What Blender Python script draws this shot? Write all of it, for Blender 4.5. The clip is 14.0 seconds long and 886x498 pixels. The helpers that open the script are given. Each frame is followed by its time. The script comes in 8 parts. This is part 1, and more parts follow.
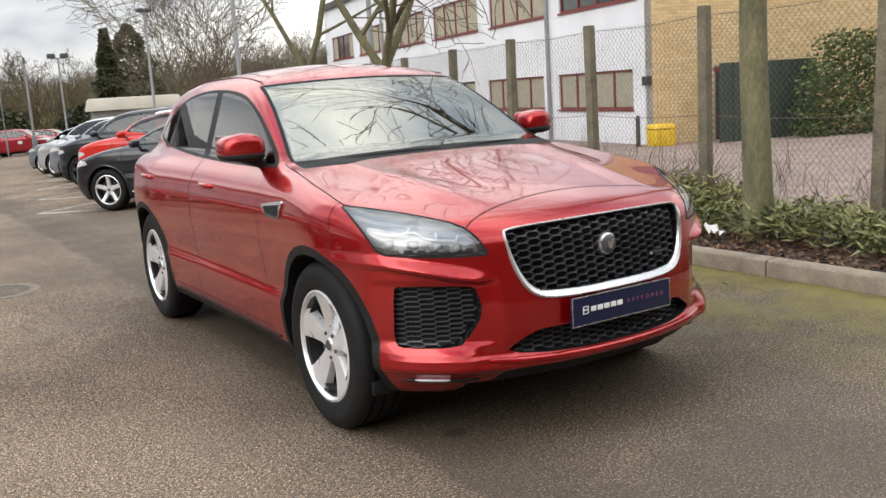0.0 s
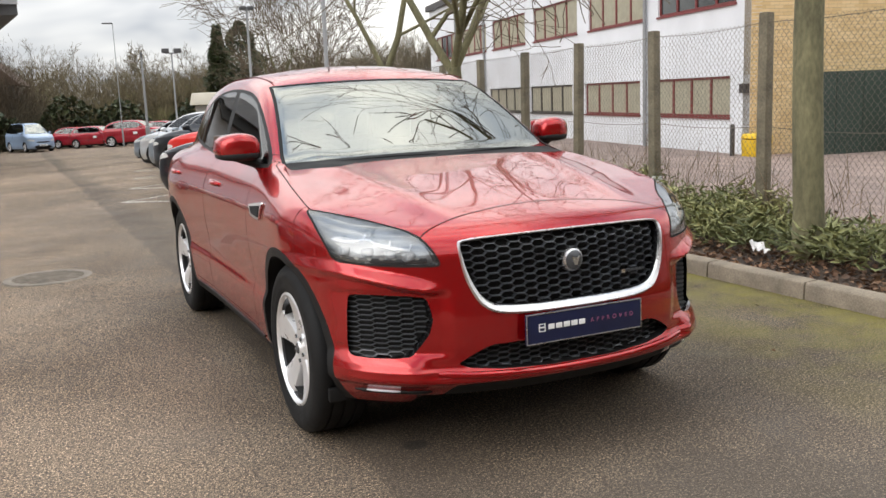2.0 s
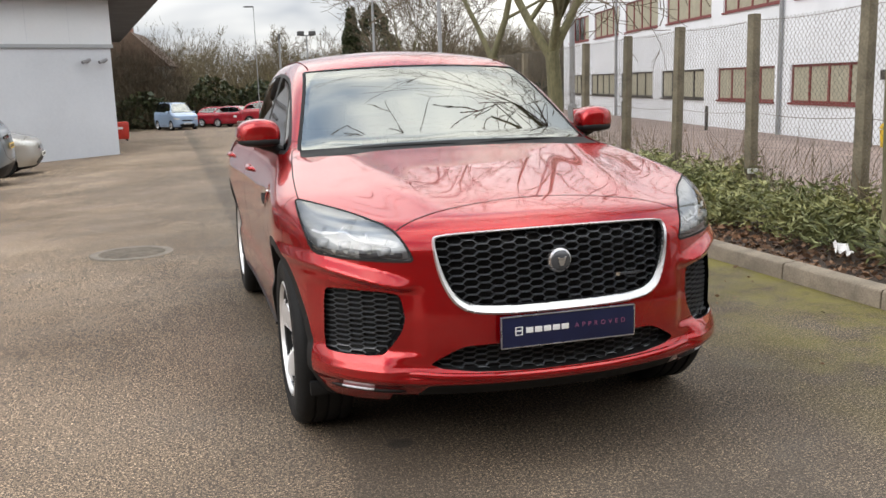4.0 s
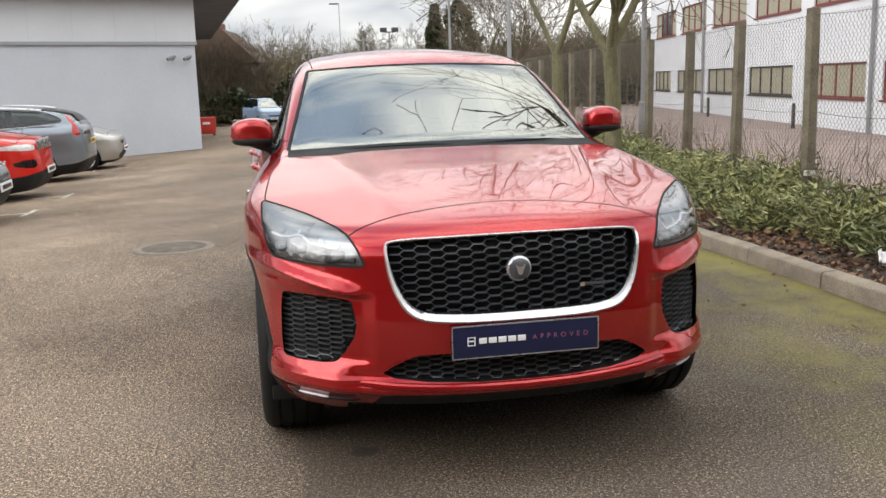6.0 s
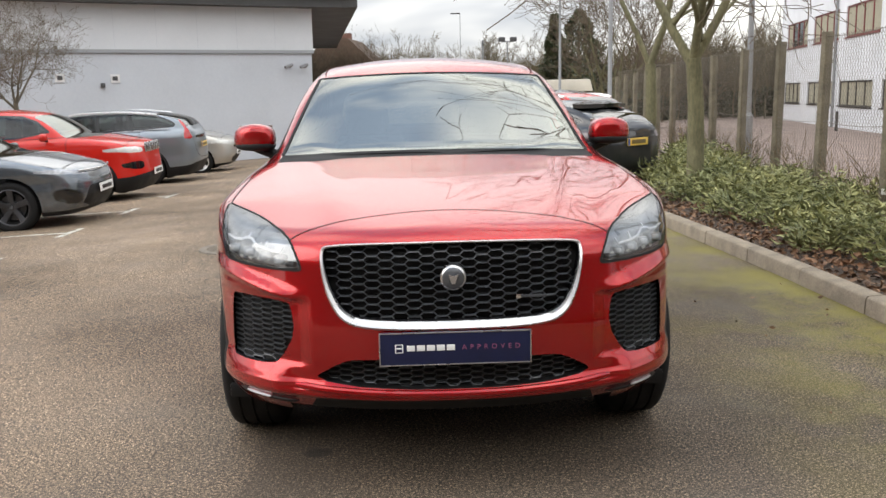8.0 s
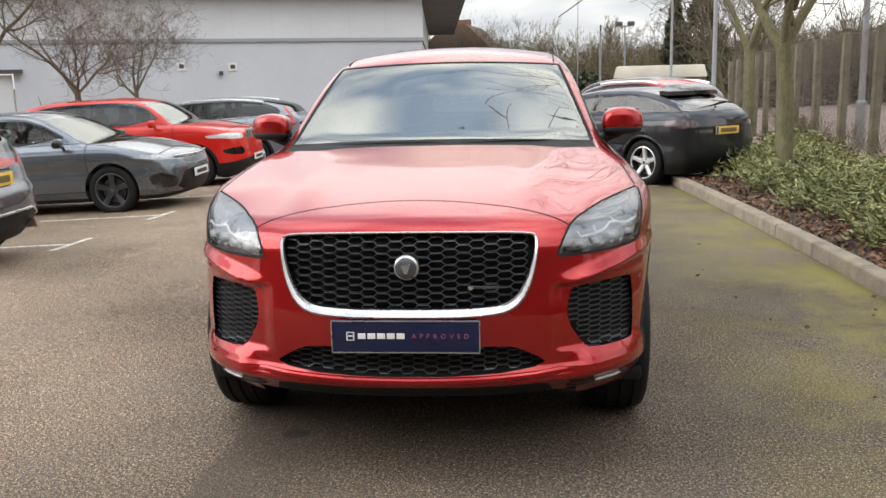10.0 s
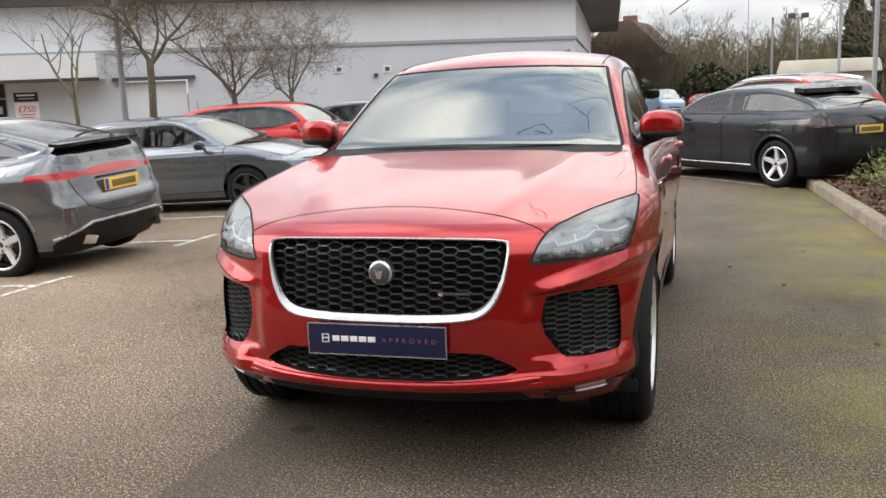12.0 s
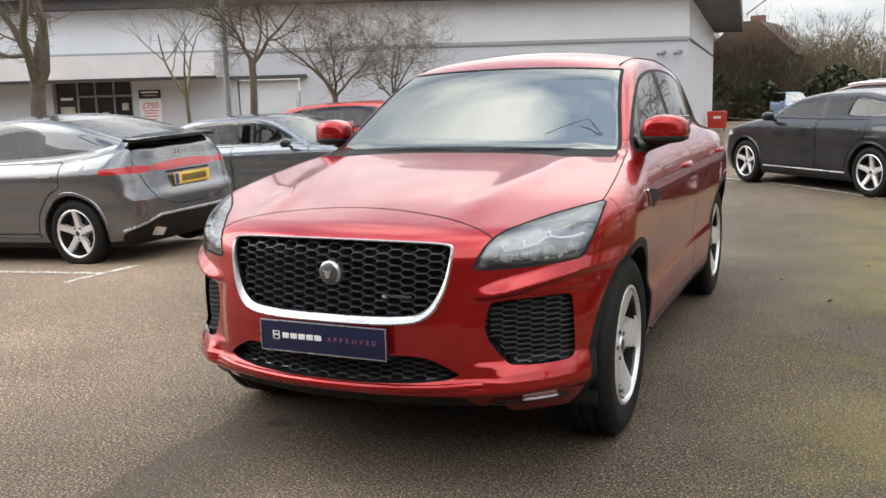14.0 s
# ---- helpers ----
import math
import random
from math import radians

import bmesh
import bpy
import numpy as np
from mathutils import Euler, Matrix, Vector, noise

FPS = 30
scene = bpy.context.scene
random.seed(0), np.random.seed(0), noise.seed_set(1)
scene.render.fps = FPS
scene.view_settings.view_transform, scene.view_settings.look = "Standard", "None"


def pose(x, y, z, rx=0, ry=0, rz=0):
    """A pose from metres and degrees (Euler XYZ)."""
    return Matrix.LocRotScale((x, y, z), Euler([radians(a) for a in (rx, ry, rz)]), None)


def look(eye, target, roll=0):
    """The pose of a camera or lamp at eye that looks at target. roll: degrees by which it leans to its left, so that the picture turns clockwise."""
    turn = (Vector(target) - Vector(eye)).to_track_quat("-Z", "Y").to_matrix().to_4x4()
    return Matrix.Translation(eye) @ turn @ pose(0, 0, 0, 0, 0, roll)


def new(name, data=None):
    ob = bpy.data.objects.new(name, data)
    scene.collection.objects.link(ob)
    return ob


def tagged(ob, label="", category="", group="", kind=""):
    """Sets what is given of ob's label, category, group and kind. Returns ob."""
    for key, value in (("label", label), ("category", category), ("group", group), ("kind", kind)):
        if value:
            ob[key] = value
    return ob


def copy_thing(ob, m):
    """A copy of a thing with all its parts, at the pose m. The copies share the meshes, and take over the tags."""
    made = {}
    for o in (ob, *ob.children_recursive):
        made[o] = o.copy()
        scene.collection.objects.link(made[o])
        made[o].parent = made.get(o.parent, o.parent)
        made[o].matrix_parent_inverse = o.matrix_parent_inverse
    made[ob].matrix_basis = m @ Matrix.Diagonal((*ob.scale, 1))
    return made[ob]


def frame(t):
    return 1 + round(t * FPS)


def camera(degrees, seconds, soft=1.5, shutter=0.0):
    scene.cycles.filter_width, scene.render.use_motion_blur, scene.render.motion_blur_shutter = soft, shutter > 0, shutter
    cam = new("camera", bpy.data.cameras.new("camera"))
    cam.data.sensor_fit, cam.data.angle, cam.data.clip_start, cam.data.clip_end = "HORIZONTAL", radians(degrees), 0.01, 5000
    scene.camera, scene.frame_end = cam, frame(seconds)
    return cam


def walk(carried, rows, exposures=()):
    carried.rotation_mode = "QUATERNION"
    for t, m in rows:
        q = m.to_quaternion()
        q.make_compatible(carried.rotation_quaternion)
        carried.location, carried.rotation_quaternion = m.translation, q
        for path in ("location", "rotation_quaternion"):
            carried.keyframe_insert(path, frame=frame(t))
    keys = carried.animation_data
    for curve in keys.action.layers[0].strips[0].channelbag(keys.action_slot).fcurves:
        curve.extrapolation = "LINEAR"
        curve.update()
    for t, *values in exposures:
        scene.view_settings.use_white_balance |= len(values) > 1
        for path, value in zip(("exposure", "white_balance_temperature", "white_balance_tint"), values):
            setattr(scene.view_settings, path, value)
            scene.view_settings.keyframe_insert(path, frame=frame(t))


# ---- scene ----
cam = camera(52.1, 14.0)
PATH = [
    (0, (-2.424, -2.617, 1.421), (-1.392, -0.939, 1.074), -3.6),
    (0.5, (-2.296, -2.663, 1.421), (-1.308, -0.959, 1.073), -2.5),
    (1, (-2.13, -2.75, 1.424), (-1.211, -1.008, 1.078), -1.6),
    (1.5, (-2.017, -2.822, 1.421), (-1.151, -1.051, 1.081), -2.0),
    (2, (-1.893, -2.825, 1.415), (-1.063, -1.036, 1.081), -2.2),
    (2.5, (-1.753, -2.813, 1.415), (-0.967, -1.005, 1.078), -2.1),
    (3, (-1.621, -2.83, 1.426), (-0.884, -1.003, 1.078), -1.9),
    (3.5, (-1.453, -2.877, 1.42), (-0.806, -1.018, 1.065), -1.9),
    (3.7, (-1.388, -2.898, 1.417), (-0.784, -1.025, 1.06), -1.8),
    (6, (-0.818, -2.901, 1.418), (-0.459, -0.968, 1.055), -1.7),
    (6.5, (-0.644, -2.917, 1.416), (-0.346, -0.971, 1.059), -1.0),
    (7, (-0.46, -2.988, 1.417), (-0.245, -1.032, 1.058), -0.7),
    (7.5, (-0.324, -2.995, 1.4), (-0.177, -1.031, 1.047), -0.8),
    (8, (-0.168, -2.989, 1.4), (-0.081, -1.019, 1.063), -1.1),
    (10.3, (0.516, -3.011, 1.41), (0.279, -1.059, 1.048), -1.2),
    (10.5, (0.581, -2.982, 1.404), (0.307, -1.033, 1.048), -1.1),
    (11, (0.74, -2.929, 1.411), (0.377, -0.994, 1.057), -1.3),
    (11.5, (0.899, -2.908, 1.417), (0.452, -0.991, 1.064), -2.0),
    (12, (1.108, -2.912, 1.422), (0.556, -1.022, 1.069), -2.2),
    (12.5, (1.272, -2.881, 1.409), (0.641, -1.017, 1.052), -2.6),
    (13, (1.422, -2.775, 1.389), (0.726, -0.933, 1.039), -2.4),
    (13.5, (1.555, -2.706, 1.402), (0.799, -0.887, 1.056), -2.0),
    (14, (1.682, -2.694, 1.41), (0.88, -0.894, 1.066), -1.7),
]
walk(cam, [(t, look(eye, target, roll)) for t, eye, target, roll in PATH], exposures=((0, 0.15), (7, 0.22), (14, 0.28)))
# ---- daylight: thick bright cloud, a weak broad sun behind it ----
SUN_EL, SUN_ROT = radians(33), radians(258)
world = bpy.data.worlds.new("overcast_sky")
scene.world = world
world.use_nodes = True
wn, wl = world.node_tree.nodes, world.node_tree.links
wn.clear()
w_out, w_bg = wn.new("ShaderNodeOutputWorld"), wn.new("ShaderNodeBackground")
w_sky = wn.new("ShaderNodeTexSky")
w_sky.sky_type, w_sky.sun_disc = "NISHITA", False
w_sky.sun_elevation, w_sky.sun_rotation = SUN_EL, SUN_ROT
w_co, w_sep = wn.new("ShaderNodeTexCoord"), wn.new("ShaderNodeSeparateXYZ")
wl.new(w_co.outputs["Generated"], w_sep.inputs[0])
w_up = wn.new("ShaderNodeMath")
w_up.operation, w_up.use_clamp = "MAXIMUM", True
w_up.inputs[1].default_value = 0.0
wl.new(w_sep.outputs[2], w_up.inputs[0])
w_den = wn.new("ShaderNodeMath")
w_den.operation = "ADD"
w_den.inputs[1].default_value = 0.30
wl.new(w_up.outputs[0], w_den.inputs[0])
w_div = wn.new("ShaderNodeVectorMath")
w_div.operation = "DIVIDE"
w_com = wn.new("ShaderNodeCombineXYZ")
for k in range(3):
    wl.new(w_den.outputs[0], w_com.inputs[k])
wl.new(w_co.outputs["Generated"], w_div.inputs[0])
wl.new(w_com.outputs[0], w_div.inputs[1])
w_noise = wn.new("ShaderNodeTexNoise")
w_noise.inputs["Scale"].default_value = 1.25
w_noise.inputs["Detail"].default_value = 4.0
w_noise.inputs["Roughness"].default_value = 0.55
w_noise.inputs["Distortion"].default_value = 0.4
wl.new(w_div.outputs[0], w_noise.inputs["Vector"])
w_ramp = wn.new("ShaderNodeValToRGB")
w_ramp.color_ramp.elements[0].position, w_ramp.color_ramp.elements[0].color = 0.37, (4.5, 4.8, 5.4, 1)
w_ramp.color_ramp.elements[1].position, w_ramp.color_ramp.elements[1].color = 0.63, (11.4, 11.2, 10.8, 1)
wl.new(w_noise.outputs["Fac"], w_ramp.inputs[0])
w_cie = wn.new("ShaderNodeMapRange")
w_cie.inputs[3].default_value, w_cie.inputs[4].default_value = 0.88, 2.8
wl.new(w_up.outputs[0], w_cie.inputs[0])
# the cloud is brighter round the hidden sun
w_dot, w_pow, w_glow = wn.new("ShaderNodeVectorMath"), wn.new("ShaderNodeMath"), wn.new("ShaderNodeMath")
w_dot.operation, w_pow.operation, w_glow.operation = "DOT_PRODUCT", "POWER", "MULTIPLY_ADD"
w_dot.inputs[1].default_value = (math.cos(SUN_EL) * math.sin(SUN_ROT), math.cos(SUN_EL) * math.cos(SUN_ROT), math.sin(SUN_EL))
wl.new(w_co.outputs["Generated"], w_dot.inputs[0])
w_pos = wn.new("ShaderNodeMath")
w_pos.operation = "MAXIMUM"
w_pos.inputs[1].default_value = 0.0
wl.new(w_dot.outputs["Value"], w_pos.inputs[0])
wl.new(w_pos.outputs[0], w_pow.inputs[0])
w_pow.inputs[1].default_value = 6.0
wl.new(w_pow.outputs[0], w_glow.inputs[0])
w_glow.inputs[1].default_value, w_glow.inputs[2].default_value = 0.25, 0.95
w_lum = wn.new("ShaderNodeMath")
w_lum.operation = "MULTIPLY"
wl.new(w_cie.outputs[0], w_lum.inputs[0])
wl.new(w_glow.outputs[0], w_lum.inputs[1])
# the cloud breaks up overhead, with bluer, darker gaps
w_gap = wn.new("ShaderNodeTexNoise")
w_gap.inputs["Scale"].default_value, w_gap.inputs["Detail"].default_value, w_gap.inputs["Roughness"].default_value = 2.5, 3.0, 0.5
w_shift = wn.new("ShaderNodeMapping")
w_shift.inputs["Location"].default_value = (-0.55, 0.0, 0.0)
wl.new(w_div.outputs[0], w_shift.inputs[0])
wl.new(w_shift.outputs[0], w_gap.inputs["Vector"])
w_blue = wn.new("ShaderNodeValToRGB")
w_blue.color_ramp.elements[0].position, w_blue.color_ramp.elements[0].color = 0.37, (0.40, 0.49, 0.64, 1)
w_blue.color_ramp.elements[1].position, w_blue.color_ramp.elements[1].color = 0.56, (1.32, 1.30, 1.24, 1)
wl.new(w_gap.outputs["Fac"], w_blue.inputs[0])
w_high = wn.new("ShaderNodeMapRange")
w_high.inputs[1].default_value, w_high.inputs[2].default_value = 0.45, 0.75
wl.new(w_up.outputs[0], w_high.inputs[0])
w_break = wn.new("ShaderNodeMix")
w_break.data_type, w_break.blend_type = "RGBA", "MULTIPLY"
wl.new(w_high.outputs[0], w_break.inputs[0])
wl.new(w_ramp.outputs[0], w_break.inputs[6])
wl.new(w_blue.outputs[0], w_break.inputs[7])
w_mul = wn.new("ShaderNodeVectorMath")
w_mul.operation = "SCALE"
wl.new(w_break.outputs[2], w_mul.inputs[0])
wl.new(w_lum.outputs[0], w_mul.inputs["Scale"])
w_mix = wn.new("ShaderNodeMix")
w_mix.data_type = "RGBA"
w_mix.inputs[0].default_value = 0.9
wl.new(w_sky.outputs[0], w_mix.inputs[6])
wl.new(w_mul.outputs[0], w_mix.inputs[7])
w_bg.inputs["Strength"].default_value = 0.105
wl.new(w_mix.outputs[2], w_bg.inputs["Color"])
wl.new(w_bg.outputs[0], w_out.inputs["Surface"])

sun = new("sun", bpy.data.lights.new("sun", "SUN"))
sun.data.energy, sun.data.angle, sun.data.color = 1.2, radians(45), (1.0, 0.95, 0.88)
sun.matrix_world = look((0, 0, 30), (-30 * math.cos(SUN_EL) * math.sin(SUN_ROT), -30 * math.cos(SUN_EL) * math.cos(SUN_ROT), 30 - 30 * math.sin(SUN_EL)))


# ---- materials ----
def shader(name, base=(0.5, 0.5, 0.5), rough=0.6, metal=0.0, coat=0.0, spec=0.5):
    m = bpy.data.materials.new(name)
    m.use_nodes = True
    b = m.node_tree.nodes["Principled BSDF"]
    b.inputs["Base Color"].default_value = (*base, 1)
    b.inputs["Roughness"].default_value = rough
    b.inputs["Metallic"].default_value = metal
    b.inputs["Coat Weight"].default_value = coat
    b.inputs["Coat Roughness"].default_value = 0.03
    b.inputs["Specular IOR Level"].default_value = spec
    return m


def tex(m, kind, scale, detail=4.0, stretch=(1, 1, 1), rough=0.55):
    n, l = m.node_tree.nodes, m.node_tree.links
    co, mp = n.new("ShaderNodeTexCoord"), n.new("ShaderNodeMapping")
    mp.inputs["Scale"].default_value = stretch
    l.new(co.outputs["Object"], mp.inputs[0])
    if kind == "voronoi":
        t = n.new("ShaderNodeTexVoronoi")
        t.inputs["Scale"].default_value = scale
        l.new(mp.outputs[0], t.inputs["Vector"])
        return t.outputs["Distance"]
    t = n.new("ShaderNodeTexNoise")
    t.inputs["Scale"].default_value, t.inputs["Detail"].default_value, t.inputs["Roughness"].default_value = scale, detail, rough
    l.new(mp.outputs[0], t.inputs["Vector"])
    return t.outputs["Fac"]


def ramp(m, fac, stops):
    r = m.node_tree.nodes.new("ShaderNodeValToRGB")
    while len(r.color_ramp.elements) < len(stops):
        r.color_ramp.elements.new(0.5)
    for e, (p, c) in zip(r.color_ramp.elements, stops):
        e.position, e.color = p, (c, c, c, 1) if isinstance(c, (int, float)) else (*c, 1)
    m.node_tree.links.new(fac, r.inputs[0])
    return r.outputs[0]


def mixed(m, fac, a, b, how="MIX"):
    x = m.node_tree.nodes.new("ShaderNodeMix")
    x.data_type, x.blend_type = "RGBA", how
    for k, v in ((0, fac), (6, a), (7, b)):
        if isinstance(v, (int, float)):
            x.inputs[k].default_value = v if k == 0 else (v, v, v, 1)
        elif isinstance(v, tuple):
            x.inputs[k].default_value = (*v, 1)
        else:
            m.node_tree.links.new(v, x.inputs[k])
    return x.outputs[2]


def feed(m, socket, out):
    m.node_tree.links.new(out, m.node_tree.nodes["Principled BSDF"].inputs[socket])


def relief(m, fac, strength, depth=0.01):
    b = m.node_tree.nodes.new("ShaderNodeBump")
    b.inputs["Strength"].default_value, b.inputs["Distance"].default_value = strength, depth
    m.node_tree.links.new(fac, b.inputs["Height"])
    feed(m, "Normal", b.outputs[0])


def worn(name, base, rough=0.7, metal=0.0, vary=0.25, scale=3.0, fine=60.0, bump=0.2, coat=0.0, depth=0.004, stretch=(1, 1, 1)):
    """A surface with stains at one scale and grain at another."""
    m = shader(name, base, rough, metal, coat)
    big, small = tex(m, "noise", scale, 5, stretch), tex(m, "noise", fine, 3, stretch)
    lo, hi = tuple(c * (1 - vary) for c in base), tuple(min(1, c * (1 + vary)) for c in base)
    c = ramp(m, big, [(0.3, lo), (0.7, hi)])
    c = mixed(m, vary * 0.8, c, ramp(m, small, [(0.3, 0.25), (0.7, 0.95)]), "OVERLAY")
    feed(m, "Base Color", c)
    feed(m, "Roughness", ramp(m, big, [(0.2, max(0.02, rough - 0.1)), (0.8, min(1, rough + 0.1))]))
    if bump:
        relief(m, small, bump, depth)
    return m


def car_paint(name, base, metal=0.4, rough=0.34, lacquer=1.0):
    m = shader(name, base, rough, metal, lacquer, 0.05)
    flake = tex(m, "voronoi", 900)
    dust = tex(m, "noise", 2.2, 6)
    c = mixed(m, 0.10, base, ramp(m, flake, [(0.0, 1.0), (0.5, 0.2)]), "OVERLAY")
    c = mixed(m, ramp(m, dust, [(0.45, 0.0), (0.8, 0.05)]), c, (0.35, 0.32, 0.28))
    feed(m, "Base Color", c)
    feed(m, "Coat Roughness", ramp(m, dust, [(0.3, 0.015), (0.75, 0.06)]))
    return m


def clear_glass(name, tint, gloss=1.5, mirror=(1, 1, 1)):
    """Thin glass: what is behind, tinted, and a sharp reflection by Fresnel."""
    m = bpy.data.materials.new(name)
    m.use_nodes = True
    n, l = m.node_tree.nodes, m.node_tree.links
    n.clear()
    out, mix = n.new("ShaderNodeOutputMaterial"), n.new("ShaderNodeMixShader")
    tr, gl, fr = n.new("ShaderNodeBsdfTransparent"), n.new("ShaderNodeBsdfGlossy"), n.new("ShaderNodeFresnel")
    tr.inputs[0].default_value = (*tint, 1)
    gl.inputs["Color"].default_value = (*mirror, 1)
    gl.inputs["Roughness"].default_value = 0.012
    fr.inputs["IOR"].default_value = gloss
    l.new(fr.outputs[0], mix.inputs[0])
    l.new(tr.outputs[0], mix.inputs[1])
    l.new(gl.outputs[0], mix.inputs[2])
    l.new(mix.outputs[0], out.inputs[0])
    return m


RED = car_paint("red_metallic_paint", (0.37, 0.0042, 0.0062), 0.62, 0.26, 1.0)
RED.node_tree.nodes["Principled BSDF"].inputs["Coat IOR"].default_value = 1.54
BLACK_PLASTIC = worn("black_plastic", (0.010, 0.010, 0.0105), 0.55, vary=0.2, scale=8, fine=300, bump=0.15, depth=0.001)
BLACK_DULL = worn("dull_black_plastic", (0.009, 0.009, 0.0095), 0.7, vary=0.2, scale=8, fine=300, bump=0.1, depth=0.001)
BLACK_GLOSS = shader("gloss_black", (0.008, 0.008, 0.009), 0.12, coat=0.6)
MESH_GREY = shader("grille_mesh_black", (0.055, 0.060, 0.068), 0.30, 0.0, 0.3)
SATIN = worn("satin_silver", (0.58, 0.58, 0.59), 0.28, 0.9, vary=0.05, scale=6, fine=90, bump=0.0)
CHROME = shader("chrome", (0.86, 0.86, 0.87), 0.08, 1.0)
RIM_SILVER = worn("silver_alloy", (0.78, 0.78, 0.79), 0.32, 0.55, vary=0.06, scale=9, fine=120, bump=0.03, coat=0.4)
RIM_DARK = worn("dark_alloy", (0.055, 0.055, 0.06), 0.35, 0.6, vary=0.1, scale=9, fine=120, bump=0.03, coat=0.3)
RUBBER = worn("tyre_rubber", (0.0075, 0.0075, 0.008), 0.70, vary=0.25, scale=14, fine=160, bump=0.3, depth=0.002)
SEAM = shader("panel_gap", (0.012, 0.004, 0.004), 0.8)
SEAM_FINE = shader("narrow_panel_gap", (0.075, 0.003, 0.004), 0.8)
GAP = shader("dark_gap", (0.008, 0.008, 0.008), 0.9)
for dull in (RUBBER, BLACK_PLASTIC, BLACK_DULL):
    dull.node_tree.nodes["Principled BSDF"].inputs["Specular IOR Level"].default_value = 0.28
WINDSCREEN = clear_glass("windscreen_glass", (0.34, 0.40, 0.37), 3.05, (0.97, 1.0, 0.95))
PRIVACY = clear_glass("tinted_side_glass", (0.14, 0.16, 0.155), 1.7)
REAR_GLASS = clear_glass("rear_screen_glass", (0.24, 0.28, 0.27), 2.5)
SIDE_GLASS = clear_glass("parked_side_glass", (0.27, 0.32, 0.31), 1.65)
LENS = clear_glass("headlamp_lens", (0.9, 0.92, 0.94), 2.0)
REFLECTOR = worn("lamp_reflector", (0.58, 0.61, 0.65), 0.38, 0.3, vary=0.15, scale=22, fine=90, bump=0.0)
LAMP_BOWL = worn("lamp_bowl", (0.36, 0.375, 0.39), 0.32, 0.3, vary=0.2, scale=22, fine=90, bump=0.0)
LAMP_DARK = shader("lamp_bezel", (0.10, 0.105, 0.115), 0.25, 0.4)
LAMP_WHITE = shader("light_guide", (0.92, 0.94, 0.97), 0.2)
CABIN = worn("cabin_charcoal", (0.035, 0.035, 0.037), 0.7, vary=0.2, scale=10, fine=200, bump=0.2, depth=0.001)
SEAT_CLOTH = worn("seat_fabric", (0.05, 0.05, 0.052), 0.85, vary=0.2, scale=12, fine=300, bump=0.3, depth=0.001)
LAMP_SMOKE = worn("grey_lamp", (0.30, 0.31, 0.335), 0.2, 0.2, vary=0.3, scale=20, fine=80, bump=0.0, coat=0.6)
LAMP_PALE = worn("pale_lamp", (0.66, 0.66, 0.63), 0.22, 0.2, vary=0.2, scale=20, fine=80, bump=0.0, coat=0.6)
SMOKED = shader("smoked_lamp", (0.055, 0.028, 0.034), 0.14, coat=0.8)
RED_LAMP = shader("red_lamp", (0.45, 0.012, 0.015), 0.12, coat=0.8)
PLATE_BLUE = worn("navy_plate", (0.007, 0.011, 0.048), 0.35, vary=0.12, scale=9, fine=200, bump=0.0)
PLATE_PINK = shader("plate_pink_print", (0.26, 0.085, 0.17), 0.5)
PLATE_WHITE = worn("white_plate", (0.78, 0.78, 0.76), 0.4, vary=0.04, bump=0.0)
PLATE_YELLOW = worn("yellow_plate", (0.82, 0.55, 0.10), 0.4, vary=0.06, bump=0.0)
PRINT_BLACK = shader("black_print", (0.02, 0.02, 0.02), 0.5)
PRINT_BLUE = shader("blue_print", (0.02, 0.07, 0.35), 0.5)
PRINT_RED = shader("red_print", (0.62, 0.03, 0.09), 0.5)
PRINT_WHITE = shader("white_print", (0.85, 0.85, 0.85), 0.5)


# ---- building tools ----
import collections


def mesh_of(name, verts, faces, mat, smooth=True, sharp=None):
    me = bpy.data.meshes.new(name)
    me.from_pydata([tuple(map(float, v)) for v in verts], [], [tuple(int(i) for i in f) for f in faces])
    me.materials.append(mat)
    if smooth:
        me.polygons.foreach_set("use_smooth", [True] * len(me.polygons))
        if sharp:
            me.set_sharp_from_angle(angle=radians(sharp))
    me.update()
    return me


def part(name, bm, mat, parent, label="", smooth=True, sharp=35, at=None):
    """Link a bmesh, or (verts, faces), as one mesh under a thing or a part."""
    if isinstance(bm, tuple):
        me = mesh_of(name, bm[0], bm[1], mat, smooth, sharp)
    else:
        me = bpy.data.meshes.new(name)
        bm.to_mesh(me)
        bm.free()
        me.materials.append(mat)
        if smooth:
            me.polygons.foreach_set("use_smooth", [True] * len(me.polygons))
            me.set_sharp_from_angle(angle=radians(sharp))
    ob = new(name, me)
    ob.parent = parent
    if at is not None:
        ob.matrix_basis = at
    return tagged(ob, label)


def thing(name, label, category, at=None, group="", kind=""):
    ob = new(name)
    if at is not None:
        ob.matrix_basis = at
    return tagged(ob, label, category, group, kind)


def solid(name, bm, mat, label, category, at=None, group="", kind="", smooth=True, sharp=35):
    ob = part(name, bm, mat, None, "", smooth, sharp, at)
    return tagged(ob, label, category, group, kind)


def box(sx, sy, sz, at=(0, 0, 0), bevel=0.0, seg=2, taper=1.0):
    """A bevelled box; at is the centre of its base."""
    bm = bmesh.new()
    bmesh.ops.create_cube(bm, size=1)
    for v in bm.verts:
        k = taper if v.co.z > 0 else 1.0
        v.co = Vector((v.co.x * sx * k + at[0], v.co.y * sy * k + at[1], (v.co.z + 0.5) * sz + at[2]))
    if bevel:
        bmesh.ops.bevel(bm, geom=bm.edges[:], offset=bevel, segments=seg, affect="EDGES", profile=0.6)
    return bm


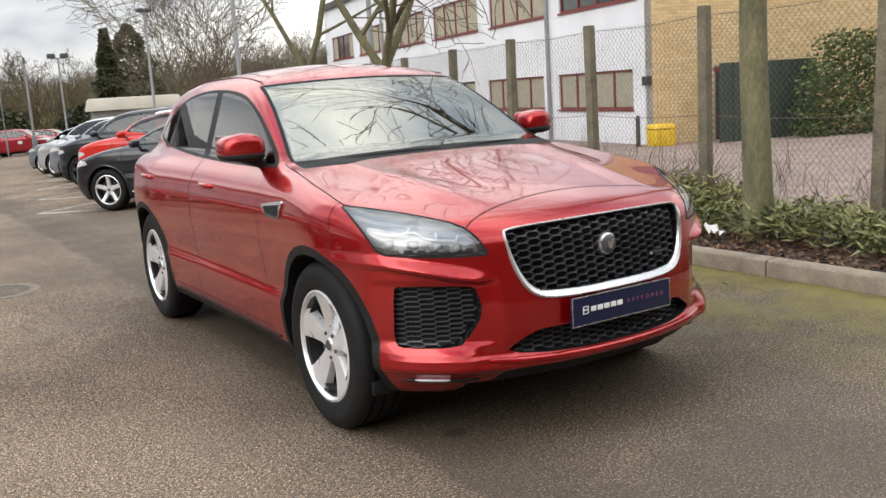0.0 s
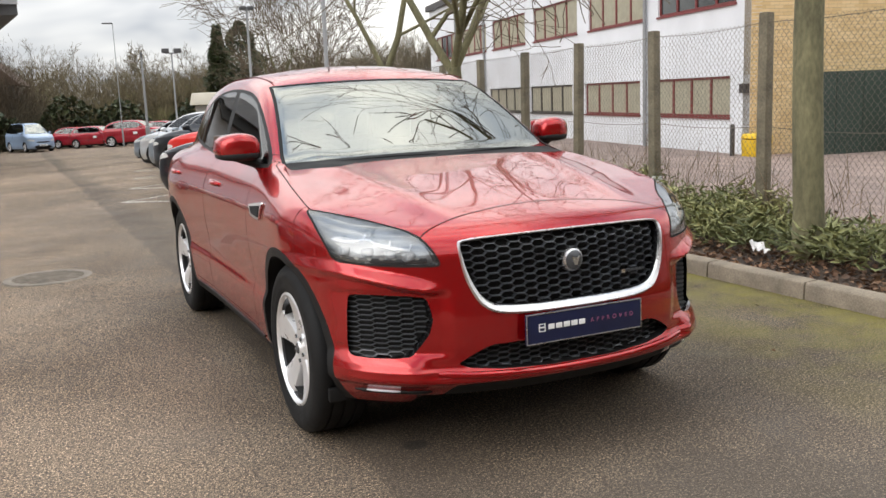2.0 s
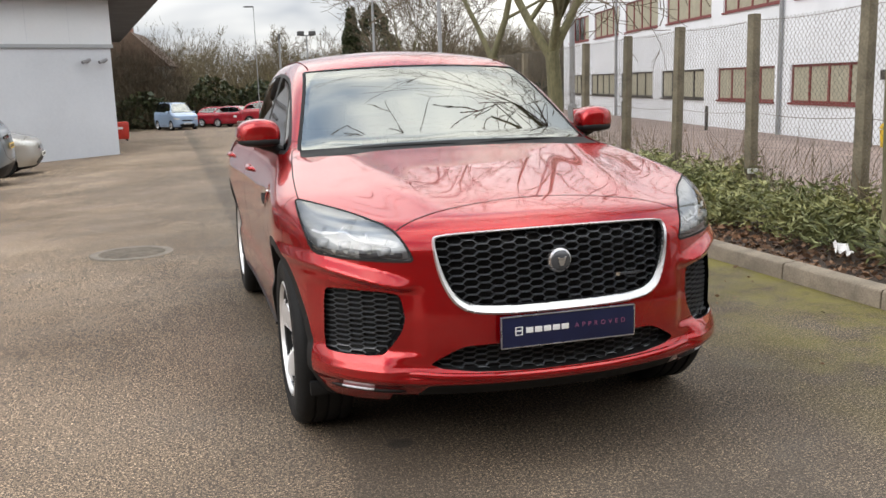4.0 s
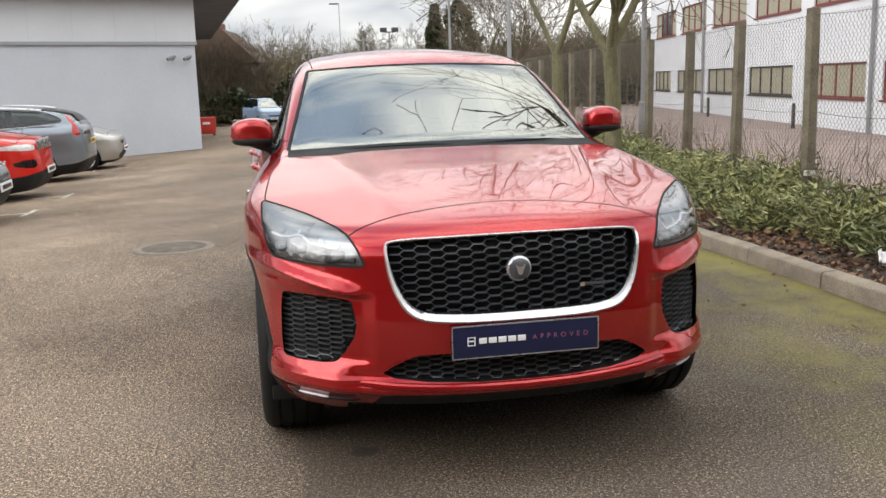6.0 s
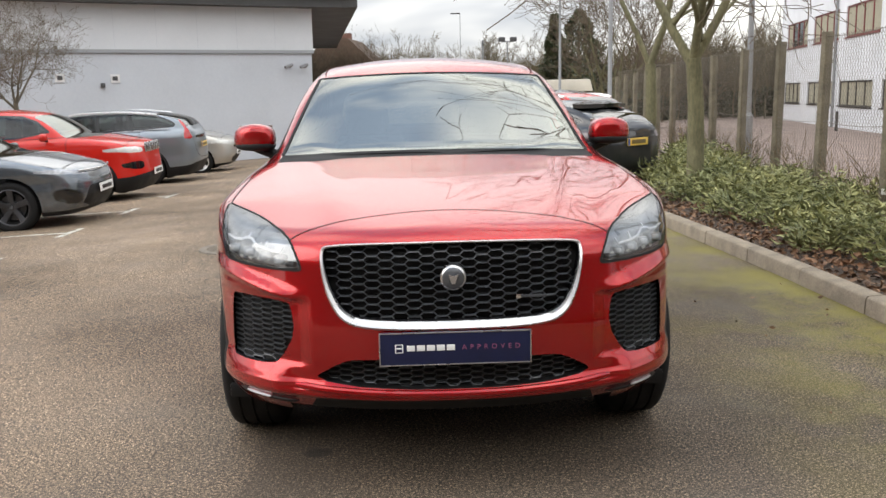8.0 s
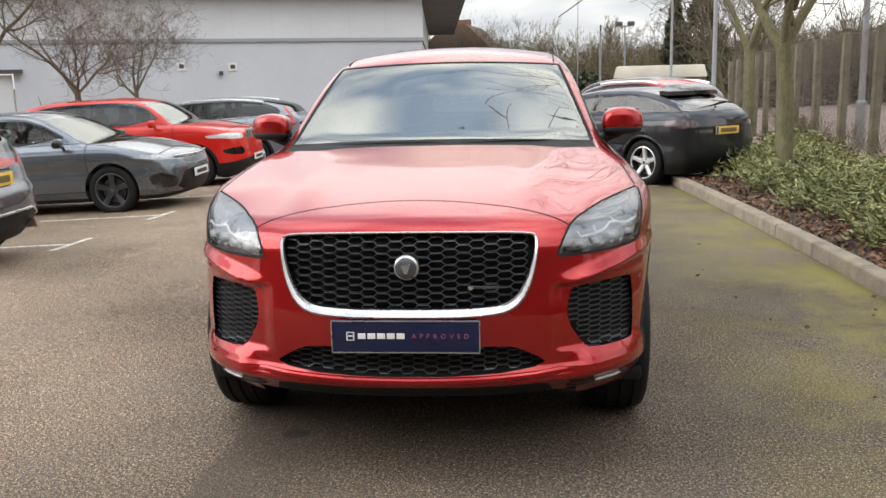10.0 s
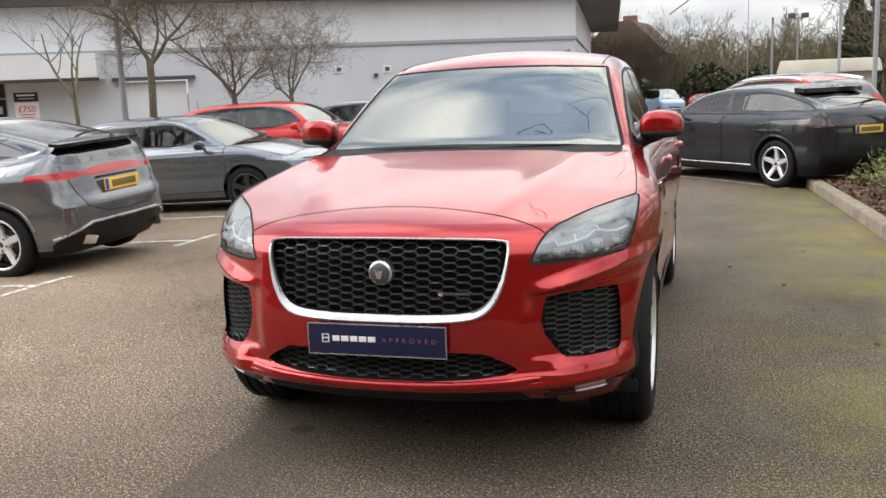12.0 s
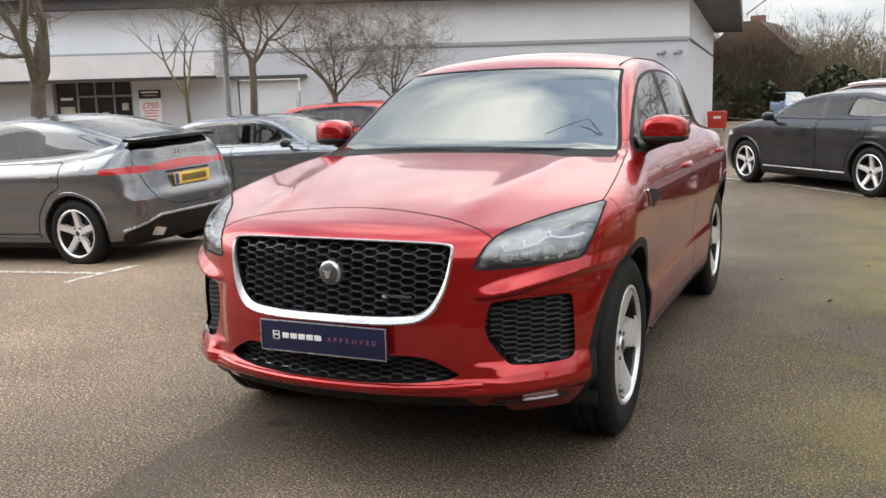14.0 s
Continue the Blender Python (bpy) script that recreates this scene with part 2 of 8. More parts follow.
def joined(*bms):
    out = bms[0]
    for b in bms[1:]:
        me = bpy.data.meshes.new("tmp")
        b.to_mesh(me)
        b.free()
        out.from_mesh(me)
        bpy.data.meshes.remove(me)
    return out


def tube(points, radii, sides=6, cap=True):
    """Verts and faces of a tapering tube along points."""
    pts = [Vector(p) for p in points]
    verts, faces = [], []
    side = None
    for i, p in enumerate(pts):
        d = (pts[min(i + 1, len(pts) - 1)] - pts[max(i - 1, 0)])
        d = d.normalized() if d.length > 1e-9 else Vector((0, 0, 1))
        if side is None:
            side = d.orthogonal().normalized()
        side = (side - d * side.dot(d))
        side = side.normalized() if side.length > 1e-6 else d.orthogonal().normalized()
        up = d.cross(side)
        r = radii[i] if hasattr(radii, "__len__") else radii
        for k in range(sides):
            a = 2 * math.pi * k / sides
            verts.append(p + (side * math.cos(a) + up * math.sin(a)) * r)
    n = len(pts)
    for i in range(n - 1):
        for k in range(sides):
            a, b = i * sides + k, i * sides + (k + 1) % sides
            faces.append((a, b, b + sides, a + sides))
    if cap:
        faces.append(tuple(reversed(range(sides))))
        faces.append(tuple(range((n - 1) * sides, n * sides)))
    return verts, faces


def gather(pieces):
    """Join (verts, faces) pieces into one."""
    verts, faces = [], []
    for v, f in pieces:
        o = len(verts)
        verts.extend(v)
        faces.extend(tuple(i + o for i in q) for q in f)
    return verts, faces


def lathe(profile, seg=48, axis="x"):
    """Turn (r, h) pairs round an axis: h lies along it."""
    verts, faces = [], []
    for k in range(seg):
        a = 2 * math.pi * k / seg
        c, s = math.cos(a), math.sin(a)
        for r, h in profile:
            verts.append((h, r * c, r * s) if axis == "x" else (r * c, r * s, h))
    n = len(profile)
    for k in range(seg):
        for i in range(n - 1):
            a, b = k * n + i, ((k + 1) % seg) * n + i
            faces.append((a, a + 1, b + 1, b))
    return verts, faces


def slab(outline, depth, place):
    """An extruded outline: place(u, v, w) lays it in the world, w from 0 to depth."""
    n = len(outline)
    verts = [place(u, v, w) for w in (0.0, depth) for u, v in outline]
    faces = [tuple(range(n)), tuple(reversed(range(n, 2 * n)))]
    faces += [(i, n + i, n + (i + 1) % n, (i + 1) % n) for i in range(n)]
    bm = bmesh.new()
    vs = [bm.verts.new(v) for v in verts]
    for f in faces:
        bm.faces.new([vs[i] for i in f])
    bmesh.ops.recalc_face_normals(bm, faces=bm.faces)
    return bm


def rounded(outline, times=2):
    """Chaikin's corner cutting on a closed outline."""
    p = np.asarray(outline, float)
    for _ in range(times):
        q = np.roll(p, -1, 0)
        p = np.stack([0.75 * p + 0.25 * q, 0.25 * p + 0.75 * q], 1).reshape(-1, 2)
    return p


def table(pairs):
    """A monotone cubic through (x, y) pairs."""
    xs, ys = np.array([p[0] for p in pairs], float), np.array([p[1] for p in pairs], float)
    h, d = np.diff(xs), np.diff(ys) / np.diff(xs)
    m = np.zeros(len(xs))
    m[0], m[-1] = d[0], d[-1]
    for i in range(1, len(xs) - 1):
        if d[i - 1] * d[i] > 0:
            w1, w2 = 2 * h[i] + h[i - 1], h[i] + 2 * h[i - 1]
            m[i] = (w1 + w2) / (w1 / d[i - 1] + w2 / d[i])

    def at(x):
        x = np.asarray(x, float)
        xc = np.clip(x, xs[0], xs[-1])
        i = np.clip(np.searchsorted(xs, xc) - 1, 0, len(h) - 1)
        t = (xc - xs[i]) / h[i]
        a, b = ys[i], ys[i + 1]
        y = a * (1 + 2 * t) * (1 - t) ** 2 + m[i] * h[i] * t * (1 - t) ** 2 + b * t * t * (3 - 2 * t) + m[i + 1] * h[i] * t * t * (t - 1)
        return y + (x - xc) * np.where(x > xs[-1], m[-1], m[0])

    return at


def smax(a, b, k):
    h = np.maximum(k - np.abs(a - b), 0) / k
    return np.maximum(a, b) + h * h * k / 4


def smin(a, b, k):
    return -smax(-a, -b, k)


def inside(p, poly):
    """Signed distance of points (n, 2) to a closed outline: negative inside."""
    a = np.asarray(poly, float)
    b = np.roll(a, -1, 0)
    best = np.full(len(p), 1e9)
    odd = np.zeros(len(p), bool)
    for (ax, ay), (bx, by) in zip(a, b):
        ex, ey = bx - ax, by - ay
        wx, wy = p[:, 0] - ax, p[:, 1] - ay
        t = np.clip((wx * ex + wy * ey) / max(ex * ex + ey * ey, 1e-12), 0, 1)
        best = np.minimum(best, (wx - t * ex) ** 2 + (wy - t * ey) ** 2)
        if abs(ey) > 1e-12:
            odd ^= ((ay > p[:, 1]) != (by > p[:, 1])) & (p[:, 0] < ex * (p[:, 1] - ay) / ey + ax)
    return np.where(odd, -1, 1) * np.sqrt(best)


class Skin:
    """A closed form, given as a field (negative inside), as a fine skin that can be cut into panels along curves."""

    def __init__(self, field, low, high, steps, spine):
        nx, ny, nz = steps
        X, Y, Z = np.linspace(0, high[0], nx + 1), np.linspace(low[1], high[1], ny + 1), np.linspace(low[2], high[2], nz + 1)
        ids, pts = {}, []

        def vid(i, j, k):
            if (i, j, k) not in ids:
                ids[i, j, k] = len(pts)
                pts.append((X[i], Y[j], Z[k]))
            return ids[i, j, k]

        quads = []
        for i in range(nx):
            for k in range(nz):
                quads.append((vid(i, 0, k), vid(i + 1, 0, k), vid(i + 1, 0, k + 1), vid(i, 0, k + 1)))
                quads.append((vid(i, ny, k), vid(i, ny, k + 1), vid(i + 1, ny, k + 1), vid(i + 1, ny, k)))
            for j in range(ny):
                quads.append((vid(i, j, nz), vid(i + 1, j, nz), vid(i + 1, j + 1, nz), vid(i, j + 1, nz)))
        for j in range(ny):
            for k in range(nz):
                quads.append((vid(nx, j, k), vid(nx, j + 1, k), vid(nx, j + 1, k + 1), vid(nx, j, k + 1)))
        P = np.array(pts)
        mid = P[:, 0] < 1e-9
        T = np.stack([np.zeros(len(P)), np.clip(P[:, 1], spine[0], spine[1]), np.minimum(P[:, 2], spine[2])], 1)
        lo, hi = np.zeros(len(P)), np.zeros(len(P))
        found = np.zeros(len(P), bool)
        n = 36
        for s in range(1, n + 1):
            t = s / n
            todo = np.flatnonzero(~found)
            now = np.zeros(len(P), bool)
            now[todo] = field(P[todo] + (T[todo] - P[todo]) * t) < 0
            hi[now], lo[now] = t, (s - 1) / n
            found |= now
        hi[~found] = lo[~found] = 0.98
        for _ in range(13):
            m = (lo + hi) / 2
            neg = field(P + (T - P) * m[:, None]) < 0
            hi, lo = np.where(neg, m, hi), np.where(neg, lo, m)
        V = P + (T - P) * hi[:, None]
        V[mid, 0] = 0
        Q = np.array(quads)
        flip = np.linalg.norm(V[Q[:, 0]] - V[Q[:, 2]], axis=1) <= np.linalg.norm(V[Q[:, 1]] - V[Q[:, 3]], axis=1)
        A = np.where(flip[:, None], Q[:, [0, 1, 2]], Q[:, [0, 1, 3]])
        B = np.where(flip[:, None], Q[:, [0, 2, 3]], Q[:, [1, 2, 3]])
        self.T = np.concatenate([A, B])
        self.V = V
        self.mid = mid
        self.tag = np.array(["paint"] * len(self.T), dtype="<U20")
        self.links = None
        self.clean()

    def clean(self):
        area = np.linalg.norm(np.cross(self.V[self.T[:, 1]] - self.V[self.T[:, 0]], self.V[self.T[:, 2]] - self.V[self.T[:, 0]]), axis=1)
        keep = area > 1e-9
        self.T, self.tag = self.T[keep], self.tag[keep]

    def cut(self, rule, tag, of=("paint",)):
        """Give tag to the faces of the named panels for which rule(V) is negative, moving points onto the border."""
        take = np.isin(self.tag, of)
        d = rule(self.V)
        E = np.concatenate([self.T[take][:, [0, 1]], self.T[take][:, [1, 2]], self.T[take][:, [2, 0]]])
        cross = d[E[:, 0]] * d[E[:, 1]] < 0
        E = E[cross]
        if len(E):
            t = d[E[:, 0]] / (d[E[:, 0]] - d[E[:, 1]])
            near = np.where(t < 0.5, E[:, 0], E[:, 1])
            far = np.where(t < 0.5, E[:, 1], E[:, 0])
            w = np.where(t < 0.5, t, 1 - t)
            order = np.argsort(-w)
            place = self.V[near] + (self.V[far] - self.V[near]) * w[:, None]
            place[self.mid[near] & ~self.mid[far]] = self.V[near][self.mid[near] & ~self.mid[far]]
            self.V[near[order]] = place[order]
            d[near] = 0
        dt = d[self.T]
        c = rule(self.V[self.T].mean(1))
        inner = take & (dt.max(1) <= 1e-12) & ((dt.min(1) < -1e-12) | (c < 0))
        self.tag[inner] = tag

    def normals(self):
        n = np.cross(self.V[self.T[:, 1]] - self.V[self.T[:, 0]], self.V[self.T[:, 2]] - self.V[self.T[:, 0]])
        N = np.zeros_like(self.V)
        for k in range(3):
            np.add.at(N, self.T[:, k], n)
        N[self.mid, 0] = 0
        return N / np.maximum(np.linalg.norm(N, axis=1), 1e-12)[:, None]

    def panel(self, tag, lift=0.0, both=True, side=1):
        """Verts and faces of a panel: both halves, or the one on a side."""
        T = self.T[self.tag == tag]
        if not len(T):
            return [], []
        used, inv = np.unique(T, return_inverse=True)
        F = inv.reshape(-1, 3)
        V = self.V[used] + self.normals()[used] * lift
        mir = V * (-1, 1, 1)
        if not both:
            return (V.tolist(), F.tolist()) if side > 0 else (mir.tolist(), F[:, ::-1].tolist())
        m = self.mid[used]
        other = np.where(m, np.arange(len(V)), len(V) + np.cumsum(~m) - 1)
        V2 = np.concatenate([V, mir[~m]])
        F2 = np.concatenate([F, other[F][:, ::-1]])
        return V2.tolist(), F2.tolist()

    def border(self, tag, others=None):
        """Edges between a panel and its neighbours, as pairs of points, in the panel's winding."""
        n = len(self.V)
        if self.links is None:
            E = np.concatenate([self.T[:, [0, 1]], self.T[:, [1, 2]], self.T[:, [2, 0]]]).astype(np.int64)
            own = np.tile(np.arange(len(self.T)), 3)
            key, back = E[:, 0] * n + E[:, 1], E[:, 1] * n + E[:, 0]
            order = np.argsort(key)
            hit = np.clip(np.searchsorted(key[order], back), 0, len(key) - 1)
            ok = key[order][hit] == back
            self.links = E, own, np.where(ok, own[order][hit], -1)
        E, own, other = self.links
        mine = self.tag[own] == tag
        far = np.where(other >= 0, self.tag[other], "")
        if others is None:
            keep = mine & (far != tag) & ~((other < 0) & self.mid[E[:, 0]] & self.mid[E[:, 1]])
        else:
            keep = mine & np.isin(far, others)
        return [tuple(e) for e in E[keep].tolist()]

    def ribbon(self, edges, width, lift):
        """A thin strip laid along edges of the skin, on both sides of the car."""
        N = self.normals()
        run = {}
        for a, b in edges:
            d = self.V[b] - self.V[a]
            for k in (a, b):
                run[k] = run.get(k, 0) + d
        verts, faces, at = [], [], {}
        for k, d in run.items():
            s = np.cross(N[k], d)
            s = s / max(np.linalg.norm(s), 1e-9) * width / 2
            at[k] = len(verts)
            verts += [self.V[k] - s + N[k] * lift, self.V[k] + s + N[k] * lift]
        for a, b in edges:
            faces.append((at[a], at[b], at[b] + 1, at[a] + 1))
        n = len(verts)
        verts += [v * (-1, 1, 1) for v in verts]
        faces += [tuple(i + n for i in reversed(f)) for f in faces]
        return verts, faces

    def wall(self, edges, push):
        """Walls that run inward from edges by push(V)."""
        ids = sorted({k for e in edges for k in e})
        at = {k: i for i, k in enumerate(ids)}
        A = self.V[ids]
        B = A + push(A)
        n = len(ids)
        verts = A.tolist() + B.tolist()
        faces = [(at[b], at[a], at[a] + n, at[b] + n) for a, b in edges]
        m = len(verts)
        verts += [(-x, y, z) for x, y, z in verts]
        faces += [tuple(i + m for i in reversed(f)) for f in faces]
        return verts, faces


# ---- cars ----
def car_field(s):
    """The outer form of a car that faces -y, from its lines: nose, plan, hood, side, screen, roof, tail."""
    def field(P):
        x, y, z = np.abs(P[:, 0]), P[:, 1], P[:, 2]
        nose = s["nose"](z) + s["plan"](x)
        if "detail" in s:
            nose = nose + s["detail"](x, z)
        body = smax(nose - y, x - s["wide"](y) - s["side"](z), s["soft"])
        top = z - s["hood"](y) + s["crown"](y) * x * x
        if "bulge" in s:
            top = top - s["bulge"](x, y)
        body = smax(body, top, s["soft"])
        body = smax(body, y - s["tail"](z) + 0.8 * s["plan"](x), s["soft"])
        ws_y, ws_z, rake, bow = s["screen"]
        cab = (ws_y + rake * (z - ws_z) + bow * x * x - y) / math.hypot(1, rake)
        lean = np.clip((y - s["taper"][0]) / 1.2, 0, None)
        cab = smax(cab, x - (s["cab"] - s["lean"] * (z - ws_z) - s["taper"][1] * lean * lean), 0.09)
        cab = smax(cab, z - s["roof"](y) + s["arch"] * x * x, 0.10)
        rw_y, rw_z, back = s["rear_screen"]
        cab = smax(cab, (y - rw_y + back * (z - rw_z) + 0.12 * x * x) / math.hypot(1, back), 0.10)
        cab = smax(cab, y - s["tail"](z) + 0.8 * s["plan"](x), 0.06)
        return smin(body, np.maximum(cab, s["screen"][1] - 0.16 - z), 0.05)
    return field


def wheel(parent, x, y, R, r, w, spokes, rim_mat, hub_mat, turn=0.0, seg=56):
    """tyre > rim > spokes; x is the outer face, its sign the side."""
    s = 1 if x > 0 else -1
    piv = part("wheel", lathe([(r * 0.8, -w + 0.02), (r * 0.82, -0.02)], 40), GAP, parent)
    piv.matrix_basis = pose(x, y, R) @ (Matrix.Identity(4) if s > 0 else pose(0, 0, 0, 0, 0, 180)) @ pose(0, 0, 0, turn)
    tread = [(r, -w + 0.012), (r + 0.02, -w + 0.002), (R - 0.05, -w - 0.004), (R - 0.012, -w + 0.012), (R, -w + 0.03)]
    for g in (0.28, 0.5, 0.72):
        h = -w + w * g
        tread += [(R, h - 0.006), (R - 0.008, h - 0.005), (R - 0.008, h + 0.005), (R, h + 0.006)]
    tread += [(R, -0.03), (R - 0.012, -0.012), (R - 0.035, 0.001), (R - 0.06, 0.005), (R - 0.064, 0.0035), (r + 0.03, 0.004), (r + 0.012, -0.002), (r, -0.012)]
    part("tyre", lathe(tread, seg), RUBBER, piv, "black rubber tyre")
    rim = part("rim", lathe([(r + 0.004, -0.012), (r + 0.006, -0.004), (r - 0.004, 0.0), (r - 0.012, -0.006), (r - 0.016, -0.016)], seg), rim_mat, piv)
    part("rim_barrel", lathe([(r - 0.016, -0.016), (r - 0.02, -0.03), (r - 0.03, -w * 0.6)], seg), hub_mat, piv)
    part("centre_cap", lathe([(0.0, -0.024), (0.022, -0.024), (0.027, -0.03)], 20), LAMP_DARK, piv)
    part("brake_disc", lathe([(0.03, -0.085), (r * 0.72, -0.085), (r * 0.72, -0.11)], 32), hub_mat, piv)
    part("hub", lathe([(0.0, -0.028), (0.028, -0.028), (0.032, -0.034), (0.075, -0.038), (0.085, -0.06), (0.085, -0.1)], 24), rim_mat, piv)
    # one spoke: a ridged arm, wide where it meets the rim
    def arm(a0, spread):
        verts, faces = [], []
        for k, q in enumerate((0.0, 0.3, 0.65, 1.0)):
            rad = 0.05 + (r - 0.012 - 0.05) * q
            half = 0.036 + (spread - 0.036) * q ** 1.4
            top = -0.034 + 0.026 * q ** 1.6
            for u, dx in ((-1, -0.03), (-0.82, -0.006), (0, 0.0), (0.82, -0.006), (1, -0.03)):
                c, d = rad, u * half
                verts.append((top + dx - 0.012 * q * (abs(u) > 0.9), c * math.cos(a0) - d * math.sin(a0), c * math.sin(a0) + d * math.cos(a0)))
        for k in range(3):
            for j in range(4):
                a = k * 5 + j
                faces.append((a, a + 1, a + 6, a + 5))
        return verts, faces
    n, spread = spokes
    for i in range(n):
        part("spoke", arm(2 * math.pi * i / n, spread), rim_mat, piv, sharp=24)
    for i in range(5):
        a = 2 * math.pi * (i + 0.5) / 5
        nut = lathe([(0.0, -0.03), (0.009, -0.03), (0.010, -0.05)], 8)
        part("wheel_nut", ([(h, yy + 0.056 * math.cos(a), zz + 0.056 * math.sin(a)) for h, yy, zz in nut[0]], nut[1]), LAMP_DARK, piv)
    return piv


def lettering(text, size, depth, mat, parent, at, name, spacing=1.0, label=""):
    """Raised letters in the built-in font, as a mesh."""
    cu = bpy.data.curves.new("letters", "FONT")
    cu.body, cu.size, cu.extrude, cu.space_character = text, size, depth, spacing
    cu.align_x, cu.align_y = "CENTER", "CENTER"
    ob = bpy.data.objects.new("letters", cu)
    scene.collection.objects.link(ob)
    me = bpy.data.meshes.new_from_object(ob.evaluated_get(bpy.context.evaluated_depsgraph_get()))
    bpy.data.objects.remove(ob)
    bpy.data.curves.remove(cu)
    me.name = name
    me.materials.clear()
    me.materials.append(mat)
    out = new(name, me)
    out.parent = parent
    out.matrix_basis = at
    return tagged(out, label)


def honeycomb(outline, place, w, h, thick, deep):
    """A lattice of flat-topped cells inside an outline; place(x, z, d) lays it at depth d."""
    o = np.asarray(outline)
    lo, hi = o.min(0), o.max(0)
    edges = {}
    rows = int((hi[1] - lo[1]) / h) + 3
    cols = int((hi[0] - lo[0]) / (0.75 * w)) + 3
    for r in range(rows):
        for c in range(cols):
            cx = lo[0] + (c - 0.5) * 0.75 * w
            cz = lo[1] + (r - 0.5 + 0.5 * (c % 2)) * h
            k = [(cx - w / 4, cz + h / 2), (cx + w / 4, cz + h / 2), (cx + w / 2, cz), (cx + w / 4, cz - h / 2), (cx - w / 4, cz - h / 2), (cx - w / 2, cz)]
            for i in range(6):
                a, b = k[i], k[(i + 1) % 6]
                key = tuple(sorted([(round(a[0], 4), round(a[1], 4)), (round(b[0], 4), round(b[1], 4))]))
                edges[key] = 1
    keys = list(edges)
    d = inside(np.array([p for e in keys for p in e]), o).reshape(-1, 2)
    verts, faces = [], []
    for (a, b), (da, db) in zip(keys, d):
        if da > 0.004 or db > 0.004:
            continue
        ex, ez = b[0] - a[0], b[1] - a[1]
        L = math.hypot(ex, ez)
        flat = abs(ez) < 0.2 * h
        th, sink = (thick, 0.0) if flat else (thick * 0.6, 0.005)
        nx, nz = -ez / L * th / 2, ex / L * th / 2
        n = len(verts)
        for p in (a, b):
            verts += [place(p[0] + nx, p[1] + nz, sink), place(p[0] - nx, p[1] - nz, sink), place(p[0] + nx * 1.3, p[1] + nz * 1.3, deep), place(p[0] - nx * 1.3, p[1] - nz * 1.3, deep)]
        faces += [(n, n + 1, n + 5, n + 4), (n + 2, n, n + 4, n + 6), (n + 1, n + 3, n + 7, n + 5)]
    return verts, faces


def ellipsoid(size, at, power=2.6, seg=28, rings=16):
    """A squarish rounded pebble."""
    verts, faces = [], []
    e = 2 / power
    f = lambda c: math.copysign(abs(c) ** e, c)
    for i in range(rings + 1):
        b = -math.pi / 2 + math.pi * i / rings
        for k in range(seg):
            a = 2 * math.pi * k / seg
            verts.append((at[0] + size[0] * f(math.cos(b)) * f(math.cos(a)), at[1] + size[1] * f(math.cos(b)) * f(math.sin(a)), at[2] + size[2] * f(math.sin(b))))
    for i in range(rings):
        for k in range(seg):
            a, b = i * seg + k, i * seg + (k + 1) % seg
            faces.append((a, b, b + seg, a + seg))
    return verts, faces


def halves(piece):
    """The two mirrored halves of a (verts, faces) piece."""
    v, f = piece
    n, m = len(v) // 2, len(f) // 2
    return (v[:n], f[:m]), (v[n:], [tuple(i - n for i in q) for q in f[m:]])


def islands(piece, close=0.02):
    """The connected pieces of (verts, faces), by shared places; crumbs are left out."""
    v, f = piece
    ids, root = {}, []

    def top(i):
        while root[i] != i:
            root[i] = root[root[i]]
            i = root[i]
        return i
    of = []
    for p in v:
        k = tuple(int(round(c / close)) for c in p)
        if k not in ids:
            ids[k] = len(root)
            root.append(ids[k])
        of.append(ids[k])
    for (a, b, c), i in list(ids.items()):
        for da, db, dc in ((1, 0, 0), (0, 1, 0), (0, 0, 1), (1, 1, 0), (1, 0, 1), (0, 1, 1), (1, -1, 0), (1, 0, -1), (0, 1, -1)):
            j = ids.get((a + da, b + db, c + dc))
            if j is not None:
                root[top(i)] = top(j)
    for q in f:
        for i in q[1:]:
            root[top(of[q[0]])] = top(of[i])
    groups = collections.defaultdict(list)
    for q in f:
        groups[top(of[q[0]])].append(q)
    out = []
    for fs in groups.values():
        if len(fs) < 4:
            continue
        used = sorted({i for q in fs for i in q})
        at = {i: k for k, i in enumerate(used)}
        out.append(([v[i] for i in used], [tuple(at[i] for i in q) for q in fs]))
    return out


# the red sport-utility car that the walk goes round
def band(v, a, b, soft):
    g = lambda t: np.clip(t, 0, 1) ** 2 * (3 - 2 * np.clip(t, 0, 1))
    return g((v - a) / soft + 0.5) * g((b - v) / soft + 0.5)


def front_detail(x, z):
    out = band(x, 0.49, 9, 0.10)
    cheek = 0.018 * band(z, 0.462, 0.700, 0.03) * band(x, 0.52, 0.86, 0.06)
    edge = 0.700 + 0.066 * np.clip((x - 0.56) / 0.28, 0, 1)
    brow = -0.040 * np.clip(np.minimum((edge + 0.044 - z) / 0.042, (z - edge + 0.016) / 0.014), 0, 1) * band(x, 0.58, 9, 0.16)
    shelf = -0.034 * np.clip(np.minimum((0.456 - z) / 0.034, 1.0), 0, 1) * np.clip((z - 0.30) / 0.09, 0.35, 1) * band(x, 0.60, 9, 0.11)
    crease = 0.010 * np.exp(-((z - 0.388) / 0.006) ** 2) * out
    return cheek + brow + shelf + crease


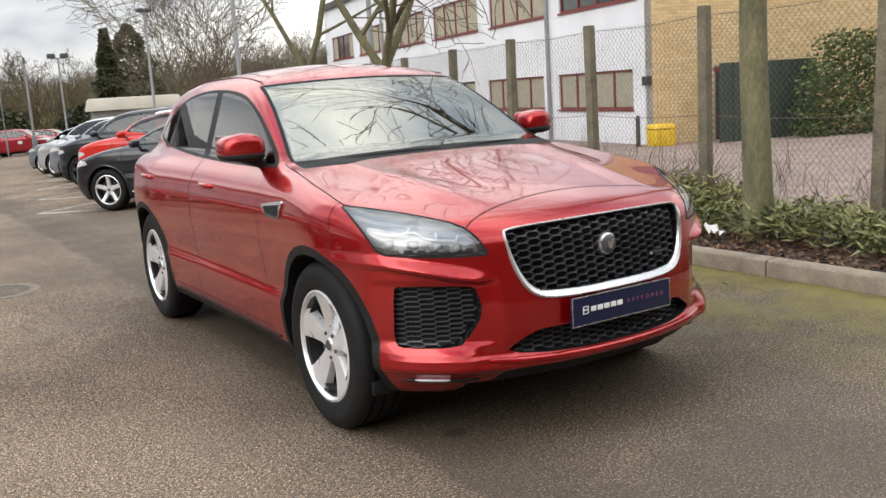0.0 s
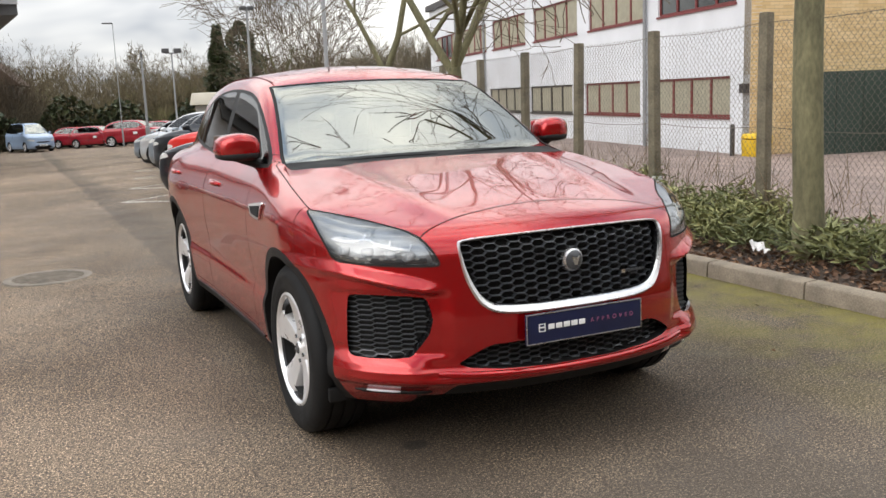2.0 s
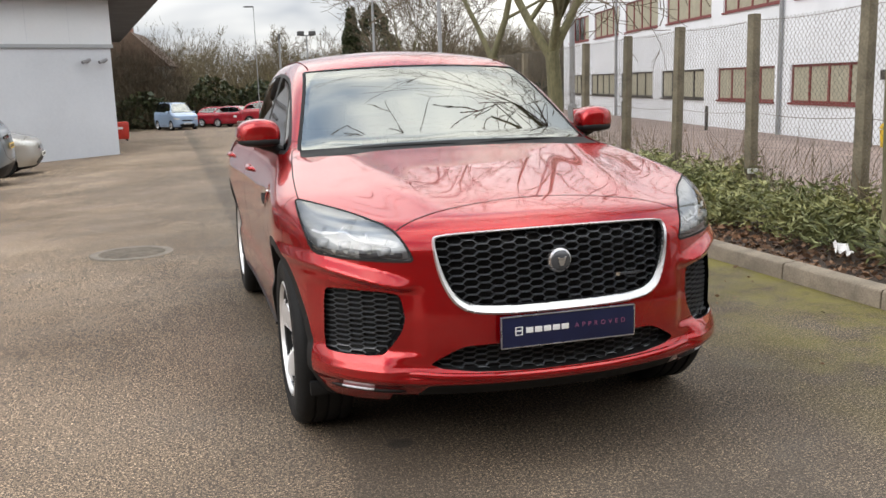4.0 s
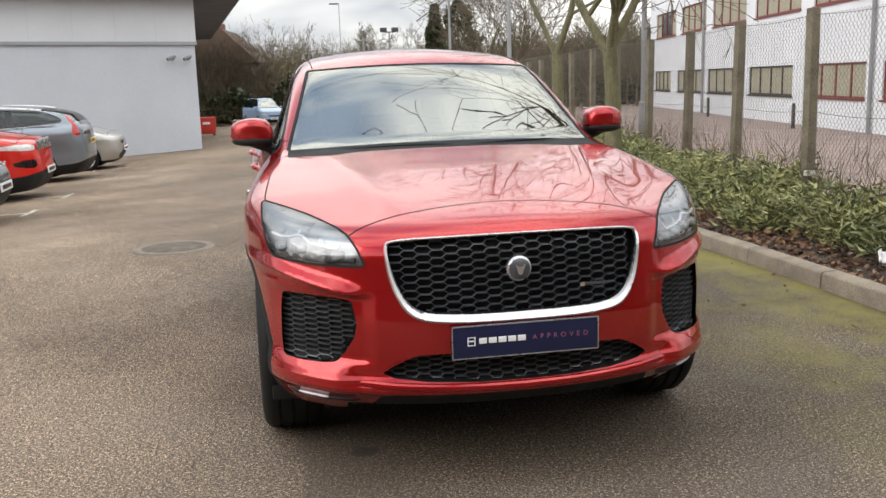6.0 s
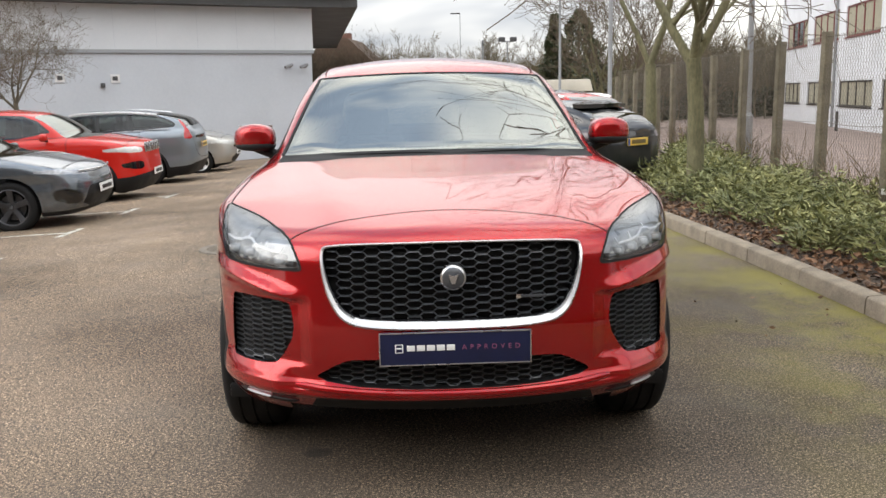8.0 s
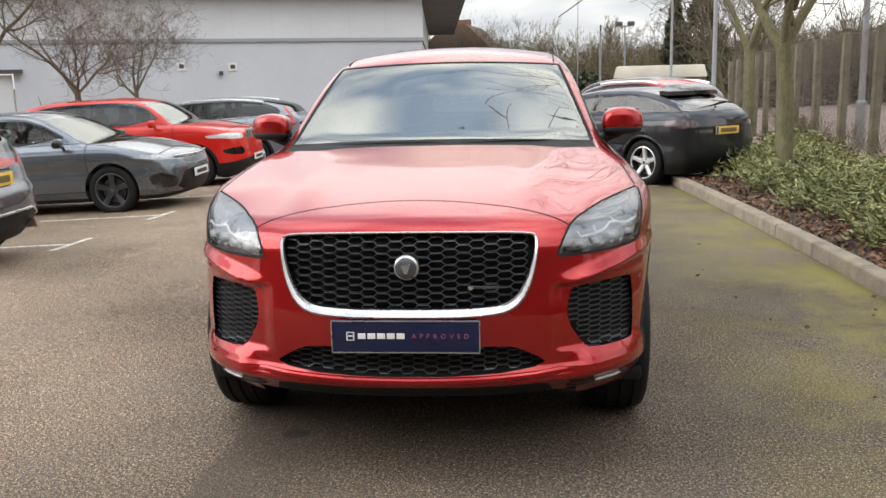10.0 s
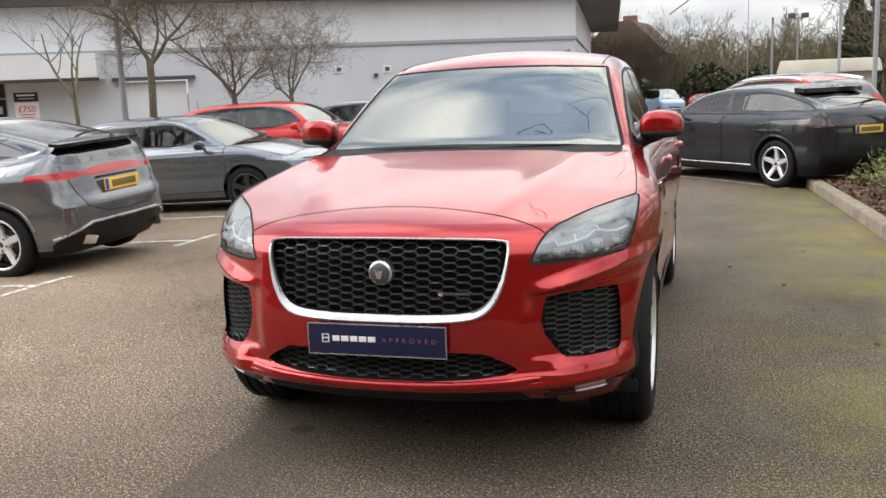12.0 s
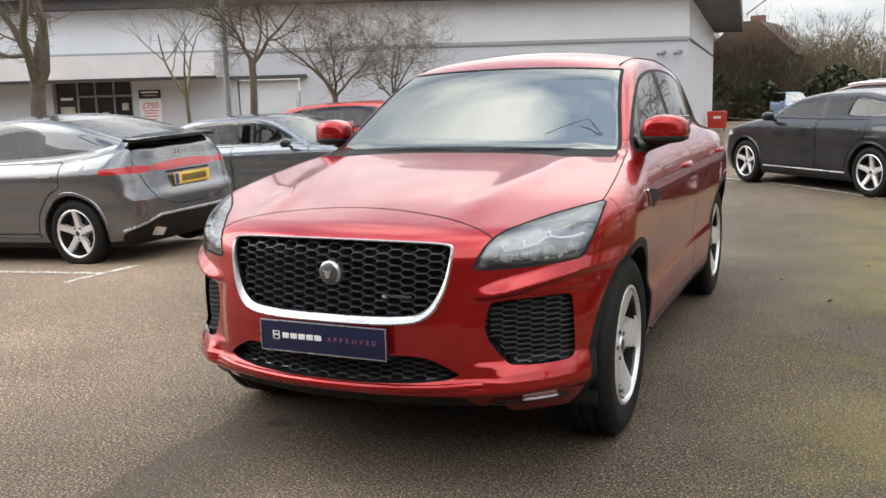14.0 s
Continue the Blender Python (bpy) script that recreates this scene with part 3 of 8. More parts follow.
SUV = {
    "nose": table([(0.1, 0.42), (0.2, 0.26), (0.25, 0.17), (0.30, 0.095), (0.335, 0.05), (0.362, 0.012), (0.385, 0.012), (0.42, 0.032), (0.5, 0.024), (0.58, 0.022), (0.68, 0.034), (0.78, 0.05), (0.86, 0.064), (0.93, 0.10), (1.0, 0.18), (1.2, 0.5), (1.7, 1.3)]),
    "plan": table([(0, 0), (0.15, 0.005), (0.26, 0.018), (0.44, 0.06), (0.54, 0.1), (0.6, 0.135), (0.7, 0.21), (0.8, 0.318), (0.86, 0.42), (0.92, 0.6), (1.0, 0.95), (1.1, 1.5)]),
    "detail": front_detail,
    "wide": table([(-0.2, 0.80), (0.2, 0.87), (0.5, 0.925), (0.88, 0.945), (1.3, 0.93), (1.8, 0.922), (2.5, 0.925), (3.0, 0.937), (3.5, 0.955), (3.9, 0.94), (4.2, 0.88), (4.5, 0.78)]),
    "side": table([(0.1, -0.14), (0.22, -0.07), (0.32, -0.03), (0.42, -0.016), (0.49, -0.010), (0.56, -0.024), (0.68, -0.012), (0.8, 0), (0.9, -0.002), (0.97, -0.016), (1.04, -0.05), (1.12, -0.12), (1.3, -0.32), (1.8, -0.9)]),
    "hood": table([(-0.3, 0.76), (0.02, 0.885), (0.1, 0.918), (0.2, 0.948), (0.32, 0.975), (0.6, 1.022), (1.0, 1.078), (1.4, 1.127), (2.0, 1.14), (3.0, 1.15), (4.0, 1.13), (4.6, 1.0)]),
    "crown": table([(-0.2, 0.15), (0.3, 0.12), (0.7, 0.06), (1.4, 0.035), (4.6, 0.035)]),
    "bulge": lambda x, y: 0.011 * np.exp(-((x - (0.36 + 0.16 * np.clip(y, 0, 1.6))) / 0.085) ** 2) * band(y, 0.35, 9, 0.4),
    "tail": table([(0.1, 4.2), (0.3, 4.32), (0.5, 4.38), (0.8, 4.39), (1.0, 4.36), (1.15, 4.28), (1.4, 4.1)]),
    "screen": (1.325, 1.11, 1.62, 0.20), "cab": 0.800, "lean": 0.37, "taper": (2.9, 0.10),
    "roof": table([(1.2, 1.22), (1.6, 1.40), (1.8, 1.476), (2.0, 1.538), (2.2, 1.58), (2.6, 1.615), (3.0, 1.612), (3.4, 1.585), (3.8, 1.53), (4.3, 1.40)]),
    "arch": 0.15, "rear_screen": (4.2, 1.12, 1.15), "soft": 0.085,
}
AXLES = (0.88, 3.561)
GRILLE_HALF = [(0.31, 0.604), (0.395, 0.634), (0.440, 0.715), (0.459, 0.800), (0.463, 0.872), (0.440, 0.889), (0.25, 0.897)]
GRILLE = rounded([(0.0, 0.602)] + GRILLE_HALF + [(0.0, 0.900)] + [(-u, v) for u, v in reversed(GRILLE_HALF)], 2)
INNER_HALF = [(0.295, 0.6335), (0.375, 0.656), (0.419, 0.723), (0.443, 0.800), (0.452, 0.868), (0.430, 0.881), (0.25, 0.889)]
GRILLE_IN = rounded([(0.0, 0.632)] + INNER_HALF + [(0.0, 0.892)] + [(-u, v) for u, v in reversed(INNER_HALF)], 2)
FOG = rounded([(0.590, 0.685), (0.795, 0.690), (0.815, 0.675), (0.822, 0.46), (0.805, 0.447), (0.65, 0.452), (0.62, 0.470), (0.560, 0.570), (0.572, 0.665)], 1)
LOWER = rounded([(-0.54, 0.394), (0.54, 0.394), (0.40, 0.485), (0.33, 0.500), (-0.33, 0.500), (-0.40, 0.485)], 2)
HEADLAMP = rounded([(0.529, 0.801), (0.531, 0.815), (0.556, 0.872), (0.585, 0.912), (0.68, 0.947), (0.80, 0.975), (0.855, 0.985), (0.864, 0.983), (0.868, 0.965), (0.868, 0.92), (0.852, 0.845), (0.840, 0.816), (0.822, 0.807), (0.68, 0.799), (0.55, 0.798)], 1)
CHIN = [(-0.53, 0.05), (0.53, 0.05), (0.52, 0.28), (0.49, 0.345), (0.44, 0.353), (-0.44, 0.353), (-0.49, 0.345), (-0.52, 0.28)]
DLO = rounded([(1.47, 1.092), (1.52, 1.135), (1.72, 1.258), (1.96, 1.385), (2.18, 1.458), (2.5, 1.494), (2.9, 1.500), (3.3, 1.458), (3.6, 1.358), (3.86, 1.235), (3.70, 1.188), (3.3, 1.152), (2.5, 1.106)], 1)
xz = lambda V: np.stack([np.abs(V[:, 0]), V[:, 2]], 1)
yz = lambda V: V[:, 1:3]
aside = lambda V, a: a - np.abs(V[:, 0])
arch_gap = lambda V, r: np.minimum(np.hypot(V[:, 1] - AXLES[0], V[:, 2] - 0.365), np.hypot(V[:, 1] - AXLES[1], V[:, 2] - 0.365)) - r


def red_suv():
    s = SUV
    field = car_field(s)
    sk = Skin(field, (0, -0.15, 0.243), (1.05, 4.5, 1.70), (112, 380, 172), (1.0, 3.4, 0.78))
    car = thing("parked_car", "glossy red sport-utility car with a honeycomb grille on tarmac", "car")

    gx, gz = np.linspace(0, 1.0, 201), np.linspace(0.15, 1.05, 181)
    A, B = np.meshgrid(gx, gz, indexing="ij")
    lo, hi = np.full(A.size, -0.3), np.full(A.size, 1.6)
    for _ in range(16):
        m = (lo + hi) / 2
        neg = field(np.stack([A.ravel(), m, B.ravel()], 1)) < 0
        hi, lo = np.where(neg, m, hi), np.where(neg, lo, m)
    depth = hi.reshape(A.shape)

    def front_y(x, z):
        u, v = min(abs(x), 0.999) / 0.005, (min(max(z, 0.15), 1.049) - 0.15) / 0.005
        i, j = int(u), int(v)
        u, v = u - i, v - j
        return float((depth[i, j] * (1 - u) + depth[i + 1, j] * u) * (1 - v) + (depth[i, j + 1] * (1 - u) + depth[i + 1, j + 1] * u) * v)

    fronted = lambda V, lim=0.95: V[:, 1] - lim
    sk.cut(lambda V: np.maximum(arch_gap(V, 0.405), aside(V, 0.55)), "arch_hole")
    sk.cut(lambda V: np.maximum(inside(xz(V), GRILLE), fronted(V, 0.5)), "grille_hole")
    sk.cut(lambda V: np.maximum(inside(xz(V), FOG), fronted(V, 0.6)), "fog_hole")
    sk.cut(lambda V: np.maximum(inside(xz(V), LOWER), fronted(V, 0.5)), "lower_hole")
    sk.cut(lambda V: np.maximum(inside(xz(V), HEADLAMP), fronted(V, 0.78)), "lens")
    sk.cut(lambda V: np.maximum(np.maximum(V[:, 2] - 0.290, np.abs(V[:, 0]) - 0.60), fronted(V, 0.45)), "under_hole")
    sk.cut(lambda V: np.maximum(inside(xz(V), CHIN), fronted(V, 0.6)), "chin")
    sk.cut(lambda V: np.maximum(arch_gap(V, 0.444), np.maximum(aside(V, 0.6), V[:, 2] - 0.83)), "cladding")
    sk.cut(lambda V: np.maximum(V[:, 2] - 0.285, np.maximum(0.5 - V[:, 1], -5.0)), "cladding")
    ws_y, ws_z, rake, bow = s["screen"]
    on_ws = lambda V: V[:, 1] - (ws_y + rake * (V[:, 2] - ws_z) + bow * V[:, 0] ** 2) - 0.10
    sk.cut(lambda V: np.maximum(np.maximum(np.abs(V[:, 0]) - (0.742 - 0.37 * (V[:, 2] - 1.11)), np.maximum(1.098 + 0.02 * (1 - (V[:, 0] / 0.74) ** 2) - V[:, 2], V[:, 2] - 1.515 + 0.06 * V[:, 0] ** 2)), on_ws(V)), "windscreen")
    sk.cut(lambda V: V[:, 2] - (1.122 + 0.02 * (1 - (V[:, 0] / 0.74) ** 2)), "scuttle", ("windscreen",))
    sk.cut(lambda V: np.maximum(np.maximum(np.abs(V[:, 0]) - (0.66 - 0.3 * (V[:, 2] - 1.1)), np.maximum(1.16 - V[:, 2], V[:, 2] - 1.46)), 3.6 - V[:, 1]), "rear_window")
    dlo = lambda V, g: np.maximum(inside(yz(V), DLO) + g, aside(V, 0.5))
    pane = lambda V, a, b: np.maximum(dlo(V, 0.017), np.maximum(a - (V[:, 1] - 0.10 * (V[:, 2] - 1.2)), (V[:, 1] - 0.10 * (V[:, 2] - 1.2)) - b))
    sk.cut(lambda V: pane(V, 0.0, 2.53), "front_window")
    sk.cut(lambda V: pane(V, 2.63, 3.34), "rear_side_window")
    sk.cut(lambda V: pane(V, 3.38, 9.0), "quarter_window")
    sk.cut(lambda V: dlo(V, 0.0), "window_trim")
    # panels
    hood_side = table([(0.0, 0.55), (0.22, 0.58), (0.67, 0.852), (0.9, 0.838), (1.2, 0.805), (1.5, 0.765)])
    hood_front = lambda V: 0.335 - 0.34 * V[:, 0] ** 2
    sk.cut(lambda V: np.maximum(np.maximum(hood_front(V) - V[:, 1], np.abs(V[:, 0]) - hood_side(V[:, 1])), np.maximum(V[:, 1] - 1.46, 0.86 - V[:, 2])), "hood")
    sk.cut(lambda V: np.maximum(V[:, 1] - (0.70 + 0.1 * (V[:, 2] - 0.9)), -5.0), "front_bumper")
    sk.cut(lambda V: np.maximum(np.maximum(V[:, 1] - 1.50, V[:, 2] - 1.13), -5.0), "fender")
    side_ok = lambda V: np.maximum(aside(V, 0.55), V[:, 2] - 1.16)
    sk.cut(lambda V: np.maximum(np.maximum(1.50 - V[:, 1], V[:, 1] - 2.58), np.maximum(side_ok(V), 0.335 - V[:, 2])), "front_door")
    sk.cut(lambda V: np.maximum(np.maximum(2.588 - V[:, 1], V[:, 1] - 3.42), np.maximum(np.maximum(side_ok(V), 0.335 - V[:, 2]), -arch_gap(V, 0.475))), "rear_door")
    sk.cut(lambda V: np.maximum(3.98 - V[:, 1], V[:, 2] - 0.62), "rear_bumper")
    sk.cut(lambda V: np.maximum(np.maximum(4.05 - V[:, 1], np.abs(V[:, 0]) - 0.62), V[:, 2] - 1.15), "tailgate")

    for name, mat, label in (("paint", RED, "red roof, pillars and rear flanks"), ("hood", RED, "red bonnet with two soft ridges"), ("front_bumper", RED, "red front bumper"), ("rear_bumper", RED, ""), ("tailgate", RED, ""), ("chin", BLACK_DULL, "black plastic lower lip"), ("scuttle", BLACK_DULL, "black scuttle under the wipers"), ("windscreen", WINDSCREEN, "raked windscreen mirroring sky and branches"), ("rear_window", PRIVACY, "")):
        ob = part("body" if name == "paint" else name, sk.panel(name), mat, car, label, sharp=None)
        if "wind" in name:
            ob.visible_shadow = False
    for name, mat, label in (("fender", RED, ""), ("front_door", RED, ""), ("rear_door", RED, ""), ("cladding", BLACK_PLASTIC, "black plastic wheel-arch and sill trim"), ("front_window", PRIVACY, "dark side glass"), ("rear_side_window", PRIVACY, "dark side glass"), ("quarter_window", PRIVACY, ""), ("window_trim", BLACK_PLASTIC, "gloss black window surround")):
        for side in (-1, 1):
            ob = part(name, sk.panel(name, both=False, side=side), mat, car, label, sharp=None)
            if mat is PRIVACY:
                ob.visible_shadow = False
    panels = ("paint", "hood", "front_bumper", "fender", "front_door", "rear_door", "rear_bumper", "tailgate", "cladding", "chin")
    for name, near in (("hood", ("front_bumper", "fender", "paint")), ("fender", ("front_bumper", "front_door", "paint")), ("front_door", ("rear_door", "paint")), ("rear_door", ("paint",)), ("rear_bumper", ("paint",)), ("tailgate", ("paint",))):
        bold = name == "hood"
        for piece in islands(sk.ribbon(sk.border(name, near), 0.0048 if bold else 0.0032, 0.0012)):
            part("panel_gap", piece, SEAM if bold else SEAM_FINE, car)
    part("windscreen_seal", sk.ribbon(sk.border("windscreen", panels), 0.018, 0.0020), BLACK_DULL, car, "black windscreen edge")
    for name in ("lens",):
        for half in halves(sk.ribbon(sk.border(name, panels), 0.008, 0.0012)):
            part("headlamp_gap", half, GAP, car)
    # wells and openings
    inward = lambda A: np.stack([-0.30 + 0 * A[:, 0], 0 * A[:, 0], 0 * A[:, 0]], 1)
    wells = sk.border("cladding", ("arch_hole",))
    for ahead in (True, False):
        for half in islands(sk.wall([e for e in wells if (sk.V[e[0]][1] < 2.2) == ahead], inward)):
            part("wheel_well", half, BLACK_PLASTIC, car, "black wheel-arch liner")
    back = lambda d: (lambda A: np.stack([0 * A[:, 0], d + 0 * A[:, 0], 0 * A[:, 0]], 1))
    for half in halves(sk.wall(sk.border("front_bumper", ("fog_hole",)), back(0.05))):
        part("fog_recess", half, BLACK_GLOSS, car)
    part("lower_recess", sk.wall(sk.border("front_bumper", ("lower_hole",)), back(0.06)), BLACK_PLASTIC, car)

    surf = {}

    def lay(x, z, d):
        k = (round(x, 4), round(z, 4))
        if k not in surf:
            surf[k] = front_y(x, z)
        return (x, surf[k] + d, z)

    def backing(outline, depth, mat, name, label=""):
        o = np.asarray(outline)
        c = o.mean(0)
        verts, faces, n = [lay(*c, depth)], [], len(o)
        for q in (0.35, 0.7, 1.03):
            verts += [lay(*(c + (p - c) * q), depth) for p in o]
        for i in range(n):
            faces.append((0, 1 + i, 1 + (i + 1) % n))
            for r in range(2):
                a = 1 + r * n
                faces.append((a + i, a + n + i, a + n + (i + 1) % n, a + (i + 1) % n))
        return part(name, (verts, faces), mat, car, label)

    # grille: bright frame, thick along its foot, with a cell mesh behind
    grille = part("grille", honeycomb(GRILLE * (0.97, 1), lambda x, z, d: lay(x, z, 0.022 + d), 0.064, 0.0275, 0.0027, 0.022), MESH_GREY, car, "black honeycomb grille mesh", smooth=False)
    backing(GRILLE, 0.055, GAP, "grille_back")
    rim = []
    n = len(GRILLE)
    for (u, v), (ui, vi) in zip(GRILLE, GRILLE_IN):
        rim.append(((u, v), (ui, vi)))
    rv, rf = [], []
    for (a, b) in rim:
        m1, m2 = (a[0] * 0.75 + b[0] * 0.25, a[1] * 0.75 + b[1] * 0.25), (a[0] * 0.2 + b[0] * 0.8, a[1] * 0.2 + b[1] * 0.8)
        rv += [lay(*a, 0.004), lay(*a, -0.004), lay(*m1, -0.010), lay(*m2, -0.003), lay(*b, 0.008)]
    dv = []
    for (a, b) in rim:
        e = (b[0] + (b[0] - a[0]) * 0.1, b[1] + (b[1] - a[1]) * 0.1)
        dv += [lay(*b, 0.008), lay(*e, 0.014), lay(*e, 0.048)]
    part("grille_liner", (dv, [(i * 3 + k + 1, (i + 1) % n * 3 + k + 1, (i + 1) % n * 3 + k, i * 3 + k) for i in range(n) for k in range(2)]), BLACK_GLOSS, car, "dark inner edge of the grille")
    for i in range(n):
        for k in range(4):
            a, b = i * 5 + k, ((i + 1) % n) * 5 + k
            rf.append((a, b, b + 1, a + 1))
    part("grille_frame", (rv, [f[::-1] for f in rf]), SATIN, car, "broad satin silver grille surround")
    badge = part("badge", lathe([(0.0, -0.012), (0.020, -0.012), (0.034, -0.007), (0.040, 0.0), (0.044, 0.002), (0.046, 0.010), (0.046, 0.03)], 32), SATIN, car, "round silver badge with a dark centre", at=pose(0, 0.070, 0.775, 0, 0, 90))
    part("badge_face", lathe([(0.0, -0.0165), (0.031, -0.0125), (0.038, -0.0075)], 24), LAMP_DARK, badge)
    part("emblem", slab([(-0.017, 0.016), (-0.006, 0.011), (0.006, 0.011), (0.017, 0.016), (0.012, 0.0), (0.006, -0.018), (-0.006, -0.018), (-0.012, 0.0)], 0.004, lambda u, v, w: (-0.0195 + w, u, v)), SATIN, badge, "raised silver emblem")
    part("grille_badge", box(0.10, 0.006, 0.010, (0.275, front_y(0.275, 0.70) + 0.012, 0.700), 0.002), MESH_GREY, car, "slim script badge")
    part("badge_mark", box(0.018, 0.007, 0.016, (0.225, front_y(0.225, 0.70) + 0.010, 0.698), 0.003), CHROME, car)
    for side in (-1, 1):
        o = FOG * (side, 1)
        part("fog_grille", honeycomb(o, lambda x, z, d: lay(x, z, 0.028 + d), 0.056, 0.0195, 0.0029, 0.016), MESH_GREY, car, "black honeycomb side intake", smooth=False)
        backing(o[::side], 0.05, GAP, "intake_back")
    part("lower_grille", honeycomb(LOWER, lambda x, z, d: lay(x, z, 0.035 + d), 0.056, 0.0215, 0.0030, 0.016), MESH_GREY, car, "black honeycomb lower intake", smooth=False)
    backing(LOWER, 0.06, GAP, "lower_intake_back")
    lip = [lay(u, 0.378 + 0.012 * (abs(u) / 0.5) ** 2, -0.002) for u in np.linspace(-0.56, 0.56, 41)]
    part("lip", tube(lip, [0.006 + 0.008 * min(1, (0.58 - abs(p[0])) / 0.05) for p in lip], 10), RED, car, "red lip under the lower intake")
    # headlamps
    lens_wall = sk.wall(sk.border("lens", panels), back(0.055))
    for half in halves(lens_wall):
        part("headlamp_rim", half, LAMP_DARK, car)
    for side in (-1, 1):
        lamp = part("headlamp", sk.panel("lens", both=False, side=side), LENS, car, "clear headlamp with white light guides", sharp=None)
        lamp.visible_shadow = False
        v, f = sk.panel("lens", both=False, side=side)
        part("bowl", ([(x, y + 0.055 + 0.008 * math.sin(40 * x) * math.sin(30 * z), z) for x, y, z in v], f), LAMP_BOWL, lamp, "grey lamp bowl")
        put = lambda x, z, d: lay(side * x, z, d)
        guide = [(0.832, 0.888), (0.80, 0.880), (0.765, 0.882), (0.752, 0.888), (0.725, 0.888), (0.705, 0.868), (0.66, 0.858), (0.61, 0.853)]
        part("light_guide", tube([put(x, z, 0.022) for x, z in guide], 0.0055, 8), LAMP_WHITE, lamp, "white light guide")
        for pts in (((0.672, 0.858), (0.662, 0.885)), ((0.612, 0.853), (0.600, 0.872)), ((0.745, 0.888), (0.730, 0.905))):
            part("light_guide", tube([put(x, z, 0.024) for x, z in pts], 0.0045, 6), LAMP_WHITE, lamp)
        for x, z in ((0.80, 0.845), (0.735, 0.842), (0.67, 0.833), (0.61, 0.826)):
            unit = part("projector", ellipsoid((0.024, 0.014, 0.016), put(x, z, 0.046), 5.0, 16, 8), REFLECTOR, lamp, "square grey projector cell")
            part("projector_lens", ellipsoid((0.015, 0.010, 0.011), put(x, z, 0.036), 3.0, 14, 8), LAMP_WHITE, unit, "bright projector lens")
        for x in np.linspace(0.58, 0.80, 7):
            part("reflector_rib", tube([put(x, 0.815, 0.044), put(x + 0.012, 0.822, 0.040)], 0.006, 6), LAMP_PALE, lamp)
        part("bezel", tube([put(x, z, 0.045) for x, z in ((0.868, 0.95), (0.858, 0.87), (0.835, 0.825), (0.79, 0.815), (0.66, 0.808), (0.555, 0.812))], 0.010, 8), LAMP_DARK, lamp)
        drl = [put(x, 0.312, 0.002) for x in np.linspace(0.56, 0.80, 11)]
        slot = part("marker_slot", tube(drl, [0.004] + [0.010] * 9 + [0.004], 8), BLACK_PLASTIC, car, "dark slot for the marker lamp")
        part("marker_lamp", tube([put(x, 0.315, -0.007) for x in np.linspace(0.67, 0.77, 7)], [0.003] + [0.0055] * 5 + [0.003], 8), REFLECTOR, slot, "slim grey marker strip")
    # plate
    plate = part("front_plate", box(0.52, 0.010, 0.116, (0, -0.002, 0.489), 0.003), PLATE_BLUE, car, "navy dealer plate with a thin silver edge", at=pose(0, 0, 0))
    fw = 0.004
    for sx, sz, cx, cz in ((0.52, fw, 0, 0.601), (0.52, fw, 0, 0.489), (fw, 0.108, -0.258, 0.493), (fw, 0.108, 0.258, 0.493)):
        part("plate_edge", box(sx, 0.003, sz, (cx, -0.0085, cz), 0.0008), SATIN, plate)
    for k, (cx, wd) in enumerate(((-0.152, 0.027), (-0.118, 0.028), (-0.084, 0.028), (-0.050, 0.028), (-0.016, 0.028))):
        part("white_bar", box(wd, 0.002, 0.020, (cx, -0.0082, 0.540), 0.0015), PRINT_WHITE, plate)
    for cx, cz, sx, sz in ((-0.204, 0.534, 0.004, 0.030), (-0.180, 0.534, 0.004, 0.030), (-0.192, 0.534, 0.028, 0.003), (-0.192, 0.562, 0.028, 0.003), (-0.192, 0.548, 0.018, 0.005)):
        part("white_mark", box(sx, 0.002, sz, (cx, -0.0082, cz), 0.0008), PRINT_WHITE, plate)
    lettering("APPROVED", 0.024, 0.0006, PLATE_PINK, plate, pose(0.122, -0.0085, 0.549, 90), "print", 1.95, "thin pink capitals")
    # sides
    for side in (-1, 1):
        gx = lambda y, z: side * (float(s["wide"](y)) + float(s["side"](z)))
        vent = slab(rounded([(1.155, 0.972), (1.157, 0.962), (1.178, 0.900), (1.185, 0.893), (1.335, 0.897), (1.352, 0.902), (1.412, 0.940), (1.408, 0.948), (1.170, 0.976)], 1), 0.008, lambda u, v, w: (gx(u, v) + side * 0.003 + side * w, u, v))
        v = part("side_vent", vent, CHROME, car, "chrome-edged fender vent")
        part("vent_face", slab([(1.178, 0.960), (1.196, 0.907), (1.335, 0.911), (1.382, 0.939)], 0.003, lambda u, vv, w: (gx(u, vv) + side * (0.0100 + w), u, vv)), BLACK_DULL, v)
        for y0 in (2.20, 3.33):
            h = part("door_handle", tube([(gx(y0 + 0.19 * q, 0.985) + side * (0.004 + 0.030 * math.sin(math.pi * q) ** 0.5 - 0.012), y0 + 0.19 * q, 0.982 + 0.004 * q) for q in np.linspace(0, 1, 11)], [0.008] + [0.014] * 9 + [0.008], 10), RED, car, "red pull handle")
        # mirror
        body = ellipsoid((0.104, 0.074, 0.062), (0, 0, 0), 3.0)
        squeeze = lambda x, z: z * (1 - 1.6 * max(0.0, x)) + (0.006 if z > 0 else 0.0) + 0.05 * min(0.0, x) * (z > 0)
        mv = [(side * (0.905 + x * (1 - 0.10 * (z / 0.08))), 1.665 + y + 0.45 * max(0.0, x) - (0.02 if y < 0 else -0.01), 1.203 + squeeze(x, z)) for x, y, z in body[0]]
        mf = body[1] if side > 0 else [f[::-1] for f in body[1]]
        mir = part("door_mirror", (mv, mf), RED, car, "red door mirror on a black foot")
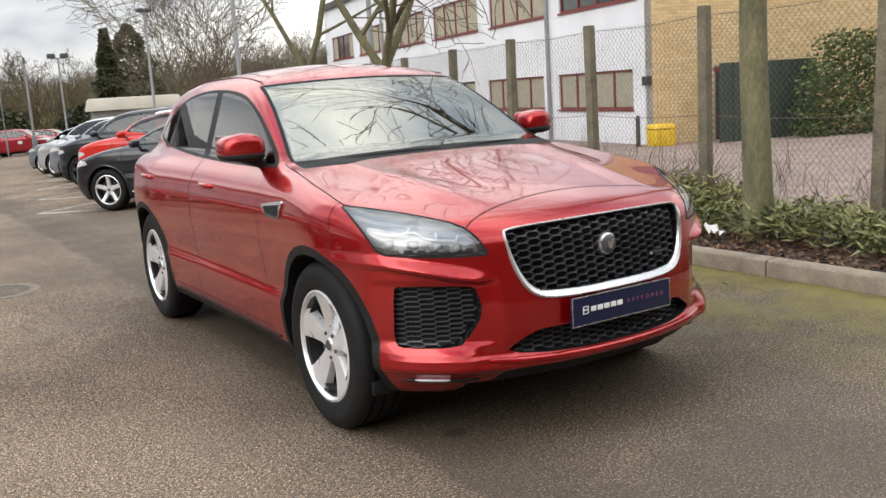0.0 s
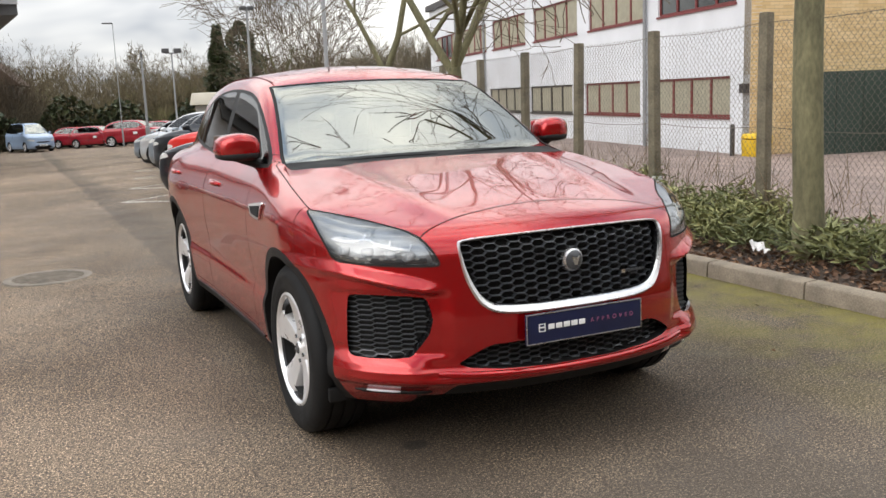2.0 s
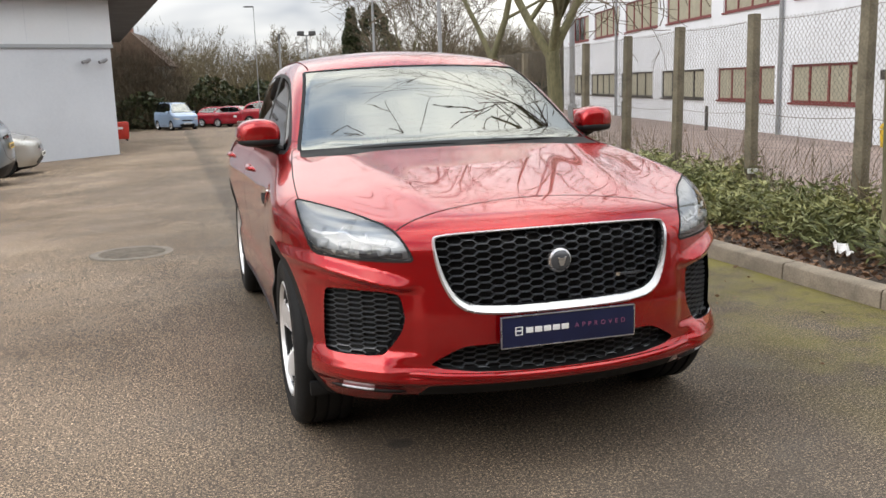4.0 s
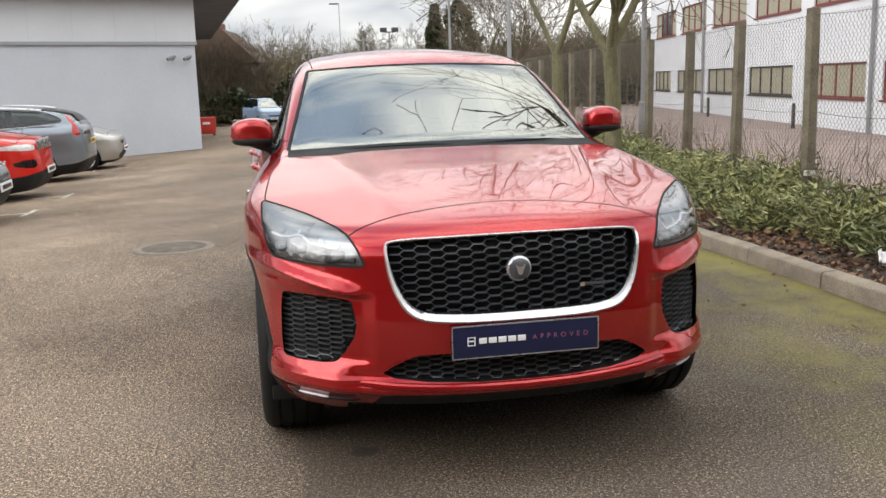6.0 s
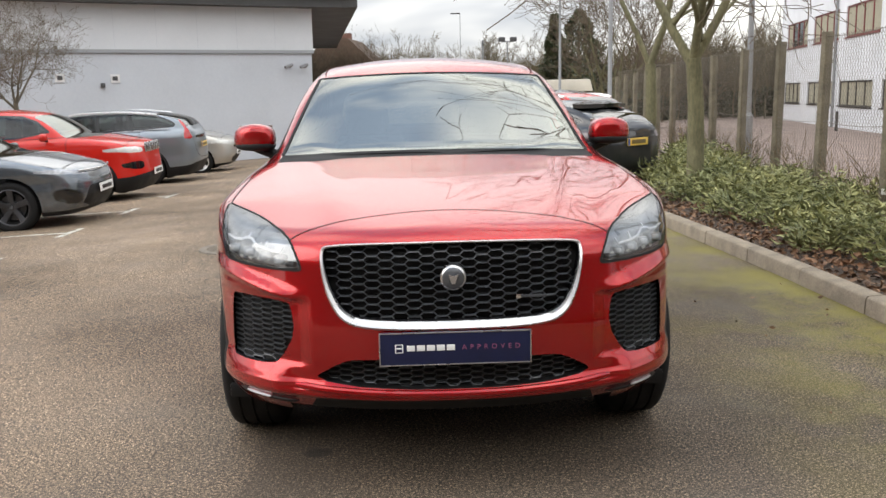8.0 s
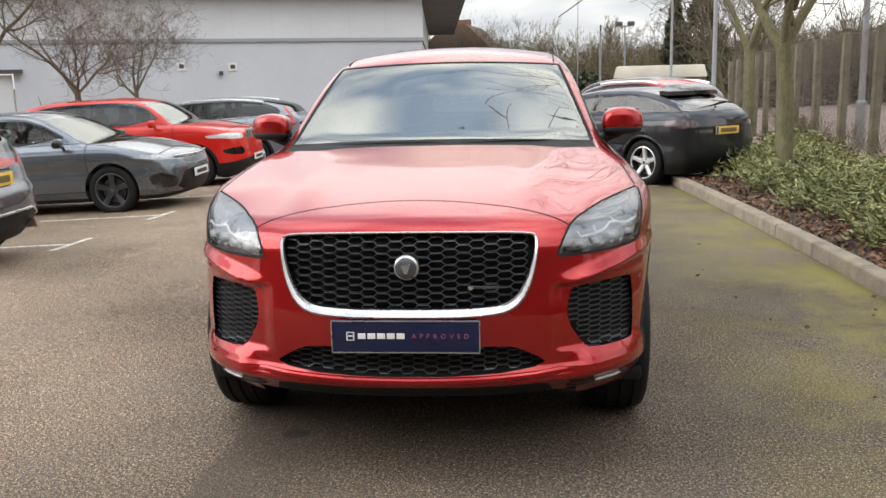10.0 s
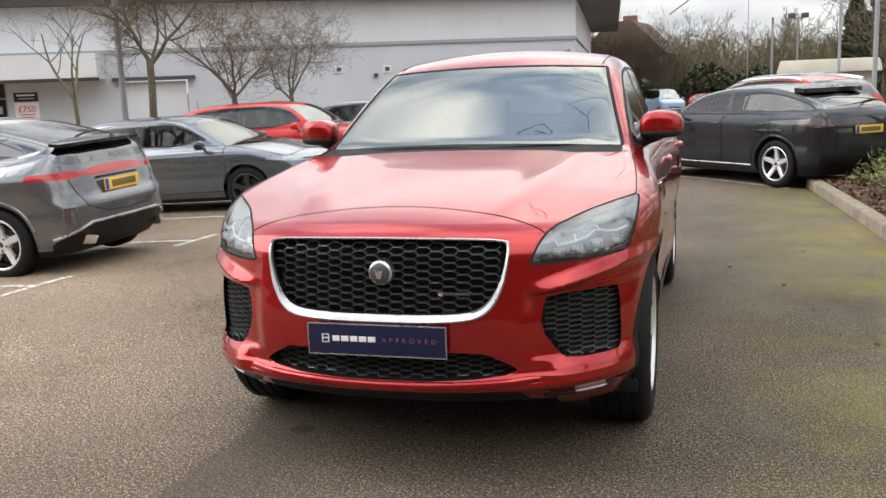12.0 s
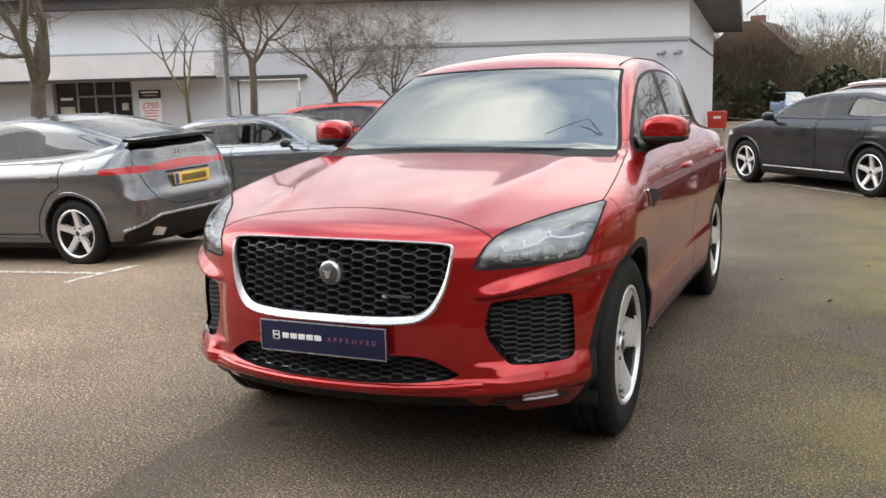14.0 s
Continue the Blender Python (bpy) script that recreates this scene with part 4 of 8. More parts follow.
        under = ellipsoid((0.100, 0.073, 0.028), (0, 0, 0), 3.0)
        part("mirror_base", ([(side * (0.903 + x), 1.665 + y + 0.45 * max(0.0, x) - (0.02 if y < 0 else -0.01), 1.162 + z * (1 - 1.6 * max(0.0, x))) for x, y, z in under[0]], under[1] if side > 0 else [f[::-1] for f in under[1]]), BLACK_PLASTIC, mir, "black lower mirror shell")
        part("mirror_foot", tube([(side * 0.79, 1.66, 1.105), (side * 0.83, 1.66, 1.125), (side * 0.88, 1.67, 1.140), (side * 0.93, 1.69, 1.148)], [0.03, 0.026, 0.022, 0.012], 10), BLACK_PLASTIC, mir, "black mirror foot")
        part("mirror_glass", box(0.17, 0.004, 0.11, (side * 0.912, 1.765, 1.15), 0.002), CHROME, mir)
        part("sill_strip", tube([(gx(y, 0.30) + side * 0.004, y, 0.302) for y in np.linspace(1.40, 3.04, 15)], 0.006, 8), BLACK_PLASTIC, car)
    # roof, wipers, cabin
    for side in (-1, 1):
        ditch = [(side * 0.575, y, float(s["roof"](y)) - 0.15 * 0.575 ** 2 - 0.004) for y in np.linspace(2.15, 3.5, 13)]
        part("roof_seam", tube(ditch, 0.003, 6), SEAM_FINE, car, "dark seam along the roof edge")
    part("aerial_fin", ellipsoid((0.02, 0.08, 0.03), (0, 3.6, 1.575), 2.0, 12, 8), RED, car)
    for x0, x1, y0 in ((-0.60, 0.02, 0.06), (-0.04, 0.56, 0.03)):
        arm = []
        for q in np.linspace(0, 1, 12):
            x = x0 + (x1 - x0) * q
            z = 1.108 + 0.016 * math.sin(math.pi * min(q * 0.7, 1))
            arm.append((x, ws_y + rake * (z - ws_z) + bow * x * x - 0.027, z + 0.006))
        part("wiper", tube(arm, [0.004] + [0.0065] * 10 + [0.004], 6), BLACK_PLASTIC, car, "black wiper blade")
    part("cowl", tube([(x, 1.345 + 0.14 * (x / 0.74) ** 2, 1.112 - 0.01 * (x / 0.74) ** 2) for x in np.linspace(-0.72, 0.72, 17)], 0.018, 8), BLACK_PLASTIC, car, "black scuttle strip")
    part("dashboard", box(1.42, 0.42, 0.16, (0, 1.80, 0.90), 0.05, 3), CABIN, car)
    part("floor_pan", box(1.62, 3.3, 0.05, (0, 2.3, 0.25), 0.01), CABIN, car)
    part("underbody", box(1.30, 3.7, 0.04, (0, 2.25, 0.22), 0.01), GAP, car)
    for x in (-0.86, 0.86):
        part("door_lining", box(0.04, 2.1, 0.55, (x * 0.97, 2.6, 0.42), 0.015), CABIN, car)
    for y, wd in ((2.45, 0.52), (3.25, 0.60)):
        for x in (-0.38, 0.38):
            seat = part("car_seat", box(wd, 0.50, 0.16, (x, y - 0.12, 0.42), 0.06, 3), SEAT_CLOTH, car)
            part("seat_back", box(wd * 0.92, 0.16, 0.62, (0, 0, 0), 0.06, 3, 0.86), SEAT_CLOTH, seat, at=pose(x, y + 0.16, 0.52, -16))
            part("head_rest", box(0.26, 0.10, 0.17, (x, y + 0.36, 1.15), 0.04, 3), SEAT_CLOTH, seat)
    wv = [(-0.38 + 0.18 * math.cos(a), 2.06 - 0.06 * math.sin(a), 1.0 + 0.17 * math.sin(a)) for a in np.linspace(0, 2 * math.pi, 29)]
    part("steering_wheel", tube(wv, 0.014, 8), CABIN, car)
    part("rear_mirror", box(0.24, 0.03, 0.07, (0, 1.98, 1.38), 0.012), CABIN, car)
    for x in (-0.91, 0.91):
        for y in AXLES:
            wheel(car, x, y, 0.365, 0.240, 0.235, (5, 0.090), RIM_SILVER, RIM_DARK, turn=90 if x < 0 else 72)
    for side in (-1, 1):
        part("tail_lamp", box(0.24, 0.05, 0.11, (side * 0.62, 4.29, 0.92), 0.02), RED_LAMP, car)
        part("mud_guard", box(0.16, 0.03, 0.06, (side * 0.79, 0.515, 0.225), 0.012), BLACK_PLASTIC, car)
    return car


red_suv()


# ---- the ground and what closes the place ----
def ground_z(x, y):
    """The car park falls away gently behind the red car; the road beyond the fence lies a little lower."""
    d = 1.5 * (0.55 * y - 1.2 * x - 5)
    sp = (math.log1p(math.exp(d)) if d < 30 else d) / 1.5
    z = -min(0.034 * sp, 0.612 + 0.25 * (1 - math.exp(-max(0.0, 0.034 * (sp - 18)) / 0.25)))
    return z - min(0.30, 0.04 * max(0.0, x - 6.2))


def asphalt():
    m = shader("worn_tarmac", (0.1, 0.1, 0.1), 0.9)
    n, l = m.node_tree.nodes, m.node_tree.links
    chips, chips2 = tex(m, "voronoi", 95), tex(m, "noise", 185, 2)
    patch, broad, wet = tex(m, "noise", 0.55, 6), tex(m, "noise", 0.16, 3), tex(m, "noise", 1.7, 5)
    c = ramp(m, patch, [(0.30, (0.092, 0.070, 0.044)), (0.50, (0.148, 0.117, 0.078)), (0.68, (0.215, 0.174, 0.120))])
    c = mixed(m, 0.60, c, ramp(m, chips, [(0.03, 0.97), (0.22, 0.60), (0.60, 0.08)]), "OVERLAY")
    c = mixed(m, 1.0, c, ramp(m, tex(m, "noise", 78, 4, rough=0.75), [(0.40, 0.02), (0.5, 0.45), (0.59, 1.0)]), "OVERLAY")
    c = mixed(m, 1.0, c, ramp(m, chips2, [(0.40, 0.02), (0.5, 0.5), (0.59, 0.98)]), "OVERLAY")
    c = mixed(m, ramp(m, broad, [(0.42, 0.0), (0.62, 0.35)]), c, (0.185, 0.155, 0.118))
    c = mixed(m, ramp(m, wet, [(0.60, 0.0), (0.74, 0.35)]), c, (0.07, 0.062, 0.05))
    # paler from bay to lane; the far yard's grazing sheen is painted in
    lane_co, lane_x, lane = n.new("ShaderNodeTexCoord"), n.new("ShaderNodeSeparateXYZ"), n.new("ShaderNodeMapRange")
    l.new(lane_co.outputs["Object"], lane_x.inputs[0])
    lane.inputs[1].default_value, lane.inputs[2].default_value = 0.2, -3.0
    l.new(lane_x.outputs[0], lane.inputs[0])
    yard, pale = n.new("ShaderNodeMapRange"), n.new("ShaderNodeMath")
    yard.inputs[1].default_value, yard.inputs[2].default_value = 7.0, 20.0
    l.new(lane_x.outputs[1], yard.inputs[0])
    pale.operation = "MAXIMUM"
    l.new(lane.outputs[0], pale.inputs[0])
    l.new(yard.outputs[0], pale.inputs[1])
    c = mixed(m, pale.outputs[0], c, mixed(m, 1.0, c, (1.85, 1.77, 1.69), "MULTIPLY"))
    # dark stain ahead of the nose, with the shade there painted into the colour
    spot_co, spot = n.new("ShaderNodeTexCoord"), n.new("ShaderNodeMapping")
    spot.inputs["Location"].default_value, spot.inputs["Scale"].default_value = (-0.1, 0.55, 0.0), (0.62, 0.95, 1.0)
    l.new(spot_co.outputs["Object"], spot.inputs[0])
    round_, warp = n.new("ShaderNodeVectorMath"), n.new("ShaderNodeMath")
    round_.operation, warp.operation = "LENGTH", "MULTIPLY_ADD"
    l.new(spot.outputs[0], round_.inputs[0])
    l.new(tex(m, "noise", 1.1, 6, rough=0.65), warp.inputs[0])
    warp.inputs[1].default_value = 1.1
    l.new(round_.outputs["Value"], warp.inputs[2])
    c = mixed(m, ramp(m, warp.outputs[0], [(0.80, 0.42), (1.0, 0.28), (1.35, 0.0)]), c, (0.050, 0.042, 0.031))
    # a darker strip with one firm edge, and an oil drip on it
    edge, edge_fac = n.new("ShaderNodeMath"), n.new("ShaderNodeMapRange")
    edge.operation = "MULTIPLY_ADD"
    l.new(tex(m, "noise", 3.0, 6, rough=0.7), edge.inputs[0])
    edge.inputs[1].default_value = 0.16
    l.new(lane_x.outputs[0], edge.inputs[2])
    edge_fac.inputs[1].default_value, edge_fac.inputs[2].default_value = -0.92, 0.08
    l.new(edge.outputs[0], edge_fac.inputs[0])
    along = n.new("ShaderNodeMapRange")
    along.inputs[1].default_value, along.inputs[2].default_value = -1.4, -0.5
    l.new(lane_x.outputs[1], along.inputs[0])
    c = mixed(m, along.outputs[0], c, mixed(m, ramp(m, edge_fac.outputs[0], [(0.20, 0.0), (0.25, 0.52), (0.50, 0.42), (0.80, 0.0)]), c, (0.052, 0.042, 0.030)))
    drip, drip_r = n.new("ShaderNodeMapping"), n.new("ShaderNodeVectorMath")
    drip.inputs["Location"].default_value, drip.inputs["Scale"].default_value = (5.3, -5.0, 0.0), (10.0, 11.0, 1.0)
    l.new(spot_co.outputs["Object"], drip.inputs[0])
    drip_r.operation = "LENGTH"
    l.new(drip.outputs[0], drip_r.inputs[0])
    drip_w = n.new("ShaderNodeMath")
    drip_w.operation = "MULTIPLY_ADD"
    l.new(tex(m, "noise", 16.0, 5, rough=0.7), drip_w.inputs[0])
    drip_w.inputs[1].default_value = 0.7
    l.new(drip_r.outputs["Value"], drip_w.inputs[2])
    c = mixed(m, ramp(m, drip_w.outputs[0], [(0.80, 0.75), (1.0, 0.0)]), c, (0.02, 0.017, 0.015))
    c = mixed(m, 1.0, c, (0.95, 0.895, 0.90), "MULTIPLY")
    # moss along the kerb
    co, sep = n.new("ShaderNodeTexCoord"), n.new("ShaderNodeSeparateXYZ")
    l.new(co.outputs["Object"], sep.inputs[0])
    near = n.new("ShaderNodeMapRange")
    near.inputs[1].default_value, near.inputs[2].default_value = 1.1, 2.5
    l.new(sep.outputs[0], near.inputs[0])
    past = n.new("ShaderNodeMapRange")
    past.inputs[1].default_value, past.inputs[2].default_value = 9.6, 8.6
    l.new(sep.outputs[1], past.inputs[0])
    beside = n.new("ShaderNodeMapRange")
    beside.inputs[1].default_value, beside.inputs[2].default_value = 3.4, 2.9
    l.new(sep.outputs[0], beside.inputs[0])
    mul = n.new("ShaderNodeMath")
    mul.operation = "MULTIPLY"
    l.new(near.outputs[0], mul.inputs[0])
    l.new(past.outputs[0], mul.inputs[1])
    mul3 = n.new("ShaderNodeMath")
    mul3.operation = "MULTIPLY"
    l.new(mul.outputs[0], mul3.inputs[0])
    l.new(beside.outputs[0], mul3.inputs[1])
    mul2 = n.new("ShaderNodeMath")
    mul2.operation = "MULTIPLY"
    l.new(mul3.outputs[0], mul2.inputs[0])
    l.new(ramp(m, tex(m, "noise", 1.3, 6, rough=0.7), [(0.40, 0.08), (0.60, 0.90)]), mul2.inputs[1])
    c = mixed(m, mul2.outputs[0], c, mixed(m, 0.6, (0.185, 0.160, 0.030), ramp(m, chips2, [(0.3, 0.2), (0.7, 0.8)]), "OVERLAY"))
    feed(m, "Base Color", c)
    feed(m, "Roughness", ramp(m, wet, [(0.3, 0.92), (0.75, 0.68)]))
    relief(m, mixed(m, 0.5, ramp(m, chips, [(0.0, 1.0), (0.6, 0.0)]), ramp(m, chips2, [(0.3, 0.0), (0.7, 1.0)])), 0.6, 0.005)
    return m


def sheet(xs, ys, height):
    verts = [(x, y, height(x, y)) for y in ys for x in xs]
    n = len(xs)
    return verts, [(j * n + i, j * n + i + 1, (j + 1) * n + i + 1, (j + 1) * n + i) for j in range(len(ys) - 1) for i in range(n - 1)]


far = [60, 90, 140, 220, 400, 800]
gxs = [-f for f in reversed(far)] + list(np.arange(-40, 40.1, 1.0)) + far
gys = [-f for f in reversed(far)] + list(np.arange(-30, 56, 1.0)) + far
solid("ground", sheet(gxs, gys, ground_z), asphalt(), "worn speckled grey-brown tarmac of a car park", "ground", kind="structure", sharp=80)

LINE = worn("faded_line_paint", (0.62, 0.60, 0.52), 0.8, vary=0.3, scale=7, fine=90, bump=0.3)
for m_line in (LINE,):
    wear = tex(m_line, "noise", 26, 6)
    feed(m_line, "Alpha", ramp(m_line, wear, [(0.36, 0.15), (0.55, 0.95)]))


def painted(points, width=0.09, group="bay lines", mat=None):
    """A painted line along the ground, thin as paint."""
    pts = []
    for (ax, ay), (bx, by) in zip(points, points[1:]):
        n = max(2, int(math.hypot(bx - ax, by - ay) / 0.4))
        pts += [(ax + (bx - ax) * i / n, ay + (by - ay) * i / n) for i in range(n + 1)]
    verts, faces = [], []
    for i, (x, y) in enumerate(pts):
        a, b = pts[max(0, i - 1)], pts[min(len(pts) - 1, i + 1)]
        dx, dy = b[0] - a[0], b[1] - a[1]
        L = math.hypot(dx, dy) or 1
        for s in (-1, 1):
            px, py = x - dy / L * s * width / 2, y + dx / L * s * width / 2
            verts.append((px, py, ground_z(px, py) + 0.004 + 0.002))
    for i in range(len(pts) - 1):
        faces.append((2 * i, 2 * i + 2, 2 * i + 3, 2 * i + 1))
    ob = solid("bay_line", (verts, faces), mat or LINE, "faded off-white parking bay line on the tarmac", "road marking", group=group, kind="structure")
    return ob


for y0 in (0.8, 3.12, 5.55, 7.85, 10.25, 12.65):
    painted([(-4.10, y0), (-8.4, y0 - 0.05)])
    painted([(-4.12, y0 - 0.42), (-4.12, y0 + 0.42)], 0.08)
HEAD = (-0.604, 0.797)
for k, (bx, by) in enumerate(((-0.42, 12.40), (-0.02, 15.28), (0.40, 18.3), (0.80, 21.4))):
    painted([(bx, by), (bx + 2.57, by - 3.28)] if k == 0 else [(bx, by), (bx + 1.35, by - 1.75)], 0.10)
    painted([(bx, by), (bx + 1.78, by + 1.0)], 0.08)

# drain cover
cover = solid("drain_cover", lathe([(0.0, 0.006), (0.30, 0.006), (0.33, 0.004), (0.36, 0.006), (0.37, -0.01)], 40, "z"), worn("cast_iron", (0.17, 0.145, 0.115), 0.8, 0.1, vary=0.3, scale=8, fine=90, bump=0.4), "round cast-iron drain cover set in the tarmac", "drain cover", at=pose(-1.75, 5.65, ground_z(-1.75, 5.65) + 0.004, 0, 0, 0))
for i in range(-4, 5):
    half = math.sqrt(max(0, 0.29 ** 2 - (i * 0.06) ** 2))
    part("rib", box(2 * half, 0.028, 0.009, (0, i * 0.06, 0.003), 0.002), cover.data.materials[0], cover)

# ---- kerb, planting bed ----
KERB = table([(-9, 2.80), (0, 2.70), (3, 2.67), (5, 2.60), (9.35, 2.34)])
FENCE = table([(-9, 3.05), (-4, 3.2), (0.5, 3.62), (3.06, 3.90), (4.78, 4.10), (6.45, 4.26), (8.0, 4.43), (14.4, 5.07), (30, 6.7)])
STONE = worn("kerb_concrete", (0.235, 0.195, 0.145), 0.85, vary=0.3, scale=5, fine=70, bump=0.5, depth=0.006)
kerb = thing("kerb", "weathered buff concrete kerb edging the planting bed", "kerb", kind="structure")
ky = -8.6
while ky < 9.2:
    y0, y1 = ky + 0.006, min(ky + 0.908, 9.34)
    bm = bmesh.new()
    lean = random.uniform(-0.004, 0.004)
    vs = []
    for y in (y0, y1):
        xk, zg = float(KERB(y)), ground_z(float(KERB(y)), y)
        vs.append([bm.verts.new((xk + dx + lean, y, zg + dz)) for dx, dz in ((0.0, -0.12), (0.008, 0.098), (0.022, 0.115), (0.125, 0.120), (0.13, -0.12))])
    for i in range(5):
        j = (i + 1) % 5
        bm.faces.new((vs[0][i], vs[1][i], vs[1][j], vs[0][j]))
    bm.faces.new(vs[0])
    bm.faces.new(list(reversed(vs[1])))
    bmesh.ops.recalc_face_normals(bm, faces=bm.faces)
    part("kerb_stone", bm, STONE, kerb, sharp=50)
    ky += 0.914
for k in range(4):
    x0 = 2.36 + k * 0.9
    zg = ground_z(x0, 9.5)
    part("kerb_stone", box(0.89, 0.125, 0.24, (x0 + 0.45, 9.41 + 0.16 * k, zg - 0.12), 0.012), STONE, kerb, sharp=50, at=pose(0, 0, 0))


def bed_z(x, y):
    t = (x - float(KERB(y))) / 1.6
    return ground_z(x, y) * 0.4 + 0.055 + 0.13 * min(1, max(0, t)) + 0.03 * noise.noise((x * 1.3, y * 1.3, 0.0))


SOIL = worn("dark_soil", (0.060, 0.042, 0.030), 0.95, vary=0.5, scale=6, fine=60, bump=0.8, depth=0.02)
bed_x, bed_y = np.linspace(0, 1, 17), np.arange(-8.6, 16.1, 0.3)
bv, bf = [], []
for y in bed_y:
    a = float(KERB(y)) + 0.10 if y < 9.4 else 2.9 + (y - 9.4) * 0.42
    b = float(FENCE(y)) + 0.35
    for t in bed_x:
        x = a + (max(b, a + 0.3) - a) * t
        bv.append((x, y, bed_z(x, y)))
n = len(bed_x)
bf = [(j * n + i, j * n + i + 1, (j + 1) * n + i + 1, (j + 1) * n + i) for j in range(len(bed_y) - 1) for i in range(n - 1)]
solid("planting_bed", (bv, bf), SOIL, "dark soil of the planting bed behind the kerb", "soil", kind="structure", sharp=80)

ROAD = worn("pink_gravel_paving", (0.235, 0.175, 0.15), 0.9, vary=0.3, scale=1.6, fine=60, bump=0.4)
rx, ry = np.linspace(0, 1, 22), np.arange(-20, 52, 1.5)
rv = []
for y in ry:
    a = float(FENCE(y)) + 0.30
    for t in rx:
        x = a + (38 - a) * t ** 1.5
        rv.append((x, y, ground_z(x, y) + 0.03 + 0.06 * max(0, 1 - abs(t - 0.1) * 6)))
n = len(rx)
solid("road", (rv, [(j * n + i, j * n + i + 1, (j + 1) * n + i + 1, (j + 1) * n + i) for j in range(len(ry) - 1) for i in range(n - 1)]), ROAD, "pinkish gravelled road beyond the wire fence", "road", kind="structure", sharp=80)


# ---- foliage ----
def leaf_material(name, a, b, rough=0.45):
    m = shader(name, a, rough)
    g = m.node_tree.nodes.new("ShaderNodeNewGeometry")
    c = ramp(m, g.outputs["Random Per Island"], [(0.0, a), (0.5, tuple((p + q) / 2 for p, q in zip(a, b))), (1.0, b)])
    c = mixed(m, 1.0, c, ramp(m, tex(m, "noise", 1.6, 3), [(0.38, (0.74, 0.78, 0.72)), (0.60, (1.14, 1.12, 1.0))]), "MULTIPLY")
    feed(m, "Base Color", c)
    b_ = m.node_tree.nodes["Principled BSDF"]
    b_.inputs["Subsurface Weight"].default_value = 0.0
    return m


def leaves(spots, size, ratio, droop, rng, bend=0.25, fold=0.12):
    """Pointed leaves, two halves folded along the middle; spots: (place, direction)."""
    n = len(spots)
    P = np.array([s[0] for s in spots], float)
    D = np.array([s[1] for s in spots], float)
    D += rng.normal(0, 0.25, D.shape)
    D[:, 2] -= droop
    D /= np.linalg.norm(D, axis=1)[:, None]
    R = rng.normal(0, 1, D.shape)
    S = np.cross(D, R)
    S /= np.maximum(np.linalg.norm(S, axis=1), 1e-6)[:, None]
    N = np.cross(S, D)
    L = size * rng.uniform(0.6, 1.3, n)[:, None]
    W = L * ratio
    base, tip = P, P + D * L + N * (-bend * L)
    a, b = P + D * L * 0.45 + S * W + N * (fold * L), P + D * L * 0.45 - S * W + N * (fold * L)
    m = P + D * L * 0.5
    V = np.stack([base, a, tip, b, m], 1).reshape(-1, 3)
    k = np.arange(n)[:, None] * 5
    F = np.concatenate([k + [0, 1, 4], k + [1, 2, 4], k + [2, 3, 4], k + [3, 0, 4]])
    return V, F


def fast_mesh(name, V, F, mat, smooth=False):
    """A triangle mesh straight from arrays."""
    me = bpy.data.meshes.new(name)
    V, F = np.asarray(V, np.float32), np.asarray(F, np.int32)
    me.vertices.add(len(V))
    me.vertices.foreach_set("co", V.ravel())
    k = F.shape[1]
    me.loops.add(F.size)
    me.loops.foreach_set("vertex_index", F.ravel())
    me.polygons.add(len(F))
    me.polygons.foreach_set("loop_start", np.arange(0, F.size, k, dtype=np.int32))
    me.polygons.foreach_set("loop_total", np.full(len(F), k, np.int32))
    me.materials.append(mat)
    me.update(calc_edges=True)
    if smooth:
        me.polygons.foreach_set("use_smooth", [True] * len(F))
    return me


rng = np.random.default_rng(7)
spots = []
for _ in range(7600):
    y = rng.uniform(-6.0, 15.0)
    a, b = (float(KERB(y)) + 0.50 + 0.25 * noise.noise((0.0, y * 1.1, 5.0)), float(FENCE(y)) + 0.25) if y < 9.4 else (3.3 + (y - 9.4) * 0.42, float(FENCE(y)) + 0.2)
    if b - a < 0.1:
        continue
    x = rng.uniform(a, b)
    thick = noise.noise((x * 0.9, y * 0.7, 3.0)) + 0.35
    if thick < rng.uniform(-0.15, 0.45):
        continue
    h = (0.09 + 0.38 * rng.random() * max(0.25, thick + 0.35)) * (0.75 + 0.35 * math.sin(math.pi * min(1, (x - a) / max(0.6, b - a))))
    z0 = bed_z(x, y)
    for k in range(rng.integers(5, 10)):
        az = rng.uniform(0, 2 * math.pi)
        up = rng.uniform(0.1, 1.0)
        spots.append(((x + 0.10 * math.cos(az) * rng.random(), y + 0.10 * math.sin(az) * rng.random(), z0 + h * rng.uniform(0.35, 1.0)), (math.cos(az), math.sin(az), up)))
V, F = leaves(spots, 0.100, 0.115, 0.15, rng)
cover_plants = new("ground_cover_plants", fast_mesh("ground_cover_plants", V, F, leaf_material("evergreen_leaf", (0.085, 0.098, 0.034), (0.37, 0.37, 0.17), 0.55)))
tagged(cover_plants, "low evergreen shrubs with narrow green leaves filling the bed", "shrubs", kind="stuff")
spots = []
for _ in range(5200):
    y = rng.uniform(-4.0, 9.2)
    near = rng.random() < 0.8
    x = float(KERB(y)) + (rng.uniform(0.14, 0.7) if near else rng.uniform(0.7, 2.4))
    az = rng.uniform(0, 2 * math.pi)
    spots.append(((x, y, bed_z(x, y) + 0.012 + rng.random() * 0.02), (math.cos(az), math.sin(az), 0.05)))
V, F = leaves(spots, 0.055, 0.30, 0.0, rng, 0.1)
